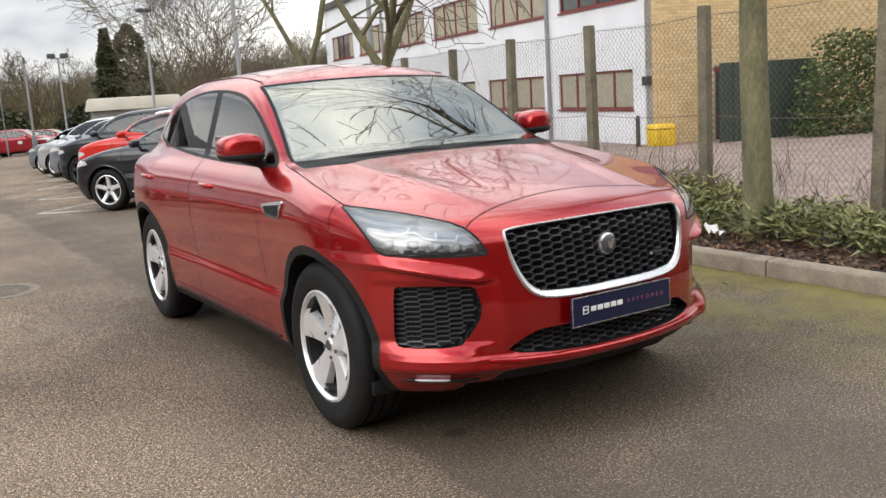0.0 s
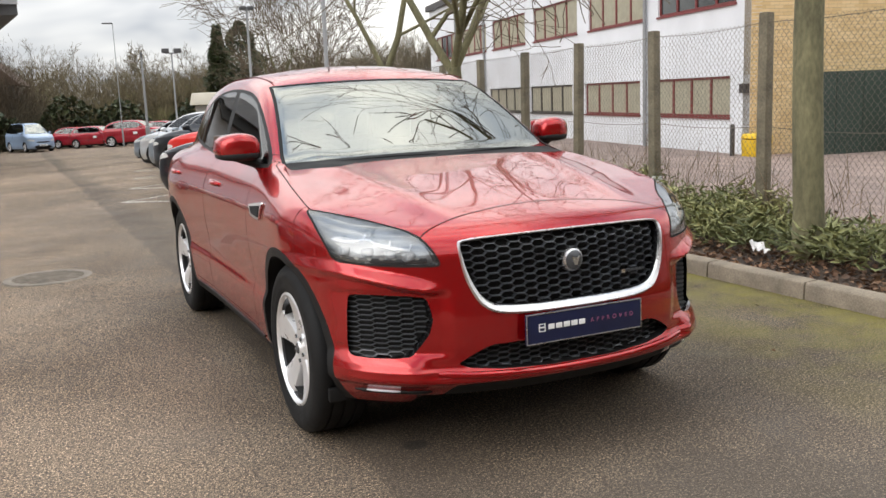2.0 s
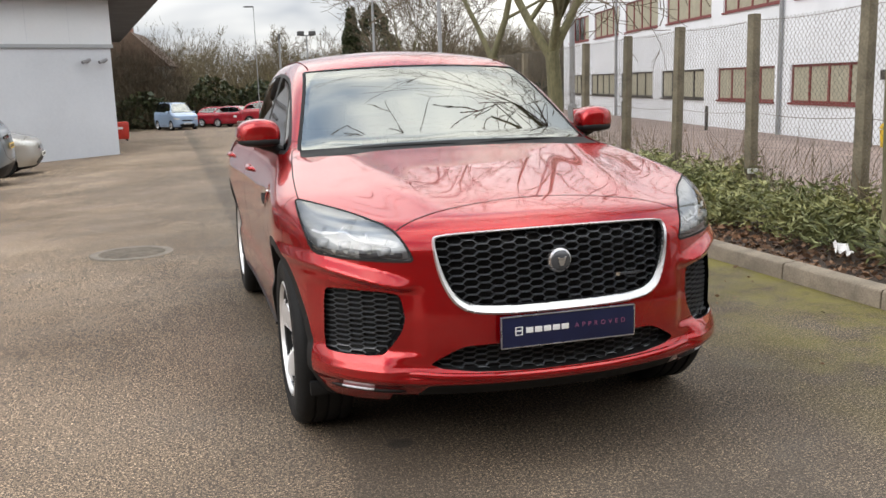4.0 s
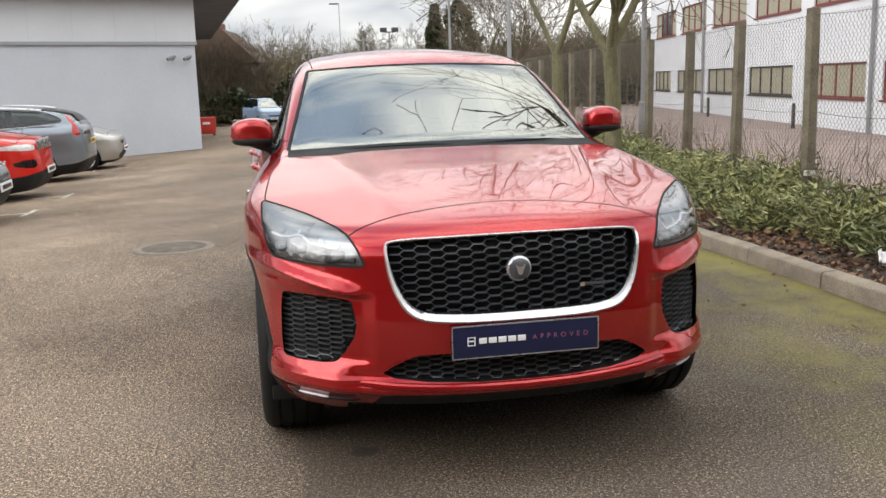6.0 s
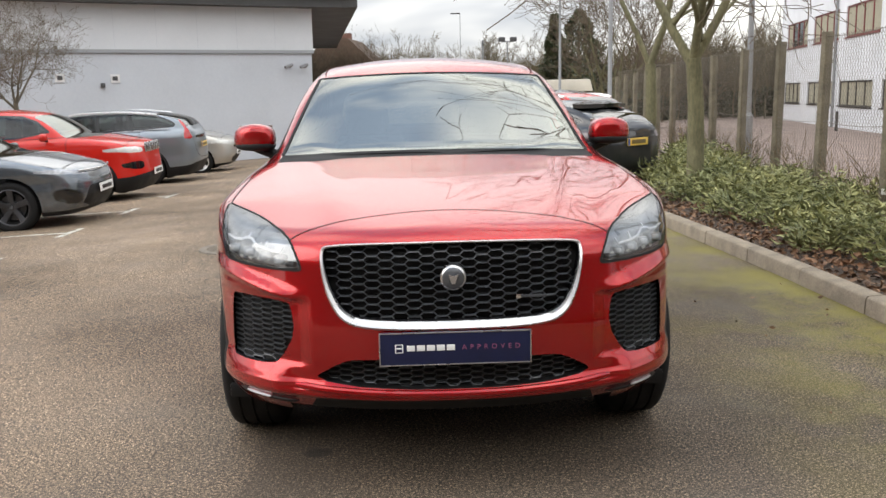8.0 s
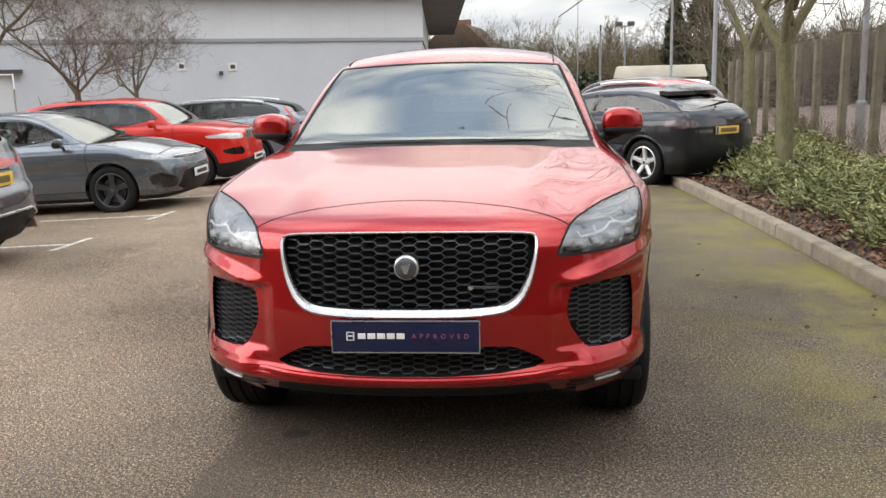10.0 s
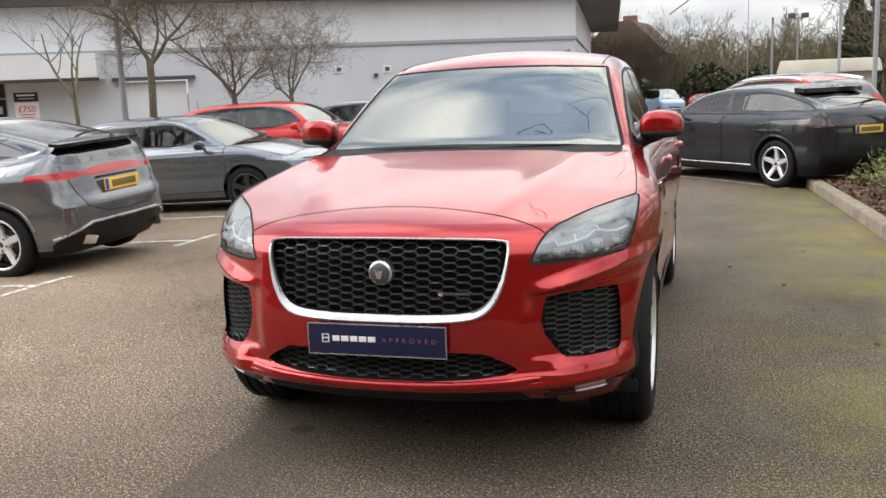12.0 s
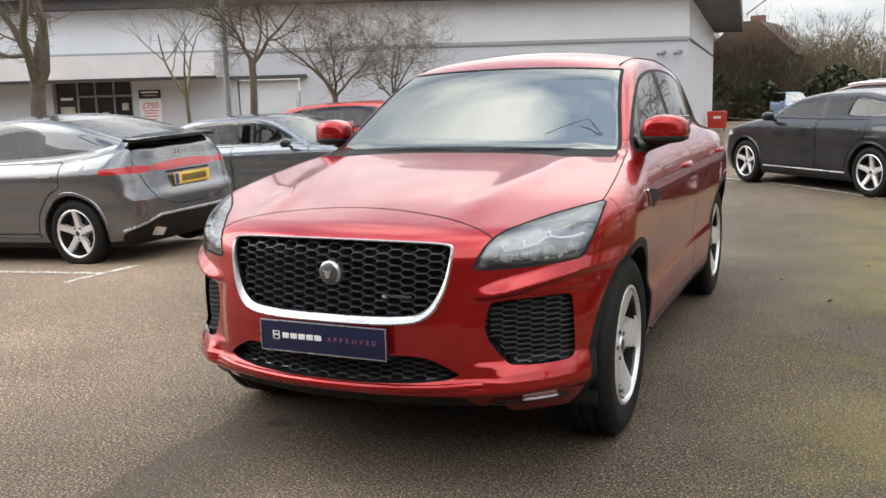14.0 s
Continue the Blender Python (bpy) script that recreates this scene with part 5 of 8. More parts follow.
tagged(new("fallen_leaves", fast_mesh("fallen_leaves", V, F, leaf_material("dead_leaf", (0.075, 0.040, 0.026), (0.27, 0.15, 0.09), 0.7))), "brown fallen leaves lying along the kerb", "leaves", kind="stuff")
spots = []
for _ in range(55):
    x, y = rng.uniform(-1.5, 2.65), rng.uniform(-1.5, 9.0)
    x = 2.66 - abs(rng.normal(0, 0.7))
    az = rng.uniform(0, 2 * math.pi)
    spots.append(((x, y, ground_z(x, y) + 0.006), (math.cos(az), math.sin(az), 0.0)))
V, F = leaves(spots, 0.036, 0.24, 0.0, rng, 0.05, 0.04)
tagged(new("stray_leaves", fast_mesh("stray_leaves", V, F, bpy.data.materials["dead_leaf"])), "stray dry leaves on the tarmac", "leaves", kind="stuff")

BARK = worn("bark_green_grey", (0.145, 0.135, 0.075), 0.9, vary=0.35, scale=5, fine=40, bump=0.7, depth=0.01, stretch=(1, 1, 0.4))
TWIG = worn("twig_brown", (0.125, 0.098, 0.068), 0.9, vary=0.3, scale=6, fine=60, bump=0.3)


BROWN_BARK = worn("bark_brown_grey", (0.125, 0.105, 0.075), 0.9, vary=0.35, scale=5, fine=40, bump=0.7, depth=0.01, stretch=(1, 1, 0.4))


def bare_tree(label, base, trunk_r, fork, height, seed, spread=0.55, stems=3, density=1.0, lean=(0, 0), twig_mat=None, bark=None, limbs=(), stout=1.0, least=0.0, gnarl=1.0):
    """A leafless tree: tapered trunk with limbs, and a crown of branching twigs."""
    r = random.Random(seed)
    wood, fine = [], []

    def branch(p, d, rad, length, depth):
        pts, rads = [p], [rad]
        steps = 5 if depth < 3 else 3
        for i in range(steps):
            d = (d + Vector((r.uniform(-1, 1), r.uniform(-1, 1), r.uniform(-0.35, 0.75))) * (0.16 + 0.05 * depth) * gnarl).normalized()
            p = p + d * (length / steps)
            pts.append(p.copy())
            rads.append(max(least, rad * (1 - 0.62 * (i + 1) / steps)))
        (wood if depth < 3 else fine).append(tube(pts, rads, 9 if depth < 2 else (6 if depth < 3 else 3), cap=False))
        if depth >= 5:
            return
        count = int((3, 4, 5, 5, 4)[depth] * density + r.random())
        for k in range(count):
            i = r.randint(1 if depth else 2, steps)
            q = pts[i] if i < steps else pts[-1]
            out = d.orthogonal()
            out.rotate(Matrix.Rotation(r.uniform(0, 2 * math.pi), 3, d))
            nd = (d * r.uniform(0.55, 1.0) + out * r.uniform(0.45, 0.95) * spread * 1.6).normalized()
            branch(q, nd, rads[i] * r.uniform(0.5, 0.72), length * r.uniform(0.5, 0.78), depth + 1)

    b = Vector(base)
    top = b + Vector((lean[0], lean[1], fork))
    pts = [b + (top - b) * q + Vector((0.03 * math.sin(5 * q + seed), 0.03 * math.cos(4 * q + seed), 0)) * fork / 3 for q in np.linspace(0, 1, 9)]
    wood.append(tube([b - Vector((0, 0, 0.25))] + pts, [trunk_r * 1.55, trunk_r * 1.22] + [trunk_r * (1 - 0.18 * q) for q in np.linspace(0.1, 1, 8)], 16))
    for k in range(stems):
        a = 2 * math.pi * (k + r.uniform(-0.2, 0.2)) / stems + seed
        d = Vector((math.cos(a) * spread, math.sin(a) * spread, 1.0)).normalized()
        branch(pts[-1] - Vector((0, 0, 0.05 * k)), d, trunk_r * stout * r.uniform(0.55, 0.72), (height - fork) * r.uniform(0.45, 0.6), 1)
    for dx, dy, dz, z0, rad in limbs:
        d = Vector((dx, dy, dz))
        branch(b + Vector((0, 0, z0)), d.normalized(), rad, d.length, 2)
    t = thing("tree", label, "tree")
    part("trunk", gather(wood), bark or BARK, t, sharp=60)
    part("crown", gather(fine), twig_mat or TWIG, t, smooth=False)
    return t


bare_tree("smooth green-grey trunk of a leafless tree in the bed", (3.36, 2.07, 0.05), 0.112, 3.4, 7.0, 3, 0.30, 3, 0.85, limbs=((-1.75, 1.1, 1.7, 2.9, 0.036), (-1.8, 0.5, 1.5, 3.0, 0.034), (-1.35, 1.5, 1.9, 3.2, 0.034)), least=0.0062, gnarl=0.5)
bare_tree("leafless tree forking low, in the planting bed", (3.47, 8.0, 0.05), 0.108, 1.72, 7.5, 11, 0.55, 3, 0.75, lean=(-0.10, -0.03), stout=0.78, limbs=((-0.9, -2.0, 1.5, 1.9, 0.04), (-0.3, -2.4, 1.9, 2.1, 0.04)), least=0.0066, gnarl=0.55)
bare_tree("slim leafless twin-stemmed tree in the planting bed", (3.80, 11.4, 0.0), 0.10, 1.8, 7.5, 5, 0.42, 2, 0.75, stout=0.85, least=0.005, gnarl=0.7)
bare_tree("small leafless multi-stemmed tree at the car park's edge", (7.7, 30.5, -0.6), 0.11, 0.6, 7.2, 8, 0.48, 6, 0.95, least=0.009, gnarl=0.55)
for k, (x, y, f, h, sd) in enumerate(((-8.38, 6.5, 2.0, 5.6, 21), (-8.7, 11.9, 2.5, 5.6, 22), (-8.6, 14.8, 1.9, 4.9, 23), (-8.7, 17.9, 1.9, 4.6, 24))):
    bare_tree("leafless street tree with a dense twiggy crown", (x, y, ground_z(x, y)), (0.115, 0.080, 0.072, 0.062)[k], f, h, sd, 0.75, 4, 1.1 if k else 0.95, bark=BROWN_BARK, stout=0.72 if k else 0.85, least=0.0025, gnarl=1.6)
bare_tree("thin young leafless tree near the showroom wall", (-11.95, 14.0, ground_z(-11.95, 14.0)), 0.05, 2.1, 5.0, 31, 0.5, 3, 0.8)


# ---- wire fence ----
POST = worn("lichen_concrete_post", (0.155, 0.135, 0.095), 0.95, vary=0.4, scale=5, fine=45, bump=0.7, depth=0.01)
WIRE = shader("rusty_wire", (0.17, 0.15, 0.12), 0.6, 0.2)
fence_posts = [-3.8, -2.1, -0.4, 1.27, 3.06, 4.78, 6.45, 8.0, 9.6, 11.2, 12.8, 14.4, 16.0, 17.6, 19.2, 20.8, 22.4]
fence = thing("wire_fence", "chain-link fence on weathered square concrete posts", "fence")
for y in fence_posts:
    x = float(FENCE(y))
    zg = bed_z(x, y) - 0.1
    bm = box(0.098, 0.098, 2.0 - 0.011 * (y - 3) - zg, (0, 0, 0), 0.014, 2, 0.94)
    part("post", bm, POST, fence, at=pose(x, y, zg, random.uniform(-1.2, 1.2), random.uniform(-1.2, 1.2), 6 + random.uniform(-3, 3)))


def chain_link(y0, y1, low, high, pitch, rad):
    """Zigzag wires hooked row to row, along the fence line."""
    ys = np.linspace(y0, y1, 60)
    xs = FENCE(ys)
    run = np.concatenate([[0], np.cumsum(np.hypot(np.diff(xs), np.diff(ys)))])
    n = int(run[-1] / pitch)
    rows = int((high - low) / (pitch * 1.0))
    V, F = [], []
    for k in range(n):
        pts = []
        for j in range(rows + 1):
            s = (k + 0.5 + (0.5 if (j + k) % 2 else -0.5) * 1.06) * pitch
            s = min(max(s, 0), run[-1])
            pts.append((np.interp(s, run, xs), np.interp(s, run, ys), low + (high - low) * j / rows))
        P = np.array(pts)
        P[:, 0] += 0.004 * (-1) ** np.arange(len(P))
        for off in ((rad, 0, 0), (-0.5 * rad, 0.87 * rad, 0), (-0.5 * rad, -0.87 * rad, 0)):
            V.append(P + off)
        b = sum(len(v) for v in V) - 3 * len(P)
        m = len(P)
        for j in range(m - 1):
            for c in range(3):
                a, d = b + c * m + j, b + ((c + 1) % 3) * m + j
                F.append((a, d, d + 1, a + 1))
    return np.concatenate(V), np.array(F)


for a, b in zip(fence_posts, fence_posts[1:]):
    V, F = chain_link(a, b, 0.16, 1.92, 0.031 if a < 14 else 0.062, 0.0020 if a < 14 else 0.0024)
    net = new("chain_link_net", fast_mesh("chain_link_net", V, F, WIRE))
    net.parent = fence
    tagged(net, kind="stuff")
    for z in (0.18, 1.05, 1.92):
        ys = np.linspace(a, b, 6)
        part("line_wire", tube([(float(FENCE(y)), y, z - 0.03 * math.sin(math.pi * (y - a) / (b - a))) for y in ys], 0.003, 5), WIRE, fence)

part("white_tag", box(0.10, 0.012, 0.05, (0, 0, 0), 0.004), shader("tag_white", (0.75, 0.75, 0.72), 0.5), fence, "small white tag on a post", at=pose(float(FENCE(4.78)) - 0.03, 4.71, 0.46, 0, 0, -20))
stems = []
g = np.random.default_rng(33)
for _ in range(2600):
    y = g.uniform(-4, 15)
    if noise.noise((y * 1.4, 2.0, 0.0)) < g.uniform(-0.5, 0.35):
        continue
    x = float(FENCE(y)) + g.normal(0.0, 0.14)
    stems.append(((x, y, bed_z(x, y) + g.uniform(0, 0.35)), (g.normal(0, 0.35), g.normal(0, 0.35), 1.0)))
V, F = leaves(stems, 0.42, 0.006, 0.0, g, 0.2, 0.01)
tagged(new("dry_stems", fast_mesh("dry_stems", V, F, leaf_material("dry_stem", (0.10, 0.065, 0.04), (0.26, 0.19, 0.12), 0.85))), "brown dry stems tangled along the wire fence", "weeds", kind="stuff")
bm = bmesh.new()
bmesh.ops.create_grid(bm, x_segments=9, y_segments=7, size=0.5)
for v in bm.verts:
    v.co = Vector((v.co.x * 0.22, v.co.y * 0.10, 0.05 * noise.noise((v.co.x * 4, v.co.y * 4, 1.0)) + 0.05 * abs(v.co.x)))
bmesh.ops.solidify(bm, geom=bm.faces[:], thickness=0.003)
solid("paper_litter", bm, shader("litter_white", (0.70, 0.68, 0.66), 0.6), "crumpled pale sheet of litter among the shrubs", "litter", at=pose(3.08, 2.25, bed_z(3.08, 2.25) + 0.10, 4, -8, 60))

# ---- white office building beyond the fence ----
WALL_WHITE = worn("white_render", (0.70, 0.715, 0.74), 0.85, vary=0.08, scale=0.7, fine=30, bump=0.2)
FRAME_RED = worn("maroon_window_frame", (0.17, 0.032, 0.030), 0.5, vary=0.15, bump=0.0)
FRAME_DARK = worn("dark_window_frame", (0.035, 0.03, 0.028), 0.5, vary=0.15, bump=0.0)
PANE = shader("office_glass", (0.03, 0.035, 0.035), 0.05, coat=0.0, spec=0.8)
BLIND = worn("cream_blind", (0.33, 0.31, 0.23), 0.8, vary=0.12, scale=5, fine=40, bump=0.1)
CORNER = Vector((13.84, 13.64, 0))
ALONG = Vector((0.1952, 0.9808, 0))
OUT = Vector((-0.9808, 0.1952, 0))
office = thing("office_building", "two-storey white office with maroon-framed ribbon windows", "building")


def on_office(u, w, z):
    return CORNER + ALONG * u + OUT * w + Vector((0, 0, z))


def wall_with_holes(name, u0, u1, z0, z1, holes, thick, mat, parent, at):
    """A wall as one mesh with true openings; at(u, w, z) with w out from the face."""
    us = sorted({u0, u1, *[h[0] for h in holes], *[h[1] for h in holes]})
    zs = sorted({z0, z1, *[h[2] for h in holes], *[h[3] for h in holes]})
    bm = bmesh.new()
    cache = {}

    def v(u, w, z):
        k = (round(u, 4), w, round(z, 4))
        if k not in cache:
            cache[k] = bm.verts.new(at(u, w, z))
        return cache[k]

    solid_at = lambda u, z: u0 < u < u1 and z0 < z < z1 and not any(h[0] < u < h[1] and h[2] < z < h[3] for h in holes)
    for a, b in zip(us, us[1:]):
        for c, d in zip(zs, zs[1:]):
            m, q = (a + b) / 2, (c + d) / 2
            if not solid_at(m, q):
                continue
            bm.faces.new((v(a, 0, c), v(b, 0, c), v(b, 0, d), v(a, 0, d)))
            bm.faces.new((v(a, -thick, c), v(a, -thick, d), v(b, -thick, d), v(b, -thick, c)))
            e = 1e-3
            if not solid_at(a - e, q):
                bm.faces.new((v(a, 0, c), v(a, 0, d), v(a, -thick, d), v(a, -thick, c)))
            if not solid_at(b + e, q):
                bm.faces.new((v(b, 0, c), v(b, -thick, c), v(b, -thick, d), v(b, 0, d)))
            if not solid_at(m, c - e):
                bm.faces.new((v(a, 0, c), v(a, -thick, c), v(b, -thick, c), v(b, 0, c)))
            if not solid_at(m, d + e):
                bm.faces.new((v(a, 0, d), v(b, 0, d), v(b, -thick, d), v(a, -thick, d)))
    bmesh.ops.recalc_face_normals(bm, faces=bm.faces)
    return part(name, bm, mat, parent, smooth=False)


def bar(at, u0, u1, w0, w1, z0, z1):
    bm = bmesh.new()
    vs = [bm.verts.new(at(u, w, z)) for u in (u0, u1) for w in (w0, w1) for z in (z0, z1)]
    for f in ((0, 1, 3, 2), (4, 6, 7, 5), (0, 4, 5, 1), (2, 3, 7, 6), (0, 2, 6, 4), (1, 5, 7, 3)):
        bm.faces.new([vs[i] for i in f])
    bmesh.ops.recalc_face_normals(bm, faces=bm.faces)
    return bm


def ribbon_window(parent, at, u0, u1, z0, z1, panes, frame_mat, blind, rnd):
    win = part("window", joined(bar(at, u0, u1, -0.10, -0.05, z0, z0 + 0.06), bar(at, u0, u1, -0.10, -0.05, z1 - 0.06, z1), bar(at, u0, u0 + 0.06, -0.10, -0.05, z0 + 0.06, z1 - 0.06), bar(at, u1 - 0.06, u1, -0.10, -0.05, z0 + 0.06, z1 - 0.06)), frame_mat, parent, smooth=False)
    step = (u1 - u0) / panes
    for i in range(panes):
        a, b = u0 + i * step, u0 + (i + 1) * step
        part("pane", bar(at, a + 0.03, b - 0.03, -0.085, -0.08, z0 + 0.05, z1 - 0.05), PANE if not blind or rnd.random() < 0.05 else BLIND, win, smooth=False)
        if i:
            part("mullion", bar(at, a - 0.04, a + 0.04, -0.10, -0.045, z0 + 0.06, z1 - 0.06), frame_mat, win, smooth=False)
    part("sill", bar(at, u0 - 0.03, u1 + 0.03, -0.06, 0.05, z0 - 0.05, z0), frame_mat, win, smooth=False)


rnd = random.Random(4)
lower = [(0.85, 4.78), (5.72, 9.85), (11.0, 15.4), (16.45, 20.9), (21.95, 26.2), (27.6, 31.1)]
upper = [(0.63, 4.6), (5.45, 9.5), (10.5, 14.9), (15.9, 20.3), (21.3, 25.5), (26.6, 30.9)]
holes = [(a, b, 0.62, 1.62) for a, b in lower] + [(a, b, 3.33, 4.55) for a, b in upper]
wall_with_holes("wall", 0.0, 32.3, -0.8, 6.1, holes, 0.3, WALL_WHITE, office, on_office)
for i, (a, b) in enumerate(lower):
    ribbon_window(office, on_office, a, b, 0.62, 1.62, 4, FRAME_RED if i < 2 else FRAME_DARK, True, rnd)
for a, b in upper:
    ribbon_window(office, on_office, a, b, 3.33, 4.55, 4, FRAME_RED, rnd.random() < 0.6, rnd)
part("back_wall", bar(on_office, 0.31, 32.3, -9.0, -0.6, -0.8, 5.9), FRAME_DARK, office, smooth=False)
part("roof", bar(on_office, -0.1, 32.5, -9.2, 0.18, 6.1, 6.4), FRAME_DARK, office, smooth=False)
PIPE = worn("grey_pipe", (0.24, 0.245, 0.25), 0.55, vary=0.15, bump=0.05)
for u in (5.25, 21.4):
    part("downpipe", tube([on_office(u, 0.09, -0.5), on_office(u, 0.09, 6.0)], 0.055, 10), PIPE, office, "grey downpipe")
part("alarm_box", bar(on_office, 0.02, 0.32, 0.0, 0.09, 1.20, 1.42), FRAME_DARK, office, "small black wall box", smooth=False)

# brick end wall: courses laid one by one
SIDE = Vector((0.9808, -0.1952, 0))
FACE = Vector((-0.1952, -0.9808, 0))
on_end = lambda u, w, z: CORNER + SIDE * u + FACE * w + Vector((0, 0, z))
MORTAR = worn("mortar", (0.36, 0.30, 0.21), 0.95, vary=0.15, scale=3, fine=60, bump=0.4)
BRICK = worn("buff_brick", (0.50, 0.36, 0.18), 0.9, vary=0.2, scale=2.0, fine=30, bump=0.4)
info = BRICK.node_tree.nodes.new("ShaderNodeNewGeometry")
feed(BRICK, "Base Color", ramp(BRICK, info.outputs["Random Per Island"], [(0.0, (0.60, 0.43, 0.22)), (0.5, (0.66, 0.49, 0.26)), (1.0, (0.72, 0.55, 0.31))]))
end_holes = [(1.85, 2.65, -0.8, 1.55), (2.0, 4.6, 3.55, 4.7), (6.2, 9.0, 3.55, 4.7)]
wall_with_holes("end_wall", 0.0, 14.0, -0.8, 6.1, end_holes, 0.28, MORTAR, office, on_end)
bricks = []
course, long = 0.08, 0.24
for j in range(int(6.9 / course)):
    z0 = -0.8 + j * course
    u = -(long / 2) * (j % 2)
    while u < 14.0:
        a, b = max(0.0, u) + 0.004, min(14.0, u + long) - 0.004
        z1 = z0 + course - 0.009
        if b - a > 0.05 and not any(a < h[1] and b > h[0] and z0 < h[3] and z1 > h[2] for h in end_holes):
            w = 0.010 + rnd.uniform(0, 0.004)
            P = [on_end(*q) for q in ((a, 0.0, z0), (b, 0.0, z0), (b, 0.0, z1), (a, 0.0, z1), (a, w, z0), (b, w, z0), (b, w, z1), (a, w, z1))]
            bricks.append((P, [(4, 5, 6, 7), (0, 1, 5, 4), (1, 2, 6, 5), (2, 3, 7, 6), (3, 0, 4, 7)]))
        u += long
tagged(part("brickwork", gather(bricks), BRICK, office, "buff brick courses", smooth=False), kind="stuff")
for a, b, c, d in end_holes[1:]:
    ribbon_window(office, on_end, a, b, c, d, 3, FRAME_RED, False, rnd)
door = part("door", bar(on_end, 1.9, 2.6, -0.10, -0.05, -0.75, 1.4), shader("dark_door", (0.05, 0.055, 0.05), 0.5), office, "dark door", smooth=False)
part("lintel", bar(on_end, 1.80, 2.70, -0.02, 0.04, 1.40, 1.55), FRAME_RED, door, smooth=False)
GREEN = worn("dark_green_sheet", (0.028, 0.045, 0.035), 0.6, vary=0.2, scale=2, fine=40, bump=0.1)
gate = thing("sheet_gate", "dark green sheet-metal yard gate beside the brick wall", "gate")
for i in range(8):
    part("gate_panel", bar(on_end, 1.28 + i * 0.36, 1.63 + i * 0.36, 0.9 + 0.02 * (i % 2), 0.94 + 0.02 * (i % 2), -0.38, 1.62), GREEN, gate, smooth=False)
bin_y = thing("grit_bin", "bright yellow plastic grit bin against the office wall", "grit bin", at=Matrix.Translation(on_end(-0.05, 0.40, ground_z(14, 13) + 0.02)) @ pose(0, 0, 0, 0, 0, -11))
YELLOW = worn("yellow_plastic", (0.72, 0.46, 0.02), 0.55, vary=0.15, scale=5, fine=40, bump=0.1)
part("tub", box(0.52, 0.42, 0.42, (0, 0, 0), 0.03, 2, 1.08), YELLOW, bin_y)
part("lid", box(0.60, 0.50, 0.12, (0, 0, 0.43), 0.05, 3, 0.86), YELLOW, bin_y)
for u, w in ((-0.1, 0.5), (8.4, 0.9), (17.5, 0.9)):
    p = on_office(u, w, 0)
    solid("bollard", lathe([(0.0, 0.78), (0.04, 0.78), (0.055, 0.74), (0.055, 0.0)], 14, "z"), FRAME_DARK, "black steel bollard on the pavement by the office", "bollard", at=pose(p.x, p.y, ground_z(p.x, p.y)), group="bollards")
spots = []
for _ in range(16000):
    u, w, z = rng.uniform(3.1, 12.5), rng.uniform(0, 1), rng.uniform(0, 1)
    top = 2.35 + 0.25 * math.sin(u * 1.7) - 0.9 * max(0, 3.9 - u)
    ang = rng.uniform(-0.2, math.pi + 0.2)
    rad = 0.85 + 0.15 * math.sin(u * 3 + z * 5)
    p = on_end(u + rng.normal(0, 0.1), 1.2 + rad * abs(math.sin(ang)) * (0.6 + 0.4 * rng.random()), -0.35 + z * top)
    spots.append((tuple(p), (float(FACE.x + rng.normal(0, 0.5)), float(FACE.y + rng.normal(0, 0.5)), 0.4)))
V, F = leaves(spots, 0.13, 0.26, 0.1, rng)
tagged(new("hedge", fast_mesh("hedge", V, F, leaf_material("hedge_leaf", (0.035, 0.065, 0.016), (0.12, 0.17, 0.05), 0.4))), "clipped dense green hedge beside the yard gate", "hedge", kind="stuff")

# ---- long grey showroom ----
CLAD = worn("pale_grey_cladding", (0.55, 0.58, 0.63), 0.6, vary=0.06, scale=0.5, fine=14, bump=0.05)
CLAD_LIGHT = worn("white_grey_cladding", (0.67, 0.695, 0.73), 0.6, vary=0.05, scale=0.5, fine=14, bump=0.05)
FASCIA = worn("dark_fascia", (0.06, 0.06, 0.062), 0.6, vary=0.15, scale=1, fine=20, bump=0.05)
SC = Vector((-2.95, 26.9, 0))
LEFT = Vector((-0.912, -0.410, 0)).normalized()
FRONT = Vector((0.410, -0.912, 0)).normalized()
shop = thing("showroom_building", "long pale grey metal-clad car showroom with dark eaves", "building")
on_shop = lambda u, w, z: SC + LEFT * u + FRONT * w + Vector((0, 0, z))
shop_holes = [(12.15, 14.1, -0.9, 1.93), (17.4, 19.9, -0.9, 1.98), (22.2, 26.0, 0.3, 1.60)]
wall_with_holes("wall", 0.0, 44.0, -1.0, 2.78, shop_holes, 0.35, CLAD, shop, on_shop)
part("upper_wall", bar(on_shop, -0.04, 44.0, -0.35, 0.05, 2.86, 4.15), CLAD_LIGHT, shop, smooth=False)
part("trim", bar(on_shop, -0.06, 44.0, -0.3, 0.075, 2.76, 2.86), shader("grey_trim", (0.33, 0.35, 0.37), 0.5), shop, smooth=False)
part("eave", bar(on_shop, -1.2, 45.0, -14, 0.7, 4.15, 4.45), FASCIA, shop, "dark overhanging eaves", smooth=False)
part("roof_edge", bar(on_shop, -1.3, 45.0, -14.2, 0.9, 4.45, 4.95), worn("roof_grey", (0.30, 0.30, 0.31), 0.6, vary=0.1), shop, smooth=False)
for u in np.arange(1.2, 44, 1.2):
    part("cladding_joint", bar(on_shop, u - 0.004, u + 0.004, 0.05, 0.0535, 2.90, 4.12), CLAD, shop, smooth=False)
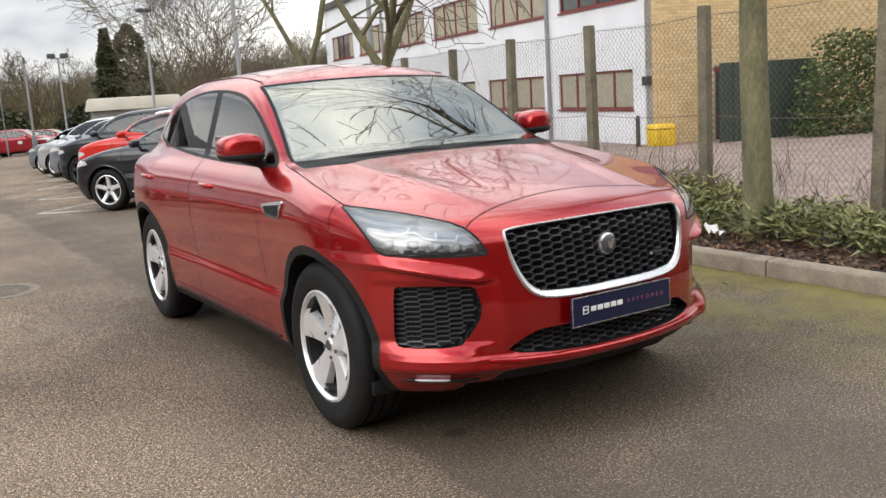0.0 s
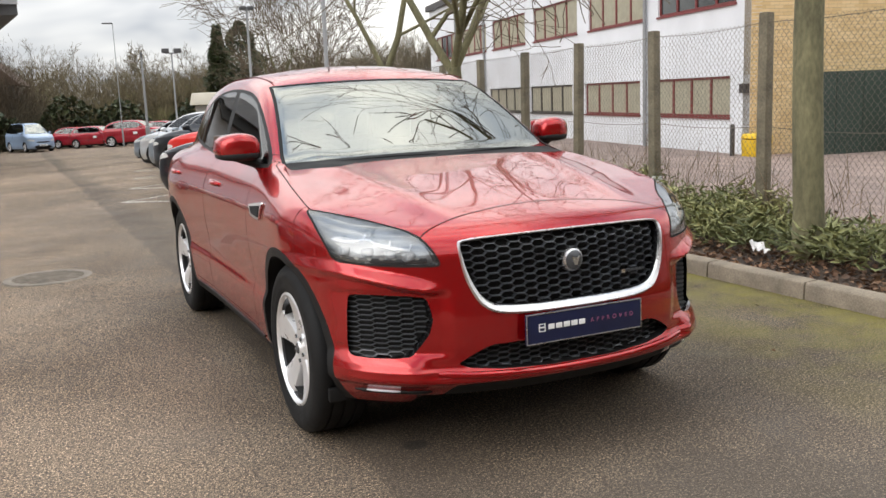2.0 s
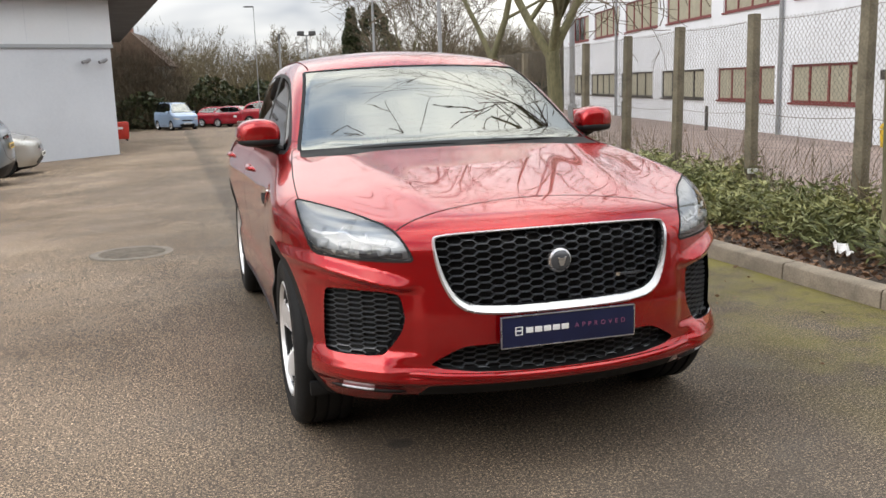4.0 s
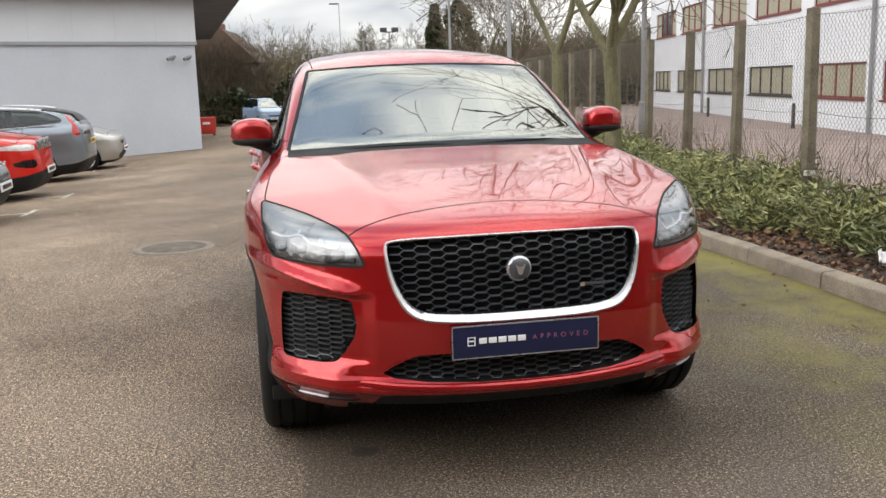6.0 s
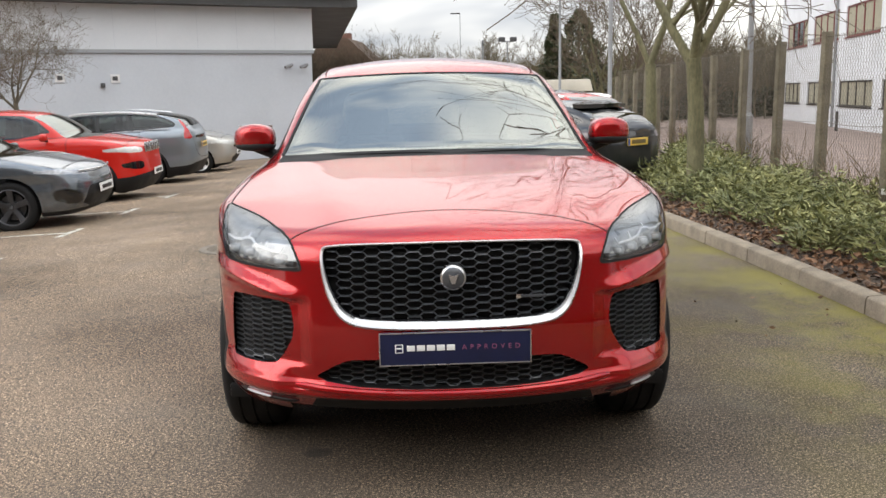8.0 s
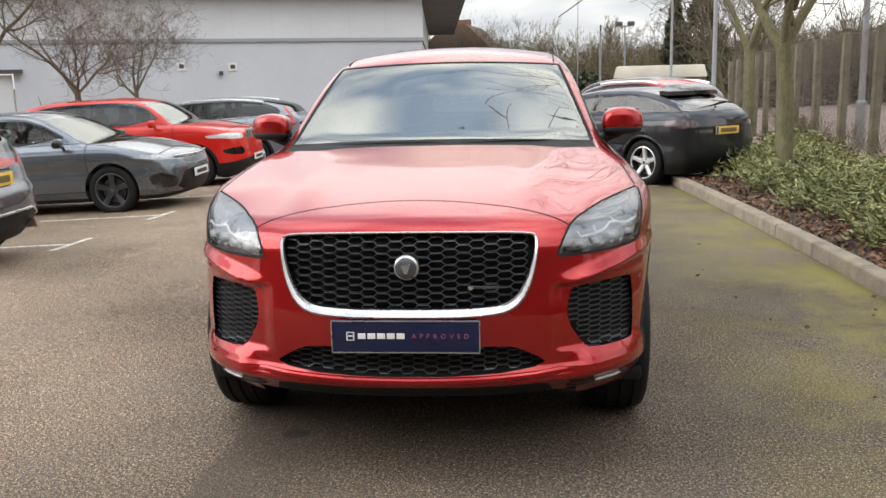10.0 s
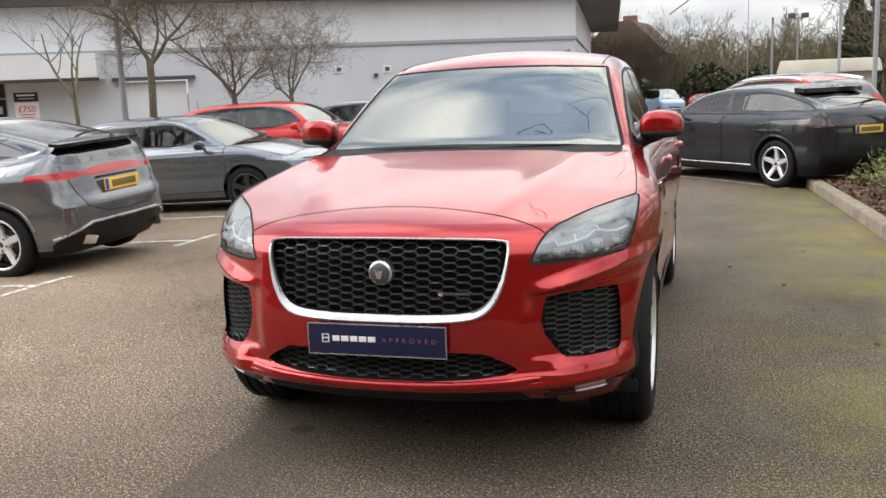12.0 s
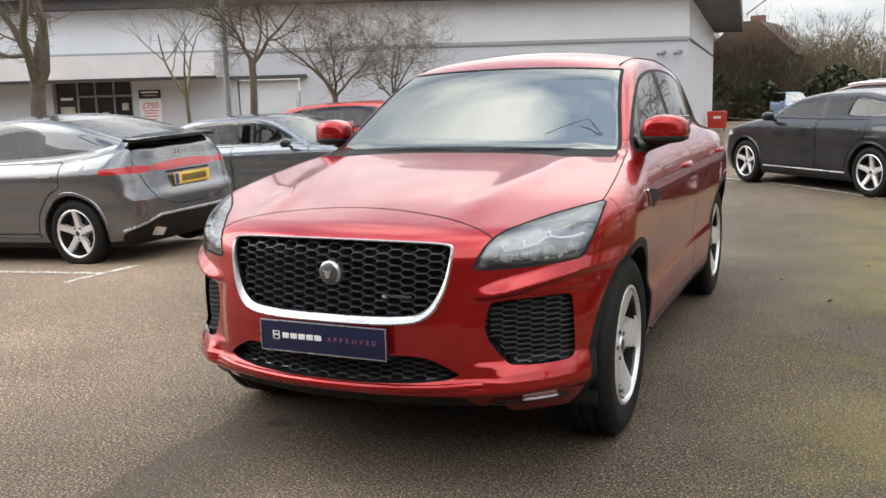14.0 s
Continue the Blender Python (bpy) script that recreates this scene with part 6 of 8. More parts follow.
# wall that runs back from the corner
BACKW = Vector((-0.095, 0.995, 0))
on_ret = lambda u, w, z: SC + BACKW * u + Vector((0.995, 0.095, 0)) * w + Vector((0, 0, z))
part("return_wall", bar(on_ret, 0.02, 23.0, -0.35, 0.0, -1.0, 4.15), CLAD_LIGHT, shop, smooth=False)
part("return_trim", bar(on_ret, 0.02, 23.0, 0.0, 0.03, 2.78, 2.86), FASCIA, shop, smooth=False)
part("return_eave", bar(on_ret, -0.4, 24.5, 0.0, 1.5, 4.16, 4.9), FASCIA, shop, "dark overhanging eaves", smooth=False)
for u, z in ((6.05, 2.03), (7.55, 2.06)):
    v = part("wall_vent", bar(on_shop, u - 0.13, u + 0.13, 0.0, 0.04, z - 0.12, z + 0.12), shader("vent_white", (0.75, 0.75, 0.75), 0.5), shop, "small white wall vent", smooth=False)
    part("vent_louvre", bar(on_shop, u - 0.07, u + 0.07, 0.04, 0.05, z - 0.06, z + 0.06), FASCIA, v, smooth=False)
part("wall_lamp", bar(on_shop, 6.35, 6.46, 0.0, 0.12, 1.78, 1.90), FASCIA, shop, smooth=False)
for u in (0.25, 0.75):
    cctv = part("security_camera", tube([on_shop(u, 0.0, 2.35), on_shop(u, 0.25, 2.40), on_shop(u + 0.25, 0.35, 2.32)], 0.05, 8), shader("camera_grey", (0.22, 0.22, 0.23), 0.4), shop, "grey security camera")
# shopfront: canopy, glazing, doors, posters
canopy_mat = worn("canopy_white", (0.66, 0.66, 0.67), 0.6, vary=0.08, scale=0.8, fine=16, bump=0.05)
part("canopy", bar(on_shop, 14.5, 44.0, 0.02, 1.2, 2.02, 2.74), canopy_mat, shop, "pale sloping canopy over the shopfront", smooth=False)
part("canopy_edge", bar(on_shop, 14.45, 44.0, 1.2, 1.26, 1.96, 2.06), FRAME_DARK, shop, smooth=False)
part("door_canopy", bar(on_shop, 11.9, 14.3, 0.02, 0.25, 1.94, 2.04), FASCIA, shop, smooth=False)
shutter = part("shutter_door", bar(on_shop, 12.2, 14.05, -0.12, -0.06, -0.95, 1.9), CLAD_LIGHT, shop, smooth=False)
for z in np.arange(-0.7, 1.75, 0.18):
    part("shutter_slat", bar(on_shop, 12.22, 14.03, -0.06, -0.045, z, z + 0.15), CLAD_LIGHT, shutter, smooth=False)
SHOPGLASS = shader("shop_glass", (0.02, 0.02, 0.02), 0.05, spec=0.8)
GOODS = worn("display_brown", (0.16, 0.10, 0.06), 0.7, vary=0.6, scale=3)
PALE_GOODS = worn("display_pale", (0.50, 0.48, 0.44), 0.7, vary=0.3, scale=3)
front = part("shop_window", bar(on_shop, 17.4, 19.9, -0.20, -0.18, -0.9, 1.98), SHOPGLASS, shop, "dark shop glazing", smooth=False)
for u, wd in ((17.44, 0.06), (18.02, 0.05), (18.60, 0.05), (19.16, 0.06), (19.86, 0.06)):
    part("glazing_bar", bar(on_shop, u - wd / 2, u + wd / 2, -0.18, -0.10, -0.9, 1.98), PIPE, front, smooth=False)
part("transom", bar(on_shop, 17.4, 19.16, -0.175, -0.11, 1.52, 1.58), PIPE, front, smooth=False)
for u in (17.92, 18.12, 18.50):
    part("door_pull", tube([on_shop(u, -0.08, 0.05), on_shop(u, -0.08, 0.75)], 0.022, 6), CHROME, front, "bright door pull")
for u, z, wd, h, m in ((17.66, 0.35, 0.30, 0.55, GOODS), (18.30, 0.10, 0.34, 0.50, GOODS), (18.34, 0.75, 0.22, 0.30, PALE_GOODS), (18.86, 0.45, 0.26, 0.60, GOODS), (17.70, 1.10, 0.20, 0.22, PALE_GOODS)):
    part("display_item", bar(on_shop, u - wd / 2, u + wd / 2, -0.176, -0.15, z, z + h), m, front, smooth=False)
board = part("poster", bar(on_shop, 19.22, 19.80, -0.17, -0.14, 0.35, 1.75), PRINT_BLACK, front, "tall dark poster with a pale panel", smooth=False)
part("poster_panel", bar(on_shop, 19.28, 19.74, -0.139, -0.134, 0.95, 1.25), PALE_GOODS, board, smooth=False)
part("poster_bar", bar(on_shop, 19.32, 19.70, -0.139, -0.134, 1.45, 1.53), PRINT_WHITE, board, smooth=False)
side = part("side_window", bar(on_shop, 22.2, 26.0, -0.20, -0.18, 0.3, 1.60), PALE_GOODS, shop, "pale blinds behind shop glass", smooth=False)
for u in (22.24, 23.15, 24.1, 25.05, 25.96):
    part("glazing_bar", bar(on_shop, u - 0.04, u + 0.04, -0.18, -0.10, 0.3, 1.60), PIPE, side, smooth=False)
sign = thing("price_sign", "white and black price poster on the showroom wall", "sign", at=Matrix.Translation(on_shop(16.85, 0.03, 0)))
turn = Matrix.Rotation(math.atan2(LEFT.y, LEFT.x) + math.pi, 4, "Z")
sign.matrix_basis = Matrix.Translation(on_shop(16.85, 0.03, 0.98)) @ turn @ Matrix.Scale(0.55, 4)
part("board", box(1.25, 0.03, 1.35, (0, 0, -0.55), 0.01), PRINT_WHITE, sign)
part("header", box(1.25, 0.034, 0.48, (0, 0, 0.84), 0.01), PRINT_BLACK, sign)
part("header_bar", box(0.95, 0.01, 0.09, (0, -0.019, 1.14), 0.003), PRINT_WHITE, sign)
part("header_bar", box(0.80, 0.01, 0.07, (0, -0.019, 0.97), 0.003), worn("grey_print", (0.35, 0.35, 0.35), 0.5, bump=0), sign)
lettering("£750", 0.46, 0.004, PRINT_RED, sign, pose(0, -0.02, 0.42, 90), "price", 1.0, "red figures")
for z, w in ((0.12, 0.8), (-0.02, 0.7), (-0.18, 0.9), (-0.36, 0.6)):
    part("small_bar", box(w, 0.008, 0.05, (0, -0.018, z), 0.002), PRINT_RED, sign)
column = solid("lamp_column", tube([(-9.5, 12.2, -0.5), (-9.5, 12.2, 7.0)], [0.06, 0.045], 12), PIPE, "plain grey steel lamp column beside the parked cars", "lamp post")

# red wheeled bin
WB = thing("wheeled_bin", "large red wheeled waste bin at the showroom corner", "waste bin", at=pose(-3.65, 40.0, ground_z(-3.65, 40.0), 0, 0, 8) @ Matrix.Scale(0.66, 4))
BINRED = worn("red_bin_plastic", (0.50, 0.035, 0.02), 0.5, vary=0.12, scale=4, fine=40, bump=0.1)
part("tub", box(1.20, 0.95, 1.0, (0, 0, 0.15), 0.05, 2, 1.08), BINRED, WB)
part("lid", box(1.34, 1.08, 0.13, (0, 0, 1.16), 0.05, 3, 0.9), BINRED, WB)
part("label", box(0.5, 0.02, 0.16, (0, -0.52, 0.8), 0.005), PLATE_WHITE, WB)
for x in (-0.5, 0.5):
    for y in (-0.4, 0.4):
        wv = lathe([(0.0, -0.03), (0.08, -0.03), (0.08, 0.03), (0.0, 0.03)], 14)
        part("castor", ([(a + x, b + y, c + 0.08) for a, b, c in wv[0]], wv[1]), RUBBER, WB)

# cream cabin
hut = thing("cabin", "low cabin with a cream flat roof behind the parked cars", "cabin", at=pose(4.78, 27.4, ground_z(4.78, 27.4) - 0.1, 0, 0, -10))
part("wall", box(2.5, 2.4, 1.64, (0, 0, 0), 0.02), worn("cabin_grey", (0.42, 0.41, 0.38), 0.8, vary=0.15, scale=1), hut)
part("roof", box(2.85, 2.9, 0.38, (0, 0, 1.65), 0.05, 2, 0.93), worn("cream_roof", (0.50, 0.46, 0.38), 0.8, vary=0.15, scale=1.2), hut)

# lamp posts and masts
def mast(name, label, x, y, h, heads, r=0.06):
    t = thing(name, label, "lamp post", at=pose(x, y, ground_z(x, y)))
    part("pole", tube([(0, 0, -0.1), (0, 0, 0.9), (0, 0, 0.95), (0, 0, h)], [r * 1.7, r * 1.7, r, r * 0.7], 10), PIPE, t)
    for dx, dz, sx, sz in heads:
        part("lamp_head", box(sx, 0.3, sz, (dx, 0, h + dz), 0.03), FASCIA, t)
    if len(heads) > 1:
        part("bracket", tube([(heads[0][0], 0, h), (heads[-1][0], 0, h)], 0.03, 8), PIPE, t)
    return t


mast("flood_light_mast", "slim mast with two square floodlights", 4.95, 40.3, 4.15, [(-0.27, 0, 0.30, 0.20), (0.27, 0, 0.30, 0.20)], 0.045)
mast("street_lamp", "tall grey lamp post with paired dark heads", 4.55, 23.9, 4.15, [(-0.11, 0, 0.17, 0.10), (0.11, 0, 0.17, 0.10)], 0.045)
mast("street_lamp", "tall plain grey lamp column in the planting bed", 4.05, 15.3, 8.5, [(0, 0, 0.3, 0.12)], 0.045)
mast("street_lamp", "tall plain grey lamp column by the wire fence", 6.35, 13.9, 8.5, [(0, 0, 0.3, 0.12)], 0.055)
mast("street_lamp", "distant slender motorway lamp post", 3.12, 46.0, 6.1, [(-0.25, 0, 0.5, 0.05)], 0.024)
mast("street_lamp", "distant dark pole among the bare trees", 4.2, 44.8, 4.6, [(0, -0.3, 0.08, 0.3)], 0.07)

# ---- woods, hedge and rising ground behind ----
def wood_stuff(count, place, seed, mat, name, label, h0, h1):
    kinds = []
    for s in range(4):
        r = random.Random(seed + s)
        pieces = []

        def grow(p, d, rad, length, depth):
            pts, rr = [p], [rad]
            for i in range(3):
                d = (d + Vector((r.uniform(-1, 1), r.uniform(-1, 1), r.uniform(-0.1, 0.6))) * 0.2).normalized()
                p = p + d * length / 3
                pts.append(p.copy())
                rr.append(rad * (1 - 0.25 * (i + 1)) + 0.0012)
            pieces.append(tube(pts, rr, 3, cap=False))
            if depth < 4:
                for k in range((5, 4, 4, 3)[depth]):
                    o = d.orthogonal()
                    o.rotate(Matrix.Rotation(r.uniform(0, 6.28), 3, d))
                    i = r.randint(1, 3)
                    grow(pts[i], (d * 0.9 + o * r.uniform(0.3, 0.8)).normalized(), rr[i] * 0.7, length * r.uniform(0.5, 0.75), depth + 1)
        grow(Vector((0, 0, 0)), Vector((0, 0, 1)), 0.014, 0.42, 0)
        v, f = gather(pieces)
        v = np.array([tuple(q) for q in v])
        kinds.append((v / v[:, 2].max(), np.array(f)))
    g = np.random.default_rng(seed)
    Vs, Fs, o = [], [], 0
    for k in range(count):
        v, f = kinds[g.integers(0, 4)]
        x, y, z = place(g)
        h, a = g.uniform(h0, h1), g.uniform(0, 6.28)
        s = np.array([h * g.uniform(0.7, 1.0), h * g.uniform(0.7, 1.0), h])
        w = v * s
        w = np.stack([w[:, 0] * math.cos(a) - w[:, 1] * math.sin(a), w[:, 0] * math.sin(a) + w[:, 1] * math.cos(a), w[:, 2]], 1) + (x, y, z)
        Vs.append(w)
        Fs.append(f + o)
        o += len(w)
    tagged(new(name, fast_mesh(name, np.concatenate(Vs), np.concatenate(Fs), mat)), label, "trees", kind="stuff")


def bank_z(a, r):
    return -0.75 + 2.5 * max(0, min(1, (r - 57) / 20)) + 0.8 * noise.noise((a * 9, r * 0.03, 1.0))


def bank_at(a, r):
    return (r * math.sin(a), r * math.cos(a), bank_z(a, r))


BANK = worn("brown_scrub", (0.11, 0.088, 0.052), 0.95, vary=0.5, scale=0.35, fine=3.5, bump=1.0, depth=0.3)
angs, rads = np.linspace(radians(-60), radians(75), 90), [52, 57, 62, 67, 72, 77, 83, 95, 130]
bvv = [bank_at(a, r) for r in rads for a in angs]
nb = len(angs)
solid("wooded_bank", (bvv, [(j * nb + i, (j + 1) * nb + i, (j + 1) * nb + i + 1, j * nb + i + 1) for j in range(len(rads) - 1) for i in range(nb - 1)]), BANK, "brown scrubby bank rising behind the car park", "bank", kind="structure", sharp=80)
TAN_TWIG = leaf_material("far_twigs_tan", (0.095, 0.073, 0.045), (0.20, 0.16, 0.10), 0.9)
GREY_TWIG = leaf_material("far_twigs_grey", (0.11, 0.088, 0.062), (0.20, 0.165, 0.12), 0.9)


def scatter(a0, a1, r0, r1):
    def place(g):
        a, r = radians(g.uniform(a0, a1)), g.uniform(r0, r1)
        return bank_at(a, r)
    return place


wood_stuff(150, scatter(-22, 24, 59, 73), 50, TAN_TWIG, "bare_thicket", "tan leafless thicket on the bank", 2.6, 4.6)
wood_stuff(110, scatter(-24, 30, 66, 84), 60, GREY_TWIG, "bare_woodland", "grey-brown leafless woodland behind the car park", 3.4, 5.6)
wood_stuff(70, scatter(16, 34, 50, 57), 70, GREY_TWIG, "bare_woodland_edge", "dark leafless trees behind the office", 4.0, 6.5)


def scrub(count, a0, a1, r0, r1, h0, h1, seed, mat, name, label, per=480, blade=(0.55, 0.026)):
    """Clumps of fine bare twigs, each a dome of thin blades."""
    g = np.random.default_rng(seed)
    sp = []
    for _ in range(count):
        cx, cy, cz = bank_at(radians(g.uniform(a0, a1)), g.uniform(r0, r1))
        h, w = g.uniform(h0, h1), g.uniform(1.3, 2.8)
        for _ in range(per):
            u = g.random() ** 0.6
            az, q = g.uniform(0, 6.28), math.sqrt(g.random())
            top = h * (1 - 0.75 * q * q) * g.uniform(0.85, 1.08)
            sp.append(((cx + w * q * math.cos(az), cy + w * q * math.sin(az), cz - 0.3 + top * u), (0.5 * q * math.cos(az) + g.normal(0, 0.25), 0.5 * q * math.sin(az) + g.normal(0, 0.25), 0.8)))
    V, F = leaves(sp, blade[0], blade[1], 0.0, g, 0.15, 0.04)
    tagged(new(name, fast_mesh(name, V, F, mat)), label, "scrub", kind="stuff")


scrub(250, -26, 30, 60, 78, 2.6, 4.8, 80, TAN_TWIG, "bare_scrub", "hazy tan scrub of fine bare twigs on the bank")
scrub(80, -26, 34, 57, 68, 1.6, 3.4, 81, leaf_material("far_twigs_olive", (0.10, 0.10, 0.045), (0.24, 0.21, 0.11), 0.9), "olive_scrub", "olive-brown scrub of fine bare twigs on the bank")
spots = []
for _ in range(16000):
    a, q = radians(rng.uniform(-24, 26)), rng.random()
    r = 54.8 + 1.2 * rng.random() + 0.6 * math.sin(a * 30)
    h = (2.1 + 0.55 * math.sin(a * 41) + 0.5 * math.sin(a * 97)) * q
    spots.append(((r * math.sin(a), r * math.cos(a), -0.75 + h), (rng.normal(0, 0.6), -1, 0.5)))
V, F = leaves(spots, 0.34, 0.35, 0.1, rng)
tagged(new("evergreen_hedge", fast_mesh("evergreen_hedge", V, F, leaf_material("far_evergreen", (0.026, 0.036, 0.016), (0.075, 0.09, 0.042), 0.5))), "dark overgrown evergreen hedge below the woods", "hedge", kind="stuff")


def conifer(x, y, h, w, slim, seed, label):
    g = np.random.default_rng(seed)
    t = thing("conifer", label, "tree", at=pose(x, y, 0.0))
    part("trunk", tube([(0, 0, -0.8), (0, 0, h * 0.9)], [0.18, 0.03], 8), TWIG, t)
    sp = []
    for _ in range(6500):
        q = g.random()
        z = h * (0.08 + 0.92 * q)
        rad = w * (1 - q) ** slim * (0.55 + 0.45 * g.random()) * (1 + 0.25 * math.sin(z * 5 + seed))
        a = g.uniform(0, 6.28)
        sp.append(((rad * math.cos(a), rad * math.sin(a), z), (math.cos(a), math.sin(a), 0.35)))
    V, F = leaves(sp, 0.20, 0.30, 0.1, g)
    ob = new("crown", fast_mesh("crown", V, F, bpy.data.materials["far_evergreen"]))
    ob.parent = t
    return t


conifer(7.8, 44.0, 5.25, 1.0, 0.95, 1, "narrow dark conifer above the bare woods")
conifer(9.65, 47.0, 5.7, 2.3, 0.75, 2, "broad dark conifer above the bare woods")

house = thing("house", "brown-roofed white house half hidden by bare trees", "house", at=pose(-3.8, 60.0, -0.3, 0, 0, -8) @ Matrix.Scale(0.78, 4))
scrub(60, -9, -0.5, 56, 58, 2.4, 4.0, 83, GREY_TWIG, "roadside_scrub", "brown bare scrub before the house", 560)
scrub(50, -8.4, -1.6, 56, 58.5, 4.6, 6.6, 84, leaf_material("thorn_twigs_brown", (0.055, 0.040, 0.028), (0.125, 0.092, 0.064), 0.9), "bare_thorn_trees", "brown bare thorn trees hiding the house", 1500, (0.42, 0.024))
HWALL = worn("house_white", (0.30, 0.28, 0.25), 0.85, vary=0.1)
part("wall", box(6.6, 6.0, 4.4, (0, 0, 0), 0.02), HWALL, house)
part("roof", slab([(-3.8, 4.2), (3.8, 4.2), (1.0, 6.9), (-0.9, 6.9)], 6.8, lambda u, v, w: (u, w - 3.4, v)), worn("brown_tiles", (0.10, 0.065, 0.045), 0.9, vary=0.25, scale=2, fine=20, bump=0.4), house)
part("chimney", box(1.1, 0.7, 1.0, (0.1, 0, 6.5), 0.02), worn("chimney_brick", (0.16, 0.08, 0.06), 0.9), house)
for x in (-2.2, 0.1, 2.2):
    w = part("window", box(1.1, 0.08, 1.0, (x, -3.02, 2.6), 0.01), FRAME_DARK, house)
    part("pane", box(0.9, 0.02, 0.8, (x, -3.07, 2.7), 0.005), PANE, w)


# tall dark wall, added unseen behind the walk to darken the car's reflections
UNSEEN_WALL = worn("unseen_wall_brick", (0.17, 0.12, 0.095), 0.9, vary=0.25, scale=0.8, fine=14, bump=0.3)
solid("reflection_wall", box(90, 0.3, 9.2, (0, -15.0, -0.2), 0.02), UNSEEN_WALL, "plain dark wall added unseen behind the walk to darken reflections", "wall", kind="structure")


# ---- parked cars ----
def simple_car(kind):
    """Lines of an everyday car from its main sizes."""
    L, W, H, nh, belt, wsy, rake, roof_end, rear, back = kind
    w = W / 2
    return {
        "nose": table([(0.1, 0.26), (0.2, 0.14), (0.3, 0.06), (0.42, 0.01), (0.55, 0.015), (nh - 0.12, 0.045), (nh - 0.03, 0.10), (nh + 0.02, 0.18), (nh + 0.25, 0.6), (1.9, 1.6)]),
        "plan": table([(-0.3, 0), (0.4 * w, 0.02), (0.7 * w, 0.085), (0.86 * w, 0.185), (0.95 * w, 0.33), (1.05 * w, 0.75), (1.3 * w, 1.8)]),
        "wide": table([(-0.2, w - 0.12), (0.3, w - 0.04), (0.85, w), (1.6, w - 0.015), (2.6, w - 0.012), (L - 0.8, w), (L - 0.2, w - 0.07), (L + 0.2, w - 0.16)]),
        "side": table([(0.1, -0.14), (0.22, -0.06), (0.34, -0.02), (0.5, -0.012), (0.6, -0.018), (0.78 * belt, 0), (0.88 * belt, -0.004), (0.94 * belt, -0.02), (belt, -0.06), (belt + 0.08, -0.13), (belt + 0.3, -0.35), (2, -1)]),
        "hood": table([(-0.3, nh - 0.16), (0.05, nh - 0.03), (0.35, nh + 0.04), (wsy, belt + 0.05), (wsy + 0.6, belt + 0.06), (L - 0.4, belt + 0.07), (L + 0.2, belt - 0.02)]),
        "crown": table([(-0.2, 0.12), (0.8, 0.06), (L, 0.04)]),
        "tail": table([(0.1, L - 0.25), (0.3, L - 0.08), (0.5, L), (0.75, L), (belt, L - 0.06), (belt + 0.3, L - 0.25)]),
        "screen": (wsy, belt + 0.03, rake, 0.16), "cab": w - 0.125, "lean": 0.38, "taper": (roof_end - 0.8, 0.06),
        "roof": table([(wsy, belt + 0.2), (wsy + 0.75, H - 0.06), (wsy + 1.25, H - 0.005), (roof_end - 0.5, H), (roof_end, H - 0.07), (L, H - 0.35)]),
        "arch": 0.12, "rear_screen": (rear, belt + 0.05, back), "soft": 0.08,
    }


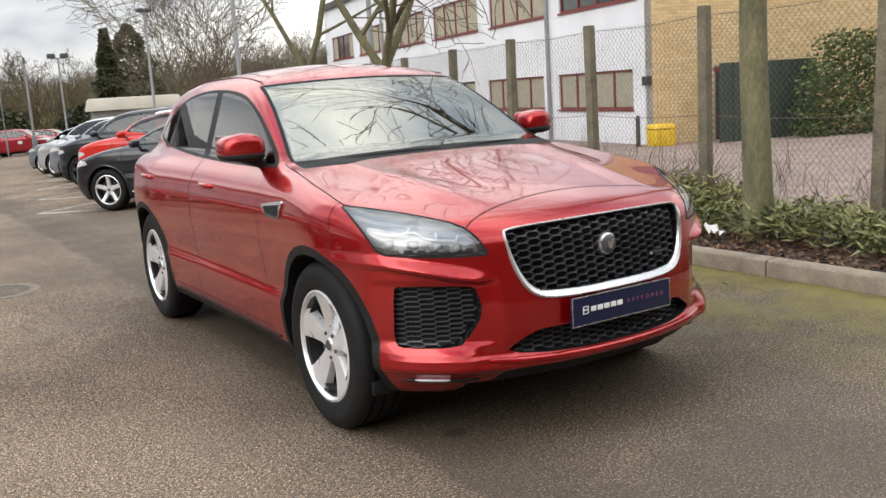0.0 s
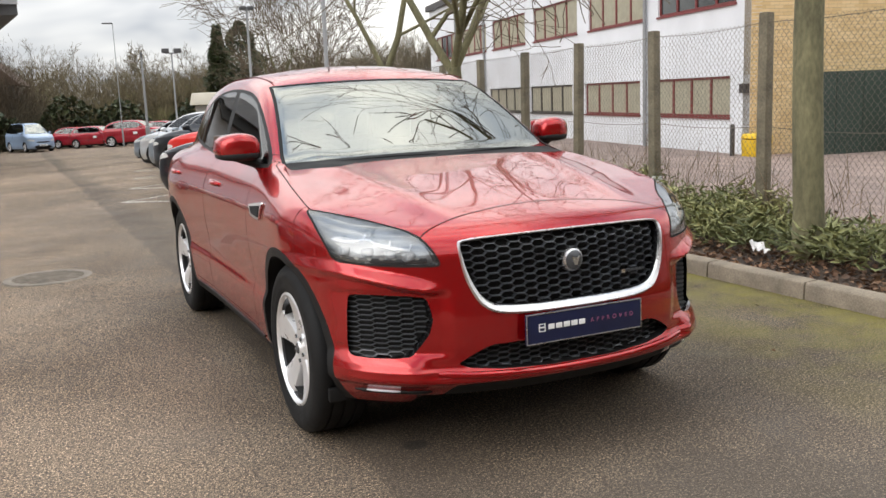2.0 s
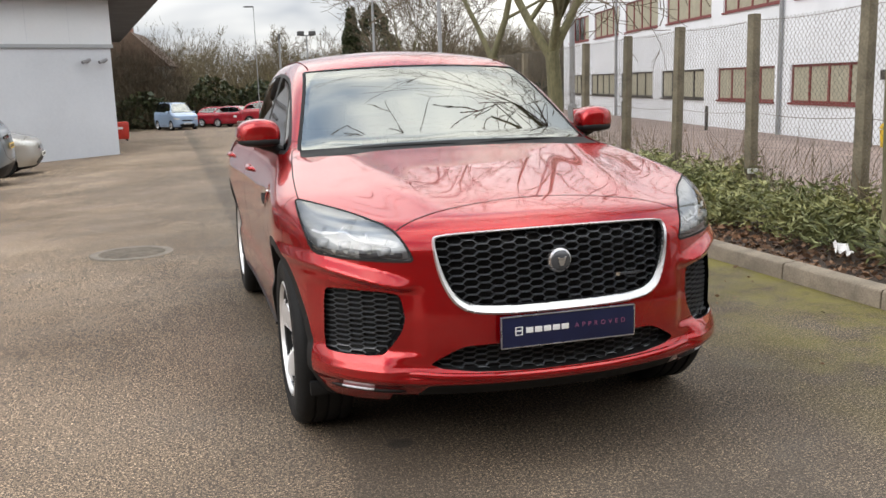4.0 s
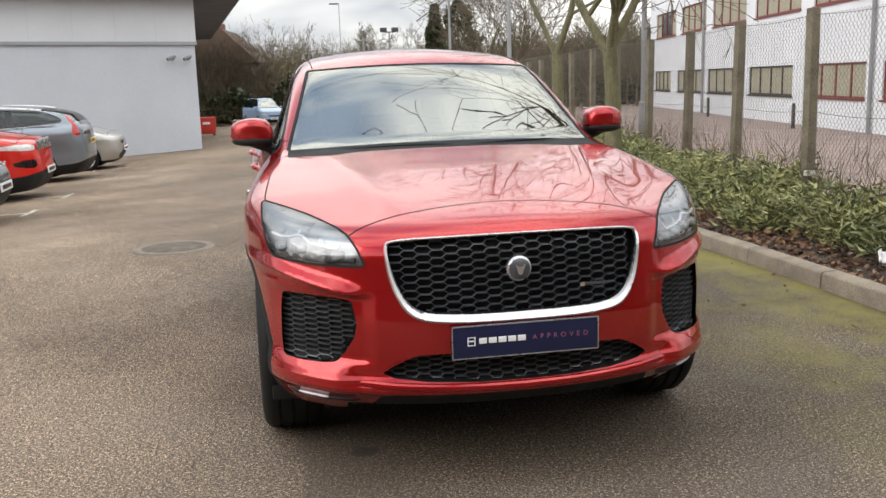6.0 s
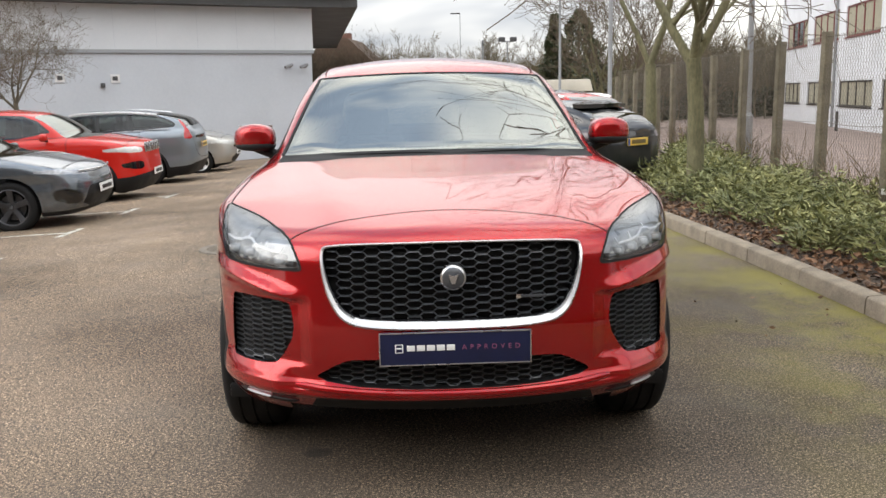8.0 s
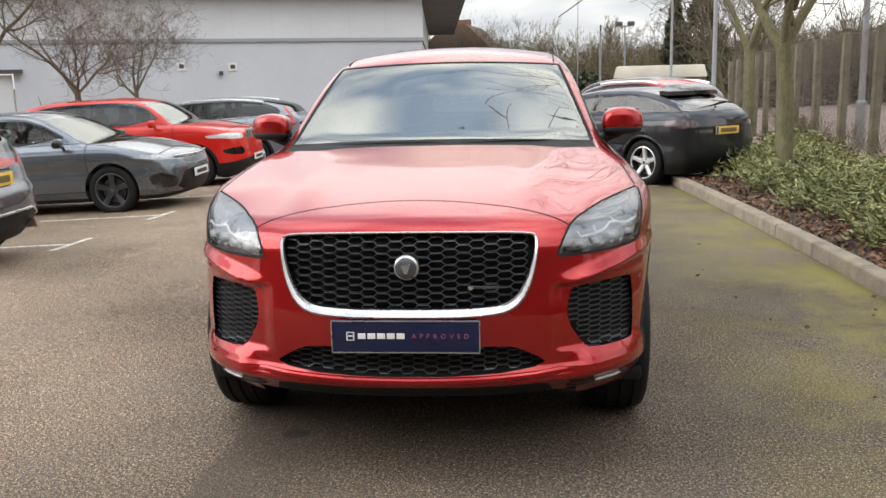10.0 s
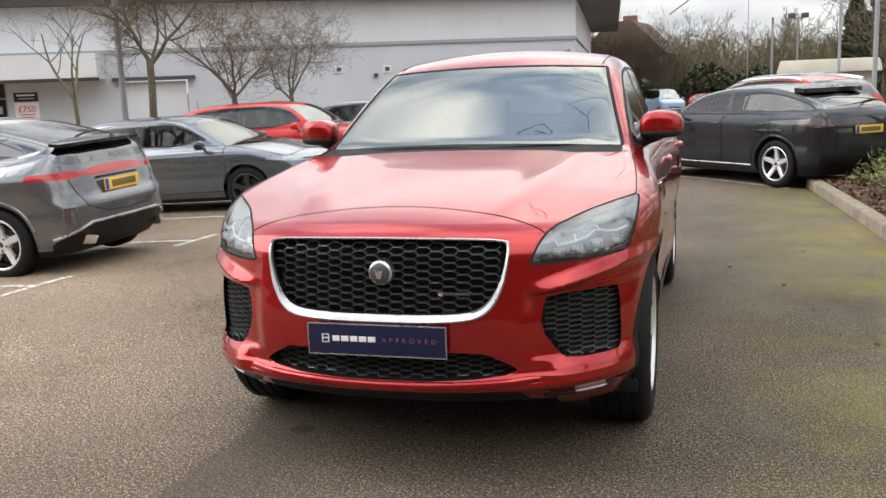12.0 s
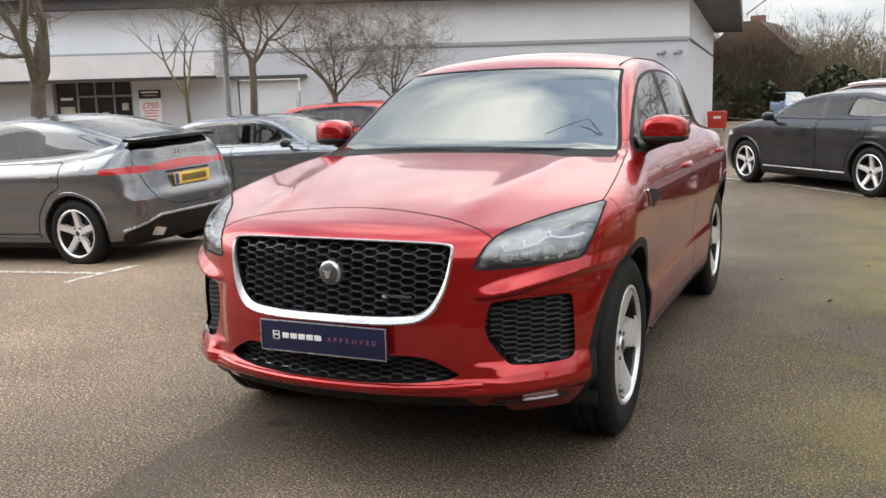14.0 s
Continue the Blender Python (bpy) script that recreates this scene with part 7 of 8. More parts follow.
def parked(kind, paint, axles, R, label, spec, steps=(30, 108, 40), plate_rear=None):
    s = {**simple_car(kind), **spec.get("lines", {})}
    L, W, H, nh, belt, wsy, rake, roof_end, rear, back = kind
    w = W / 2
    sk = Skin(car_field(s), (0, -0.15, 0.18), (w + 0.12, L + 0.15, H + 0.06), steps, (1.0, L - 1.0, belt * 0.72))
    car = thing("parked_car", label, "car")
    gap = lambda V, r: np.minimum(np.hypot(V[:, 1] - axles[0], V[:, 2] - R), np.hypot(V[:, 1] - axles[1], V[:, 2] - R)) - r
    sk.cut(lambda V: np.maximum(gap(V, R + 0.045), aside(V, 0.5)), "arch_hole")
    if spec.get("cladding"):
        sk.cut(lambda V: np.maximum(np.minimum(gap(V, R + 0.10), V[:, 2] - 0.36), V[:, 2] - 0.8), "trim_black")
    else:
        sk.cut(lambda V: V[:, 2] - 0.235, "trim_black")
    for name, poly in spec["front"].items():
        sk.cut(lambda V, q=rounded(poly, 1): np.maximum(inside(xz(V), q), V[:, 1] - 0.95), name)
    for name, poly in spec["rear"].items():
        wrap = 0.42 if name == "tail_lamp" else 0.85
        if name == "tail_lamp" and spec.get("tall_lamps"):
            sk.cut(lambda V, q=rounded(poly, 1): np.maximum(inside(xz(V), q), rear - back * np.clip(V[:, 2] - belt - 0.05, 0, 1) - 0.15 - V[:, 1]), name)
            continue
        sk.cut(lambda V, q=rounded(poly, 1), wrap=wrap: np.maximum(inside(xz(V), q), L - wrap - V[:, 1]), name)
    if "cap" in spec:
        sk.cut(lambda V: np.maximum(np.hypot(V[:, 1] - spec["cap"][0], V[:, 2] - spec["cap"][1]) - 0.058, 0.3 - V[:, 0]), "fuel_cap")
    zb, zt = belt + 0.035, H - 0.10
    edge = lambda V, off: np.abs(V[:, 0]) - (w - 0.125 - off - 0.38 * (V[:, 2] - belt - 0.03))
    sk.cut(lambda V: np.maximum(np.maximum(edge(V, 0.055), np.maximum(zb - 0.02 - V[:, 2], V[:, 2] - zt + 0.02)), V[:, 1] - (wsy + rake * (V[:, 2] - belt - 0.03) + 0.16 * V[:, 0] ** 2) - 0.12), "windscreen")
    sk.cut(lambda V: np.maximum(np.maximum(edge(V, 0.09), np.maximum(zb + spec.get("glass_foot", 0.06) - V[:, 2], V[:, 2] - zt - 0.01)), roof_end - 0.1 - V[:, 1]), "rear_window")
    r_at = lambda z: rear - back * (z - belt - 0.05)
    dlo = rounded([(wsy + 0.22, zb + 0.01), (wsy + 0.24 + rake * (zt - belt) * 0.75, zt - 0.035), (wsy + 1.25, zt + 0.015), (roof_end - 0.45, zt + 0.01), (min(r_at(zt) - 0.10, roof_end), zt - 0.09), (r_at(zb + 0.12) - spec.get("quarter", 0.25), zb + 0.13), (r_at(zb) - 0.40, zb + 0.05)], 1)
    mid = (wsy + roof_end) / 2 + 0.12
    win = lambda V, g: np.maximum(inside(yz(V), dlo) + g, aside(V, 0.35))
    sk.cut(lambda V: np.maximum(win(V, 0.014), V[:, 1] - mid + 0.03), "front_window")
    sk.cut(lambda V: np.maximum(win(V, 0.014), mid + 0.05 - V[:, 1]), "rear_side_window")
    sk.cut(lambda V: win(V, -0.012), "window_trim")
    sk.cut(lambda V: np.maximum(np.maximum(np.abs(V[:, 0]) - w * 0.86, V[:, 1] - wsy - 0.02), np.maximum(0.28 - V[:, 1], nh - 0.11 - V[:, 2])), "hood")
    sk.cut(lambda V: np.maximum(np.maximum(wsy + 0.02 - V[:, 1], V[:, 1] - mid), np.maximum(np.maximum(aside(V, 0.5), 0.32 - V[:, 2]), V[:, 2] - zb)), "front_door")
    sk.cut(lambda V: np.maximum(np.maximum(mid - V[:, 1], V[:, 1] - axles[1] + 0.1), np.maximum(np.maximum(np.maximum(aside(V, 0.5), 0.32 - V[:, 2]), V[:, 2] - zb), -gap(V, R + 0.12))), "rear_door")
    sk.cut(lambda V: np.maximum(V[:, 1] - 0.62, V[:, 2] - nh + 0.02), "front_bumper")
    gate = rounded([(-0.3, 0.50), (0.48, 0.52), (0.60, 0.80), (0.64, belt), (0.60, belt + 0.35), (-0.3, belt + 0.35)], 1)
    sk.cut(lambda V: np.maximum(inside(xz(V), gate), L - 0.85 - V[:, 1]), "tailgate")
    sk.cut(lambda V: np.maximum(L - 0.45 - V[:, 1], V[:, 2] - 0.60), "rear_bumper")
    mats = {"trim_black": BLACK_PLASTIC, "windscreen": WINDSCREEN, "rear_window": REAR_GLASS, "front_window": SIDE_GLASS, "rear_side_window": SIDE_GLASS, "window_trim": spec.get("trim", BLACK_GLOSS), "fuel_cap": SATIN, "headlamp": spec.get("lamp_mat", LAMP_PALE), "tail_lamp": spec.get("tail_mat", RED_LAMP), "grille": BLACK_GLOSS, "intake": BLACK_PLASTIC, "dark_panel": BLACK_GLOSS, "red_bar": RED_LAMP, "silver": SATIN, "diffuser": BLACK_PLASTIC, "spoiler_shade": BLACK_GLOSS}
    both = {"paint": "body", "hood": "hood", "front_bumper": "front_bumper", "rear_bumper": "rear_bumper", "tailgate": "tailgate", "trim_black": "lower_trim", "windscreen": "windscreen", "rear_window": "rear_window", "grille": "grille", "intake": "lower_intake", "red_bar": "tail_bar", "fuel_cap": "fuel_cap", "diffuser": "diffuser"}
    for tag in sorted(set(sk.tag.tolist())):
        if tag == "arch_hole":
            continue
        mat = mats.get(tag, paint)
        if tag in both:
            for i, piece in enumerate(sorted(islands(sk.panel(tag), 0.004), key=lambda q: -len(q[1]))):
                ob = part(both[tag] if i == 0 or tag != "paint" else "body_panel", piece, mat, car, sharp=None)
                if "wind" in tag:
                    ob.visible_shadow = False
        else:
            for side in (-1, 1):
                ob = part(tag, sk.panel(tag, both=False, side=side), mat, car, sharp=None)
                if "_window" in tag:
                    ob.visible_shadow = False
    near = ("paint", "hood", "front_bumper", "rear_bumper", "front_door", "rear_door", "trim_black")
    for tag in ("hood", "front_door", "rear_door", "tailgate"):
        for piece in islands(sk.ribbon(sk.border(tag, near), 0.007, 0.0015)):
            part("panel_gap", piece, GAP, car)
    for piece in islands(sk.wall(sk.border("trim_black", ("arch_hole",)) + sk.border("paint", ("arch_hole",)) + sk.border("front_bumper", ("arch_hole",)) + sk.border("rear_door", ("arch_hole",)) + sk.border("rear_bumper", ("arch_hole",)), lambda A: np.stack([-0.28 + 0 * A[:, 0], 0 * A[:, 0], 0 * A[:, 0]], 1))):
        part("wheel_well", piece, GAP, car)
    style = spec.get("wheels", (5, 0.06, RIM_SILVER))
    for x in (-w + 0.025, w - 0.025):
        for y in axles:
            wheel(car, x, y, R, R * 0.70, 0.2, style[:2], style[2], RIM_DARK, seg=36, turn=18)
    part("underbody", box(W * 0.72, L * 0.86, 0.05, (0, L / 2, 0.2), 0.01), GAP, car)
    part("cabin", box(W * 0.80, roof_end - wsy - 0.1, belt - 0.40, (0, (roof_end + wsy) / 2 + 0.35, 0.34), 0.05), CABIN, car)
    for y in (wsy + 1.05, wsy + 1.85):
        for x in (-0.36, 0.36):
            seat = part("seat_back", box(0.48, 0.14, 0.52, (x, y, belt - 0.28), 0.05, 2, 0.85), SEAT_CLOTH, car)
            part("head_rest", box(0.25, 0.09, 0.15, (x, y + 0.02, belt + 0.22), 0.03), SEAT_CLOTH, seat)
    for side in (-1, 1):
        m = part("door_mirror", ellipsoid((0.10, 0.06, 0.065), (side * (w + 0.06), wsy + 0.34, belt + 0.06), 2.6, 18, 10), spec.get("mirror", paint), car)
        part("mirror_foot", tube([(side * (w - 0.10), wsy + 0.34, belt - 0.01), (side * (w + 0.02), wsy + 0.34, belt + 0.02)], 0.02, 6), BLACK_PLASTIC, m)
        gx = lambda y, z: side * (float(s["wide"](y)) + float(s["side"](z)))
        for y in (mid - 0.25, axles[1] - 0.35):
            part("door_handle", tube([(gx(y + 0.16 * q, 0.9 * belt) + side * (0.012 - 0.02 * abs(q - 0.5)), y + 0.16 * q, 0.9 * belt) for q in (0, 0.15, 0.5, 0.85, 1)], 0.012, 6), spec.get("handle", paint), car)
        if spec.get("flares"):
            for y in axles:
                arc = [(y + (R + 0.062) * math.cos(a), R + (R + 0.062) * math.sin(a)) for a in np.linspace(radians(-8), radians(188), 19)]
                part("arch_lip", tube([(gx(p, q) - side * 0.006, p, q) for p, q in arc], [0.010] + [0.020] * 17 + [0.010], 8), paint, car, "raised wheel-arch lip")
            part("sill_strip", tube([(gx(y, 0.30) + side * 0.004, y, 0.30) for y in np.linspace(axles[0] + R + 0.12, axles[1] - R - 0.12, 9)], 0.012, 6), SATIN if spec["flares"] == "bright" else paint, car, "slim sill strip")
        if spec.get("rails"):
            part("roof_rail", tube([(side * (w - 0.26), y, float(s["roof"](y)) - 0.12 * (w - 0.26) ** 2 + 0.015) for y in np.linspace(wsy + 0.95, roof_end - 0.05, 10)], 0.026, 6), RIM_SILVER, car, "silver roof rail")
        if spec.get("window_chrome"):
            part("window_strip", tube([(side * ((w - 0.12 - 0.38 * (z - belt - 0.03))), y, z) for y, z in ((wsy + 0.3, zb - 0.005), (mid, zb + 0.012), (r_at(zb) - 0.45, zb + 0.035))], 0.010, 6), SATIN, car)
    pl = part("front_plate", box(0.52, 0.012, 0.112, (0, float(s["nose"](0.45)) - 0.022, 0.40), 0.003), PLATE_WHITE, car, "white plate with a plain dark bar")
    part("plate_bar", box(0.38, 0.004, 0.05, (0, float(s["nose"](0.45)) - 0.03, 0.43), 0.001), PRINT_BLACK, pl)
    pz = plate_rear or 0.72
    py = float(s["tail"](pz)) + 0.008
    pl = part("rear_plate", box(0.52, 0.012, 0.112, (0, py, pz), 0.003), PLATE_YELLOW, car, "yellow plate with plain dark bars")
    part("plate_bar", box(0.36, 0.004, 0.06, (-0.02, py + 0.008, pz + 0.026), 0.001), worn("plate_dark", (0.16, 0.11, 0.03), 0.5, bump=0.0), pl)
    part("plate_band", box(0.045, 0.004, 0.10, (0.232, py + 0.008, pz + 0.006), 0.001), PRINT_BLUE, pl)
    if spec.get("aerial"):
        part("antenna", tube([(-0.3, roof_end - 0.15, H - 0.06), (0, roof_end + 0.05, H + 0.12)], [0.008, 0.003], 5), BLACK_PLASTIC, car)
    if spec.get("spoiler"):
        top, mat = spec["spoiler"], spec.get("spoiler_mat", paint)
        sp = part("roof_spoiler", slab(rounded([(-0.60, 0.0), (0.60, 0.0), (0.55, 0.30), (-0.55, 0.30)], 1), 0.06, lambda u, v, ww: (u, roof_end - 0.02 + v, H - 0.095 - 0.10 * v + ww - 0.05 * u * u)), mat, car, "roof spoiler")
    if spec.get("bars"):
        for i in range(7):
            x = (i - 3) * 0.13
            part("slot_frame", box(0.108, 0.03, 0.165, (x, float(s["nose"](nh - 0.14)) + float(s["plan"](abs(x))) - 0.008, nh - 0.185), 0.02), SATIN, car, "bright grille slot frame")
            part("grille_slot", box(0.070, 0.03, 0.13, (x, float(s["nose"](nh - 0.14)) + float(s["plan"](abs(x))) - 0.012, nh - 0.17), 0.02), BLACK_GLOSS, car, "upright grille slot")
    return car


def stand(x, y, heading, L):
    """A pose on the sloping ground for a car whose nose points along heading; x, y is its middle."""
    hx, hy = math.sin(radians(heading)), math.cos(radians(heading))
    zf, zr = ground_z(x + hx * 1.3, y + hy * 1.3), ground_z(x - hx * 1.3, y - hy * 1.3)
    zl, zrr = ground_z(x - hy * 0.75, y + hx * 0.75), ground_z(x + hy * 0.75, y - hx * 0.75)
    m = Matrix.Translation((x, y, (zf + zr) / 2)) @ Matrix.Rotation(radians(180 - heading), 4, "Z")
    m = m @ Matrix.Rotation(-math.atan2(zf - zr, 2.6), 4, "X") @ Matrix.Rotation(math.atan2(zl - zrr, 1.5), 4, "Y")
    return m @ Matrix.Translation((0, -L / 2, 0))


GREY = car_paint("warm_grey_paint", (0.18, 0.184, 0.196), 0.75, 0.26)
STEEL = car_paint("blue_grey_paint", (0.17, 0.19, 0.215), 0.75, 0.26)
BLUEGREY = car_paint("pale_blue_grey_paint", (0.24, 0.27, 0.30), 0.6, 0.33)
DARK = car_paint("dark_grey_paint", (0.020, 0.022, 0.027), 0.35, 0.38)
SCARLET = car_paint("scarlet_paint", (0.58, 0.022, 0.014), 0.0, 0.35)
SILVER = car_paint("silver_paint", (0.58, 0.59, 0.60), 0.7, 0.33)
BEIGE = car_paint("pale_silver_paint", (0.50, 0.48, 0.44), 0.6, 0.35)
CRIMSON = car_paint("crimson_paint", (0.36, 0.012, 0.025), 0.1, 0.35)
BLUE = car_paint("pale_blue_paint", (0.30, 0.40, 0.55), 0.2, 0.35)

lamps_f = lambda w, z0, z1: [(w * 0.52, z0), (w * 0.60, z1 - 0.02), (w * 0.98, z1 + 0.06), (w * 1.02, z0 + 0.06)]
HATCH = (4.27, 1.77, 1.45, 0.80, 0.95, 1.05, 1.75, 3.05, 4.24, 2.05)
HATCH_LINES = {
    "tail": table([(0.1, 3.97), (0.3, 4.20), (0.45, 4.27), (0.60, 4.265), (0.70, 4.22), (0.86, 4.18), (0.96, 4.14), (1.12, 4.07), (1.40, 3.67)]),
    "hood": table([(-0.3, 0.64), (0.05, 0.77), (0.35, 0.84), (1.05, 1.0), (1.65, 1.01), (3.2, 1.02), (3.7, 1.06), (4.0, 1.10), (4.4, 1.10)]),
    "roof": table([(1.05, 1.15), (1.8, 1.39), (2.3, 1.43), (2.7, 1.432), (3.1, 1.395), (3.6, 1.28), (4.05, 1.14), (4.3, 1.05)]),
    "rear_screen": (4.10, 1.10, 0.15),
}
hatch = parked(HATCH, GREY, (0.88, 3.50), 0.32, "warm grey hatchback parked tail outwards in a bay", {
    "front": {"headlamp": lamps_f(0.88, 0.64, 0.74), "intake": [(-0.3, 0.28), (0.55, 0.28), (0.5, 0.44), (-0.3, 0.44)]},
    "rear": {"red_bar": [(-0.3, 0.855), (0.46, 0.835), (0.46, 0.915), (-0.3, 0.94)], "tail_lamp": [(0.47, 0.835), (0.92, 0.855), (0.92, 0.905), (0.47, 0.915)], "diffuser": [(-0.3, 0.16), (0.72, 0.16), (0.80, 0.33), (0.56, 0.44), (-0.3, 0.46)]},
    "wheels": (5, 0.034, RIM_SILVER), "quarter": 0.95, "window_chrome": False, "lines": HATCH_LINES, "glass_foot": -0.025, "flares": "plain"}, (52, 170, 66), plate_rear=0.69)
hatch.matrix_basis = stand(-6.2, 4.42, -90, 4.27)
part("spoiler_blade", slab(rounded([(-0.62, 0.0), (0.62, 0.0), (0.58, 0.20), (-0.58, 0.20)], 1), 0.03, lambda u, v, ww: (u, 3.98 + v - 0.14 * u * u, 1.165 - 0.16 * v + ww - 0.07 * u * u)), BLACK_GLOSS, hatch, "dark blade across the rear screen")
part("plate_brow", box(0.60, 0.05, 0.022, (0, 4.17, 0.812), 0.008), BLACK_GLOSS, hatch, "dark recess over the plate")
hs = {**simple_car(HATCH), **HATCH_LINES}
strip_z = lambda x: 0.445 - 0.13 * max(0.0, (abs(x) - 0.50) / 0.34)
part("bumper_strip", tube([(x, float(hs["tail"](strip_z(x))) - 0.8 * float(hs["plan"](abs(x))) + 0.004, strip_z(x)) for x in np.linspace(-0.80, 0.80, 33)], 0.013, 6), SATIN, hatch, "bright strip along the rear bumper")
for side in (-1, 1):
    part("exhaust", tube([(side * 0.52, 4.05, 0.30), (side * 0.52, 4.25, 0.30)], 0.05, 3), CHROME, hatch, "three-cornered chrome exhaust")

SEDAN = (4.50, 1.80, 1.42, 0.78, 0.93, 1.20, 1.85, 3.75, 4.55, 1.55)
sedan = parked(SEDAN, STEEL, (0.92, 3.62), 0.325, "blue-grey saloon parked nose outwards in a bay", {
    "front": {"headlamp": [(0.46, 0.665), (0.48, 0.715), (0.86, 0.775), (0.90, 0.735), (0.80, 0.695)], "grille": [(-0.3, 0.60), (0.40, 0.60), (0.44, 0.68), (-0.3, 0.695)], "intake": [(-0.3, 0.24), (0.60, 0.24), (0.52, 0.50), (0.30, 0.52), (-0.3, 0.52)], "dark_panel": [(0.60, 0.30), (0.84, 0.33), (0.86, 0.50), (0.80, 0.52), (0.62, 0.44)]},
    "rear": {"tail_lamp": [(0.45, 0.80), (0.45, 0.90), (0.92, 0.93), (0.92, 0.80)]}, "wheels": (5, 0.05, RIM_DARK), "mirror": BLACK_GLOSS, "lamp_mat": LAMP_SMOKE}, (50, 165, 66))
sedan.matrix_basis = stand(-6.38, 9.4, 90, 4.5)
part("chrome_brow", tube([(x, 0.03 + 0.10 * (x / 0.6) ** 2, 0.705 + 0.02 * abs(x)) for x in np.linspace(-0.6, 0.6, 17)], 0.012, 6), SATIN, sedan, "bright strip over the grille")

cap_at = Vector((0.6, 3.62, 0.95))
shell = lambda x, y, z: float(car_field(hs)(np.array([[x, y, z]]))[0])
lo, hi = 0.4, 1.1
for _ in range(24):
    mid_x = (lo + hi) / 2
    lo, hi = (mid_x, hi) if shell(mid_x, cap_at.y, cap_at.z) < 0 else (lo, mid_x)
cap_at.x = lo
grad = Vector([shell(*(cap_at + e)) - shell(*(cap_at - e)) for e in (Vector((0.02, 0, 0)), Vector((0, 0.02, 0)), Vector((0, 0, 0.02)))]).normalized()
part("fuel_cap", lathe([(0.0, 0.004), (0.050, 0.004), (0.056, 0.002), (0.058, -0.006)], 24, "z"), SATIN, hatch, "round silver fuel cap", at=Matrix.Translation(cap_at) @ grad.to_track_quat("Z", "Y").to_matrix().to_4x4())

SCARLET_SUV = (4.40, 1.82, 1.63, 0.98, 1.10, 1.18, 1.15, 3.95, 4.38, 0.55)
scarlet_suv = parked(SCARLET_SUV, SCARLET, (0.88, 3.52), 0.345, "scarlet sport-utility car parked nose outwards in a bay", {
    "front": {"headlamp": [(0.50, 0.80), (0.50, 0.90), (0.90, 0.93), (0.90, 0.83)], "intake": [(-0.3, 0.16), (0.96, 0.16), (0.96, 0.40), (0.60, 0.46), (-0.3, 0.47)], "dark_panel": [(0.54, 0.53), (0.84, 0.55), (0.86, 0.67), (0.54, 0.67)]},
    "rear": {"tail_lamp": [(0.55, 0.90), (0.55, 1.05), (0.95, 1.05), (0.95, 0.92)]}, "cladding": True, "bars": True, "aerial": True, "wheels": (5, 0.055, RIM_SILVER)}, (48, 160, 62))
scarlet_suv.matrix_basis = stand(-6.6, 13.1, 90, 4.4)
silver_blue_suv = parked((4.57, 1.82, 1.61, 0.98, 1.10, 1.05, 1.25, 3.85, 4.50, 0.72), BLUEGREY, (0.92, 3.55), 0.345, "pale blue-grey sport-utility car parked tail outwards", {
    "front": {"headlamp": lamps_f(0.9, 0.76, 0.86), "grille": [(-0.3, 0.62), (0.5, 0.62), (0.55, 0.80), (-0.3, 0.82)]},
    "rear": {"tail_lamp": [(0.62, 0.92), (0.70, 1.08), (0.56, 1.42), (0.68, 1.46), (0.90, 1.12), (0.94, 0.95)], "dark_panel": [(-0.3, 0.92), (0.50, 0.92), (0.50, 1.0), (0, 1.0)], "diffuser": [(-0.3, 0.2), (0.9, 0.2), (0.9, 0.42), (-0.3, 0.46)]},
    "rails": True, "window_chrome": True, "cladding": True, "tall_lamps": True, "lines": {"roof": table([(1.05, 1.30), (1.8, 1.545), (2.3, 1.60), (2.9, 1.592), (3.5, 1.54), (4.0, 1.45), (4.5, 1.3)])}, "wheels": (5, 0.055, RIM_SILVER)}, (40, 140, 54))
silver_blue_suv.matrix_basis = stand(-6.7, 17.1, -90, 4.57)
pale = parked((4.05, 1.70, 1.50, 0.86, 1.0, 1.0, 1.5, 3.4, 3.98, 0.8), BEIGE, (0.82, 3.35), 0.31, "pale silver small car parked nose outwards", {
    "front": {"headlamp": lamps_f(0.85, 0.66, 0.78), "intake": [(-0.3, 0.24), (0.5, 0.24), (0.45, 0.42), (-0.3, 0.42)], "grille": [(-0.3, 0.56), (0.36, 0.58), (0.38, 0.66), (-0.3, 0.66)]},
    "rear": {"tail_lamp": [(0.55, 0.85), (0.55, 1.0), (0.9, 1.0), (0.9, 0.85)]}}, (24, 84, 34))
pale.matrix_basis = stand(-6.3, 20.4, 90, 4.05)

SPORT = (4.32, 1.82, 1.435, 0.86, 0.99, 1.15, 1.6, 3.50, 4.24, 1.0)
sport = parked(SPORT, DARK, (0.83, 3.51), 0.335, "dark grey hatchback with a roof spoiler, parked beside the bed", {
    "front": {"headlamp": lamps_f(0.88, 0.66, 0.78), "intake": [(-0.3, 0.24), (0.6, 0.24), (0.55, 0.46), (-0.3, 0.46)]},
    "rear": {"tail_lamp": [(0.56, 0.83), (0.58, 0.96), (0.92, 0.98), (0.93, 0.85)], "diffuser": [(-0.3, 0.16), (0.9, 0.16), (0.9, 0.38), (-0.3, 0.42)]},
    "wheels": (5, 0.036, RIM_SILVER), "flares": "bright", "spoiler": 1, "spoiler_mat": BLACK_GLOSS, "tail_mat": SMOKED, "quarter": 0.35}, (44, 150, 58), plate_rear=0.74)
HEADING = math.degrees(math.atan2(*HEAD))
sport.matrix_basis = stand(1.90, 10.52, HEADING - 4, 4.32) @ Matrix.Scale(0.90, 4)
SPOTS = ((2.30, 13.2), (2.52, 15.95), (2.7, 18.65), (2.85, 21.35), (2.95, 24.1))
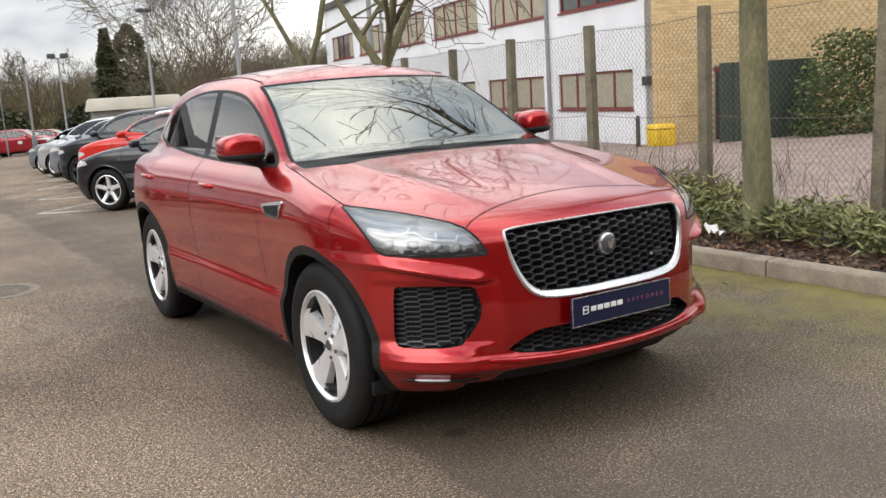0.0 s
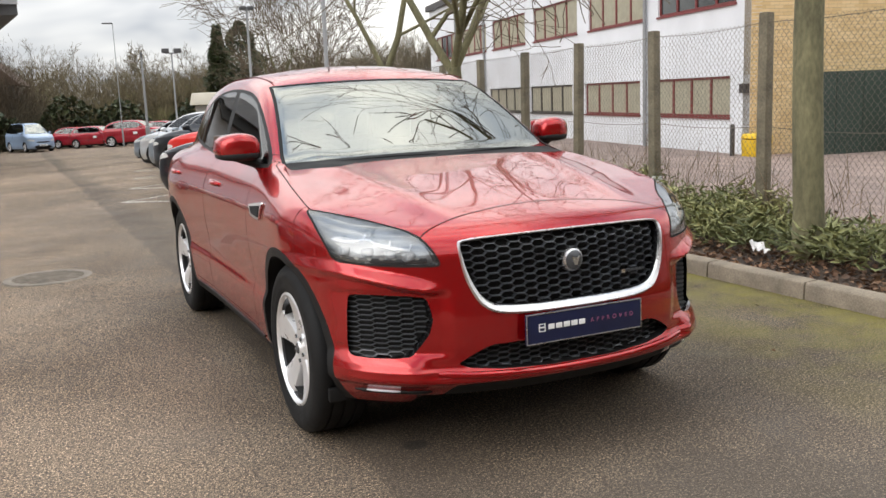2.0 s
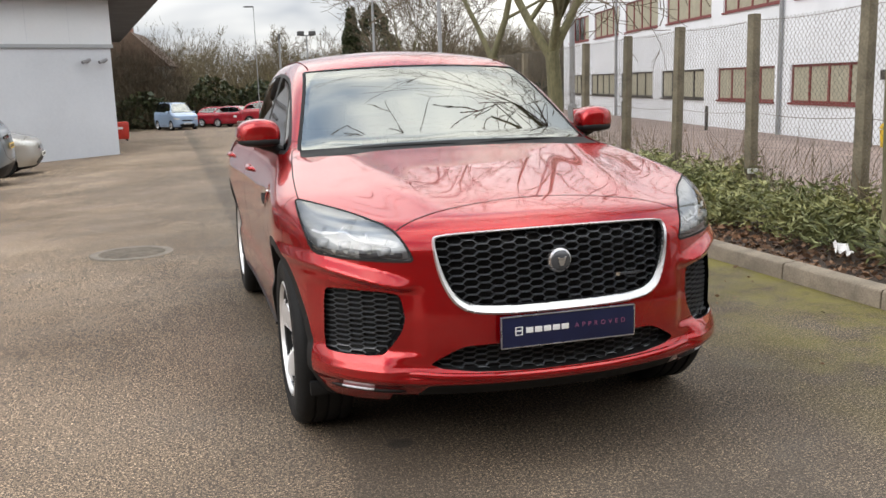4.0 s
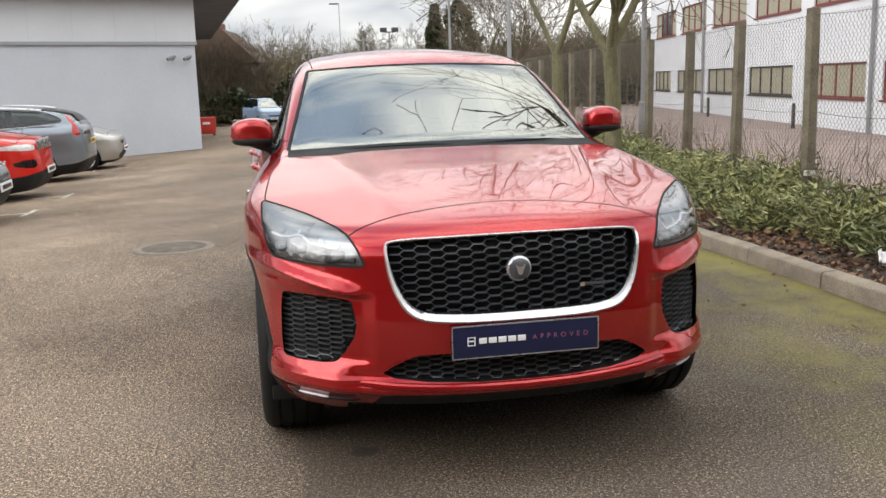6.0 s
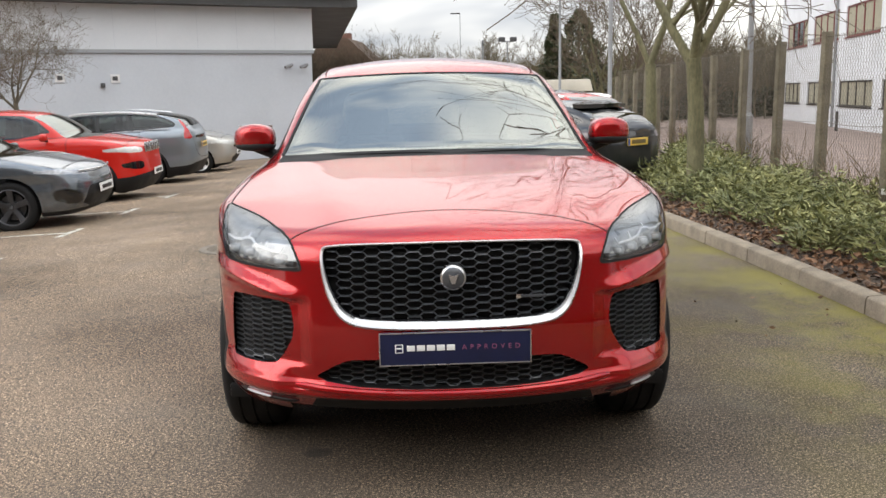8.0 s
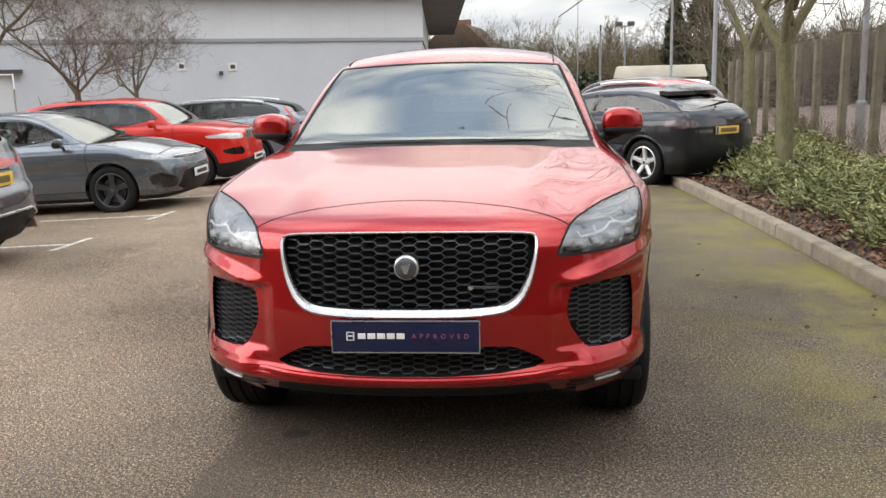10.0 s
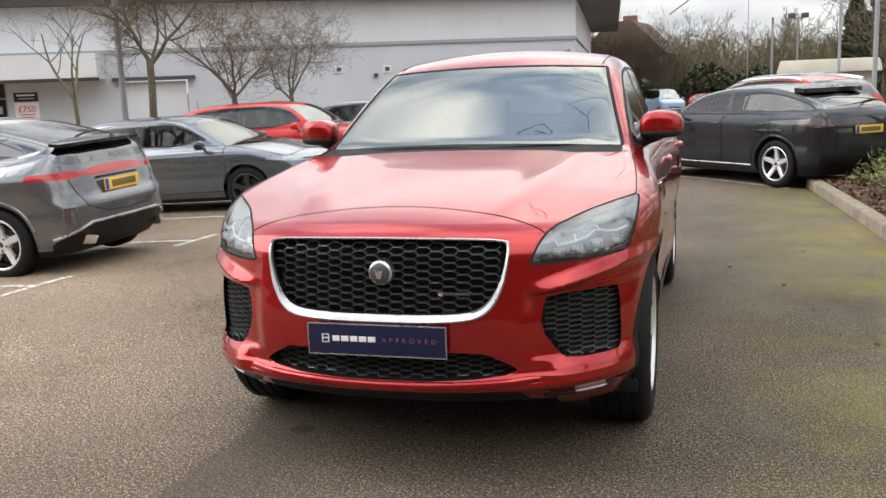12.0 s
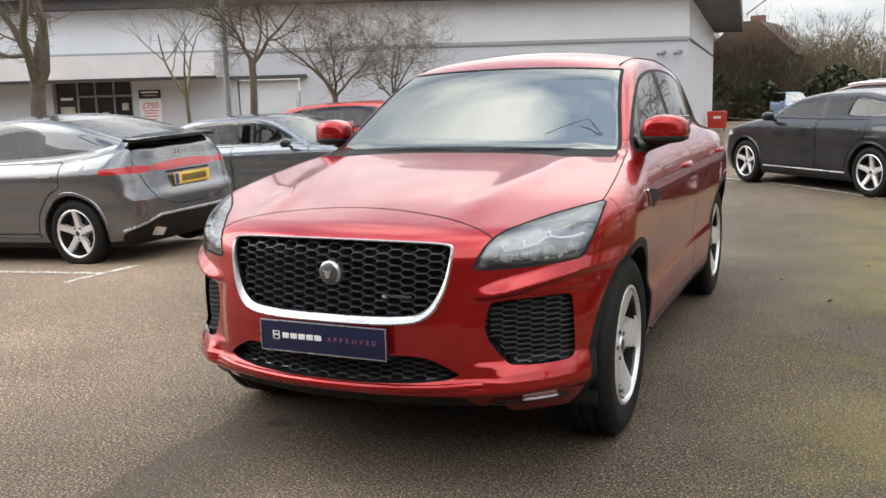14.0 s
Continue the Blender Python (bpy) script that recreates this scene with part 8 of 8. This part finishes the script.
rows = [
    ((4.12, 1.84, 1.55, 0.98, 1.08, 1.12, 1.2, 3.62, 4.06, 0.55), SCARLET, 0.35, "orange-red sport-utility car with silver roof rails, in a bay", {"rails": True, "cladding": True, "wheels": (5, 0.055, RIM_DARK)}),
    ((4.40, 1.83, 1.62, 0.96, 1.08, 1.12, 1.3, 3.9, 4.35, 0.6), DARK, 0.345, "dark grey crossover parked in the angled row", {"cladding": True, "wheels": (5, 0.05, RIM_DARK)}),
    ((4.25, 1.79, 1.50, 0.88, 1.0, 1.05, 1.55, 3.6, 4.2, 0.8), BLUEGREY, 0.32, "blue-grey hatchback parked in the angled row", {"wheels": (5, 0.05, RIM_SILVER)}),
    ((4.30, 1.79, 1.52, 0.88, 1.0, 1.05, 1.5, 3.7, 4.25, 0.8), SILVER, 0.32, "silver hatchback parked in the angled row", {"wheels": (5, 0.05, RIM_SILVER)}),
]
built = []
generic = {"front": {"headlamp": lamps_f(0.89, 0.70, 0.82), "intake": [(-0.3, 0.24), (0.58, 0.24), (0.52, 0.46), (-0.3, 0.46)], "grille": [(-0.3, 0.60), (0.42, 0.61), (0.46, 0.70), (-0.3, 0.71)]}, "rear": {"tail_lamp": [(0.5, 0.84), (0.5, 1.0), (0.92, 1.0), (0.92, 0.84)]}}
for k, (kind, paint, R, label, extra) in enumerate(rows):
    c = parked(kind, paint, (0.88, 0.88 + 2.62), R, label, {**generic, **extra}, (26, 92, 36))
    c.matrix_basis = stand(*SPOTS[k], HEADING, kind[0]) @ Matrix.Scale(0.90, 4)
    built.append((c, kind))
c, kind = built[2]
copy_thing(c, stand(*SPOTS[4], HEADING, kind[0]) @ Matrix.Scale(0.90, 4))
small = parked((4.0, 1.70, 1.52, 0.86, 1.0, 1.0, 1.5, 3.4, 3.95, 0.7), CRIMSON, (0.82, 3.35), 0.31, "crimson small hatchback with white door badges, parked far off", generic, (22, 76, 32))
for x in (-0.875, 0.875):
    part("door_badge", box(0.012, 0.26, 0.15, (x, 1.75, 0.66), 0.004), PRINT_WHITE, small, "white door badge")
small.matrix_basis = stand(3.9, 48.1, 122, 4.0) @ Matrix.Scale(0.88, 4)
copy_thing(small, stand(2.0, 51.0, 128, 4.0) @ Matrix.Scale(0.88, 4))
copy_thing(small, stand(1.2, 53.4, 128, 4.0) @ Matrix.Scale(0.88, 4))
copy_thing(small, stand(5.4, 49.8, 122, 4.0) @ Matrix.Scale(0.88, 4))
van = parked((4.6, 1.85, 1.95, 1.05, 1.20, 0.95, 1.0, 4.4, 4.58, 0.12), BLUE, (0.9, 3.6), 0.33, "small pale blue van parked below the hedge", generic, (20, 70, 34))
van.matrix_basis = stand(-1.3, 52.0, 160, 4.6) @ Matrix.Scale(0.80, 4)
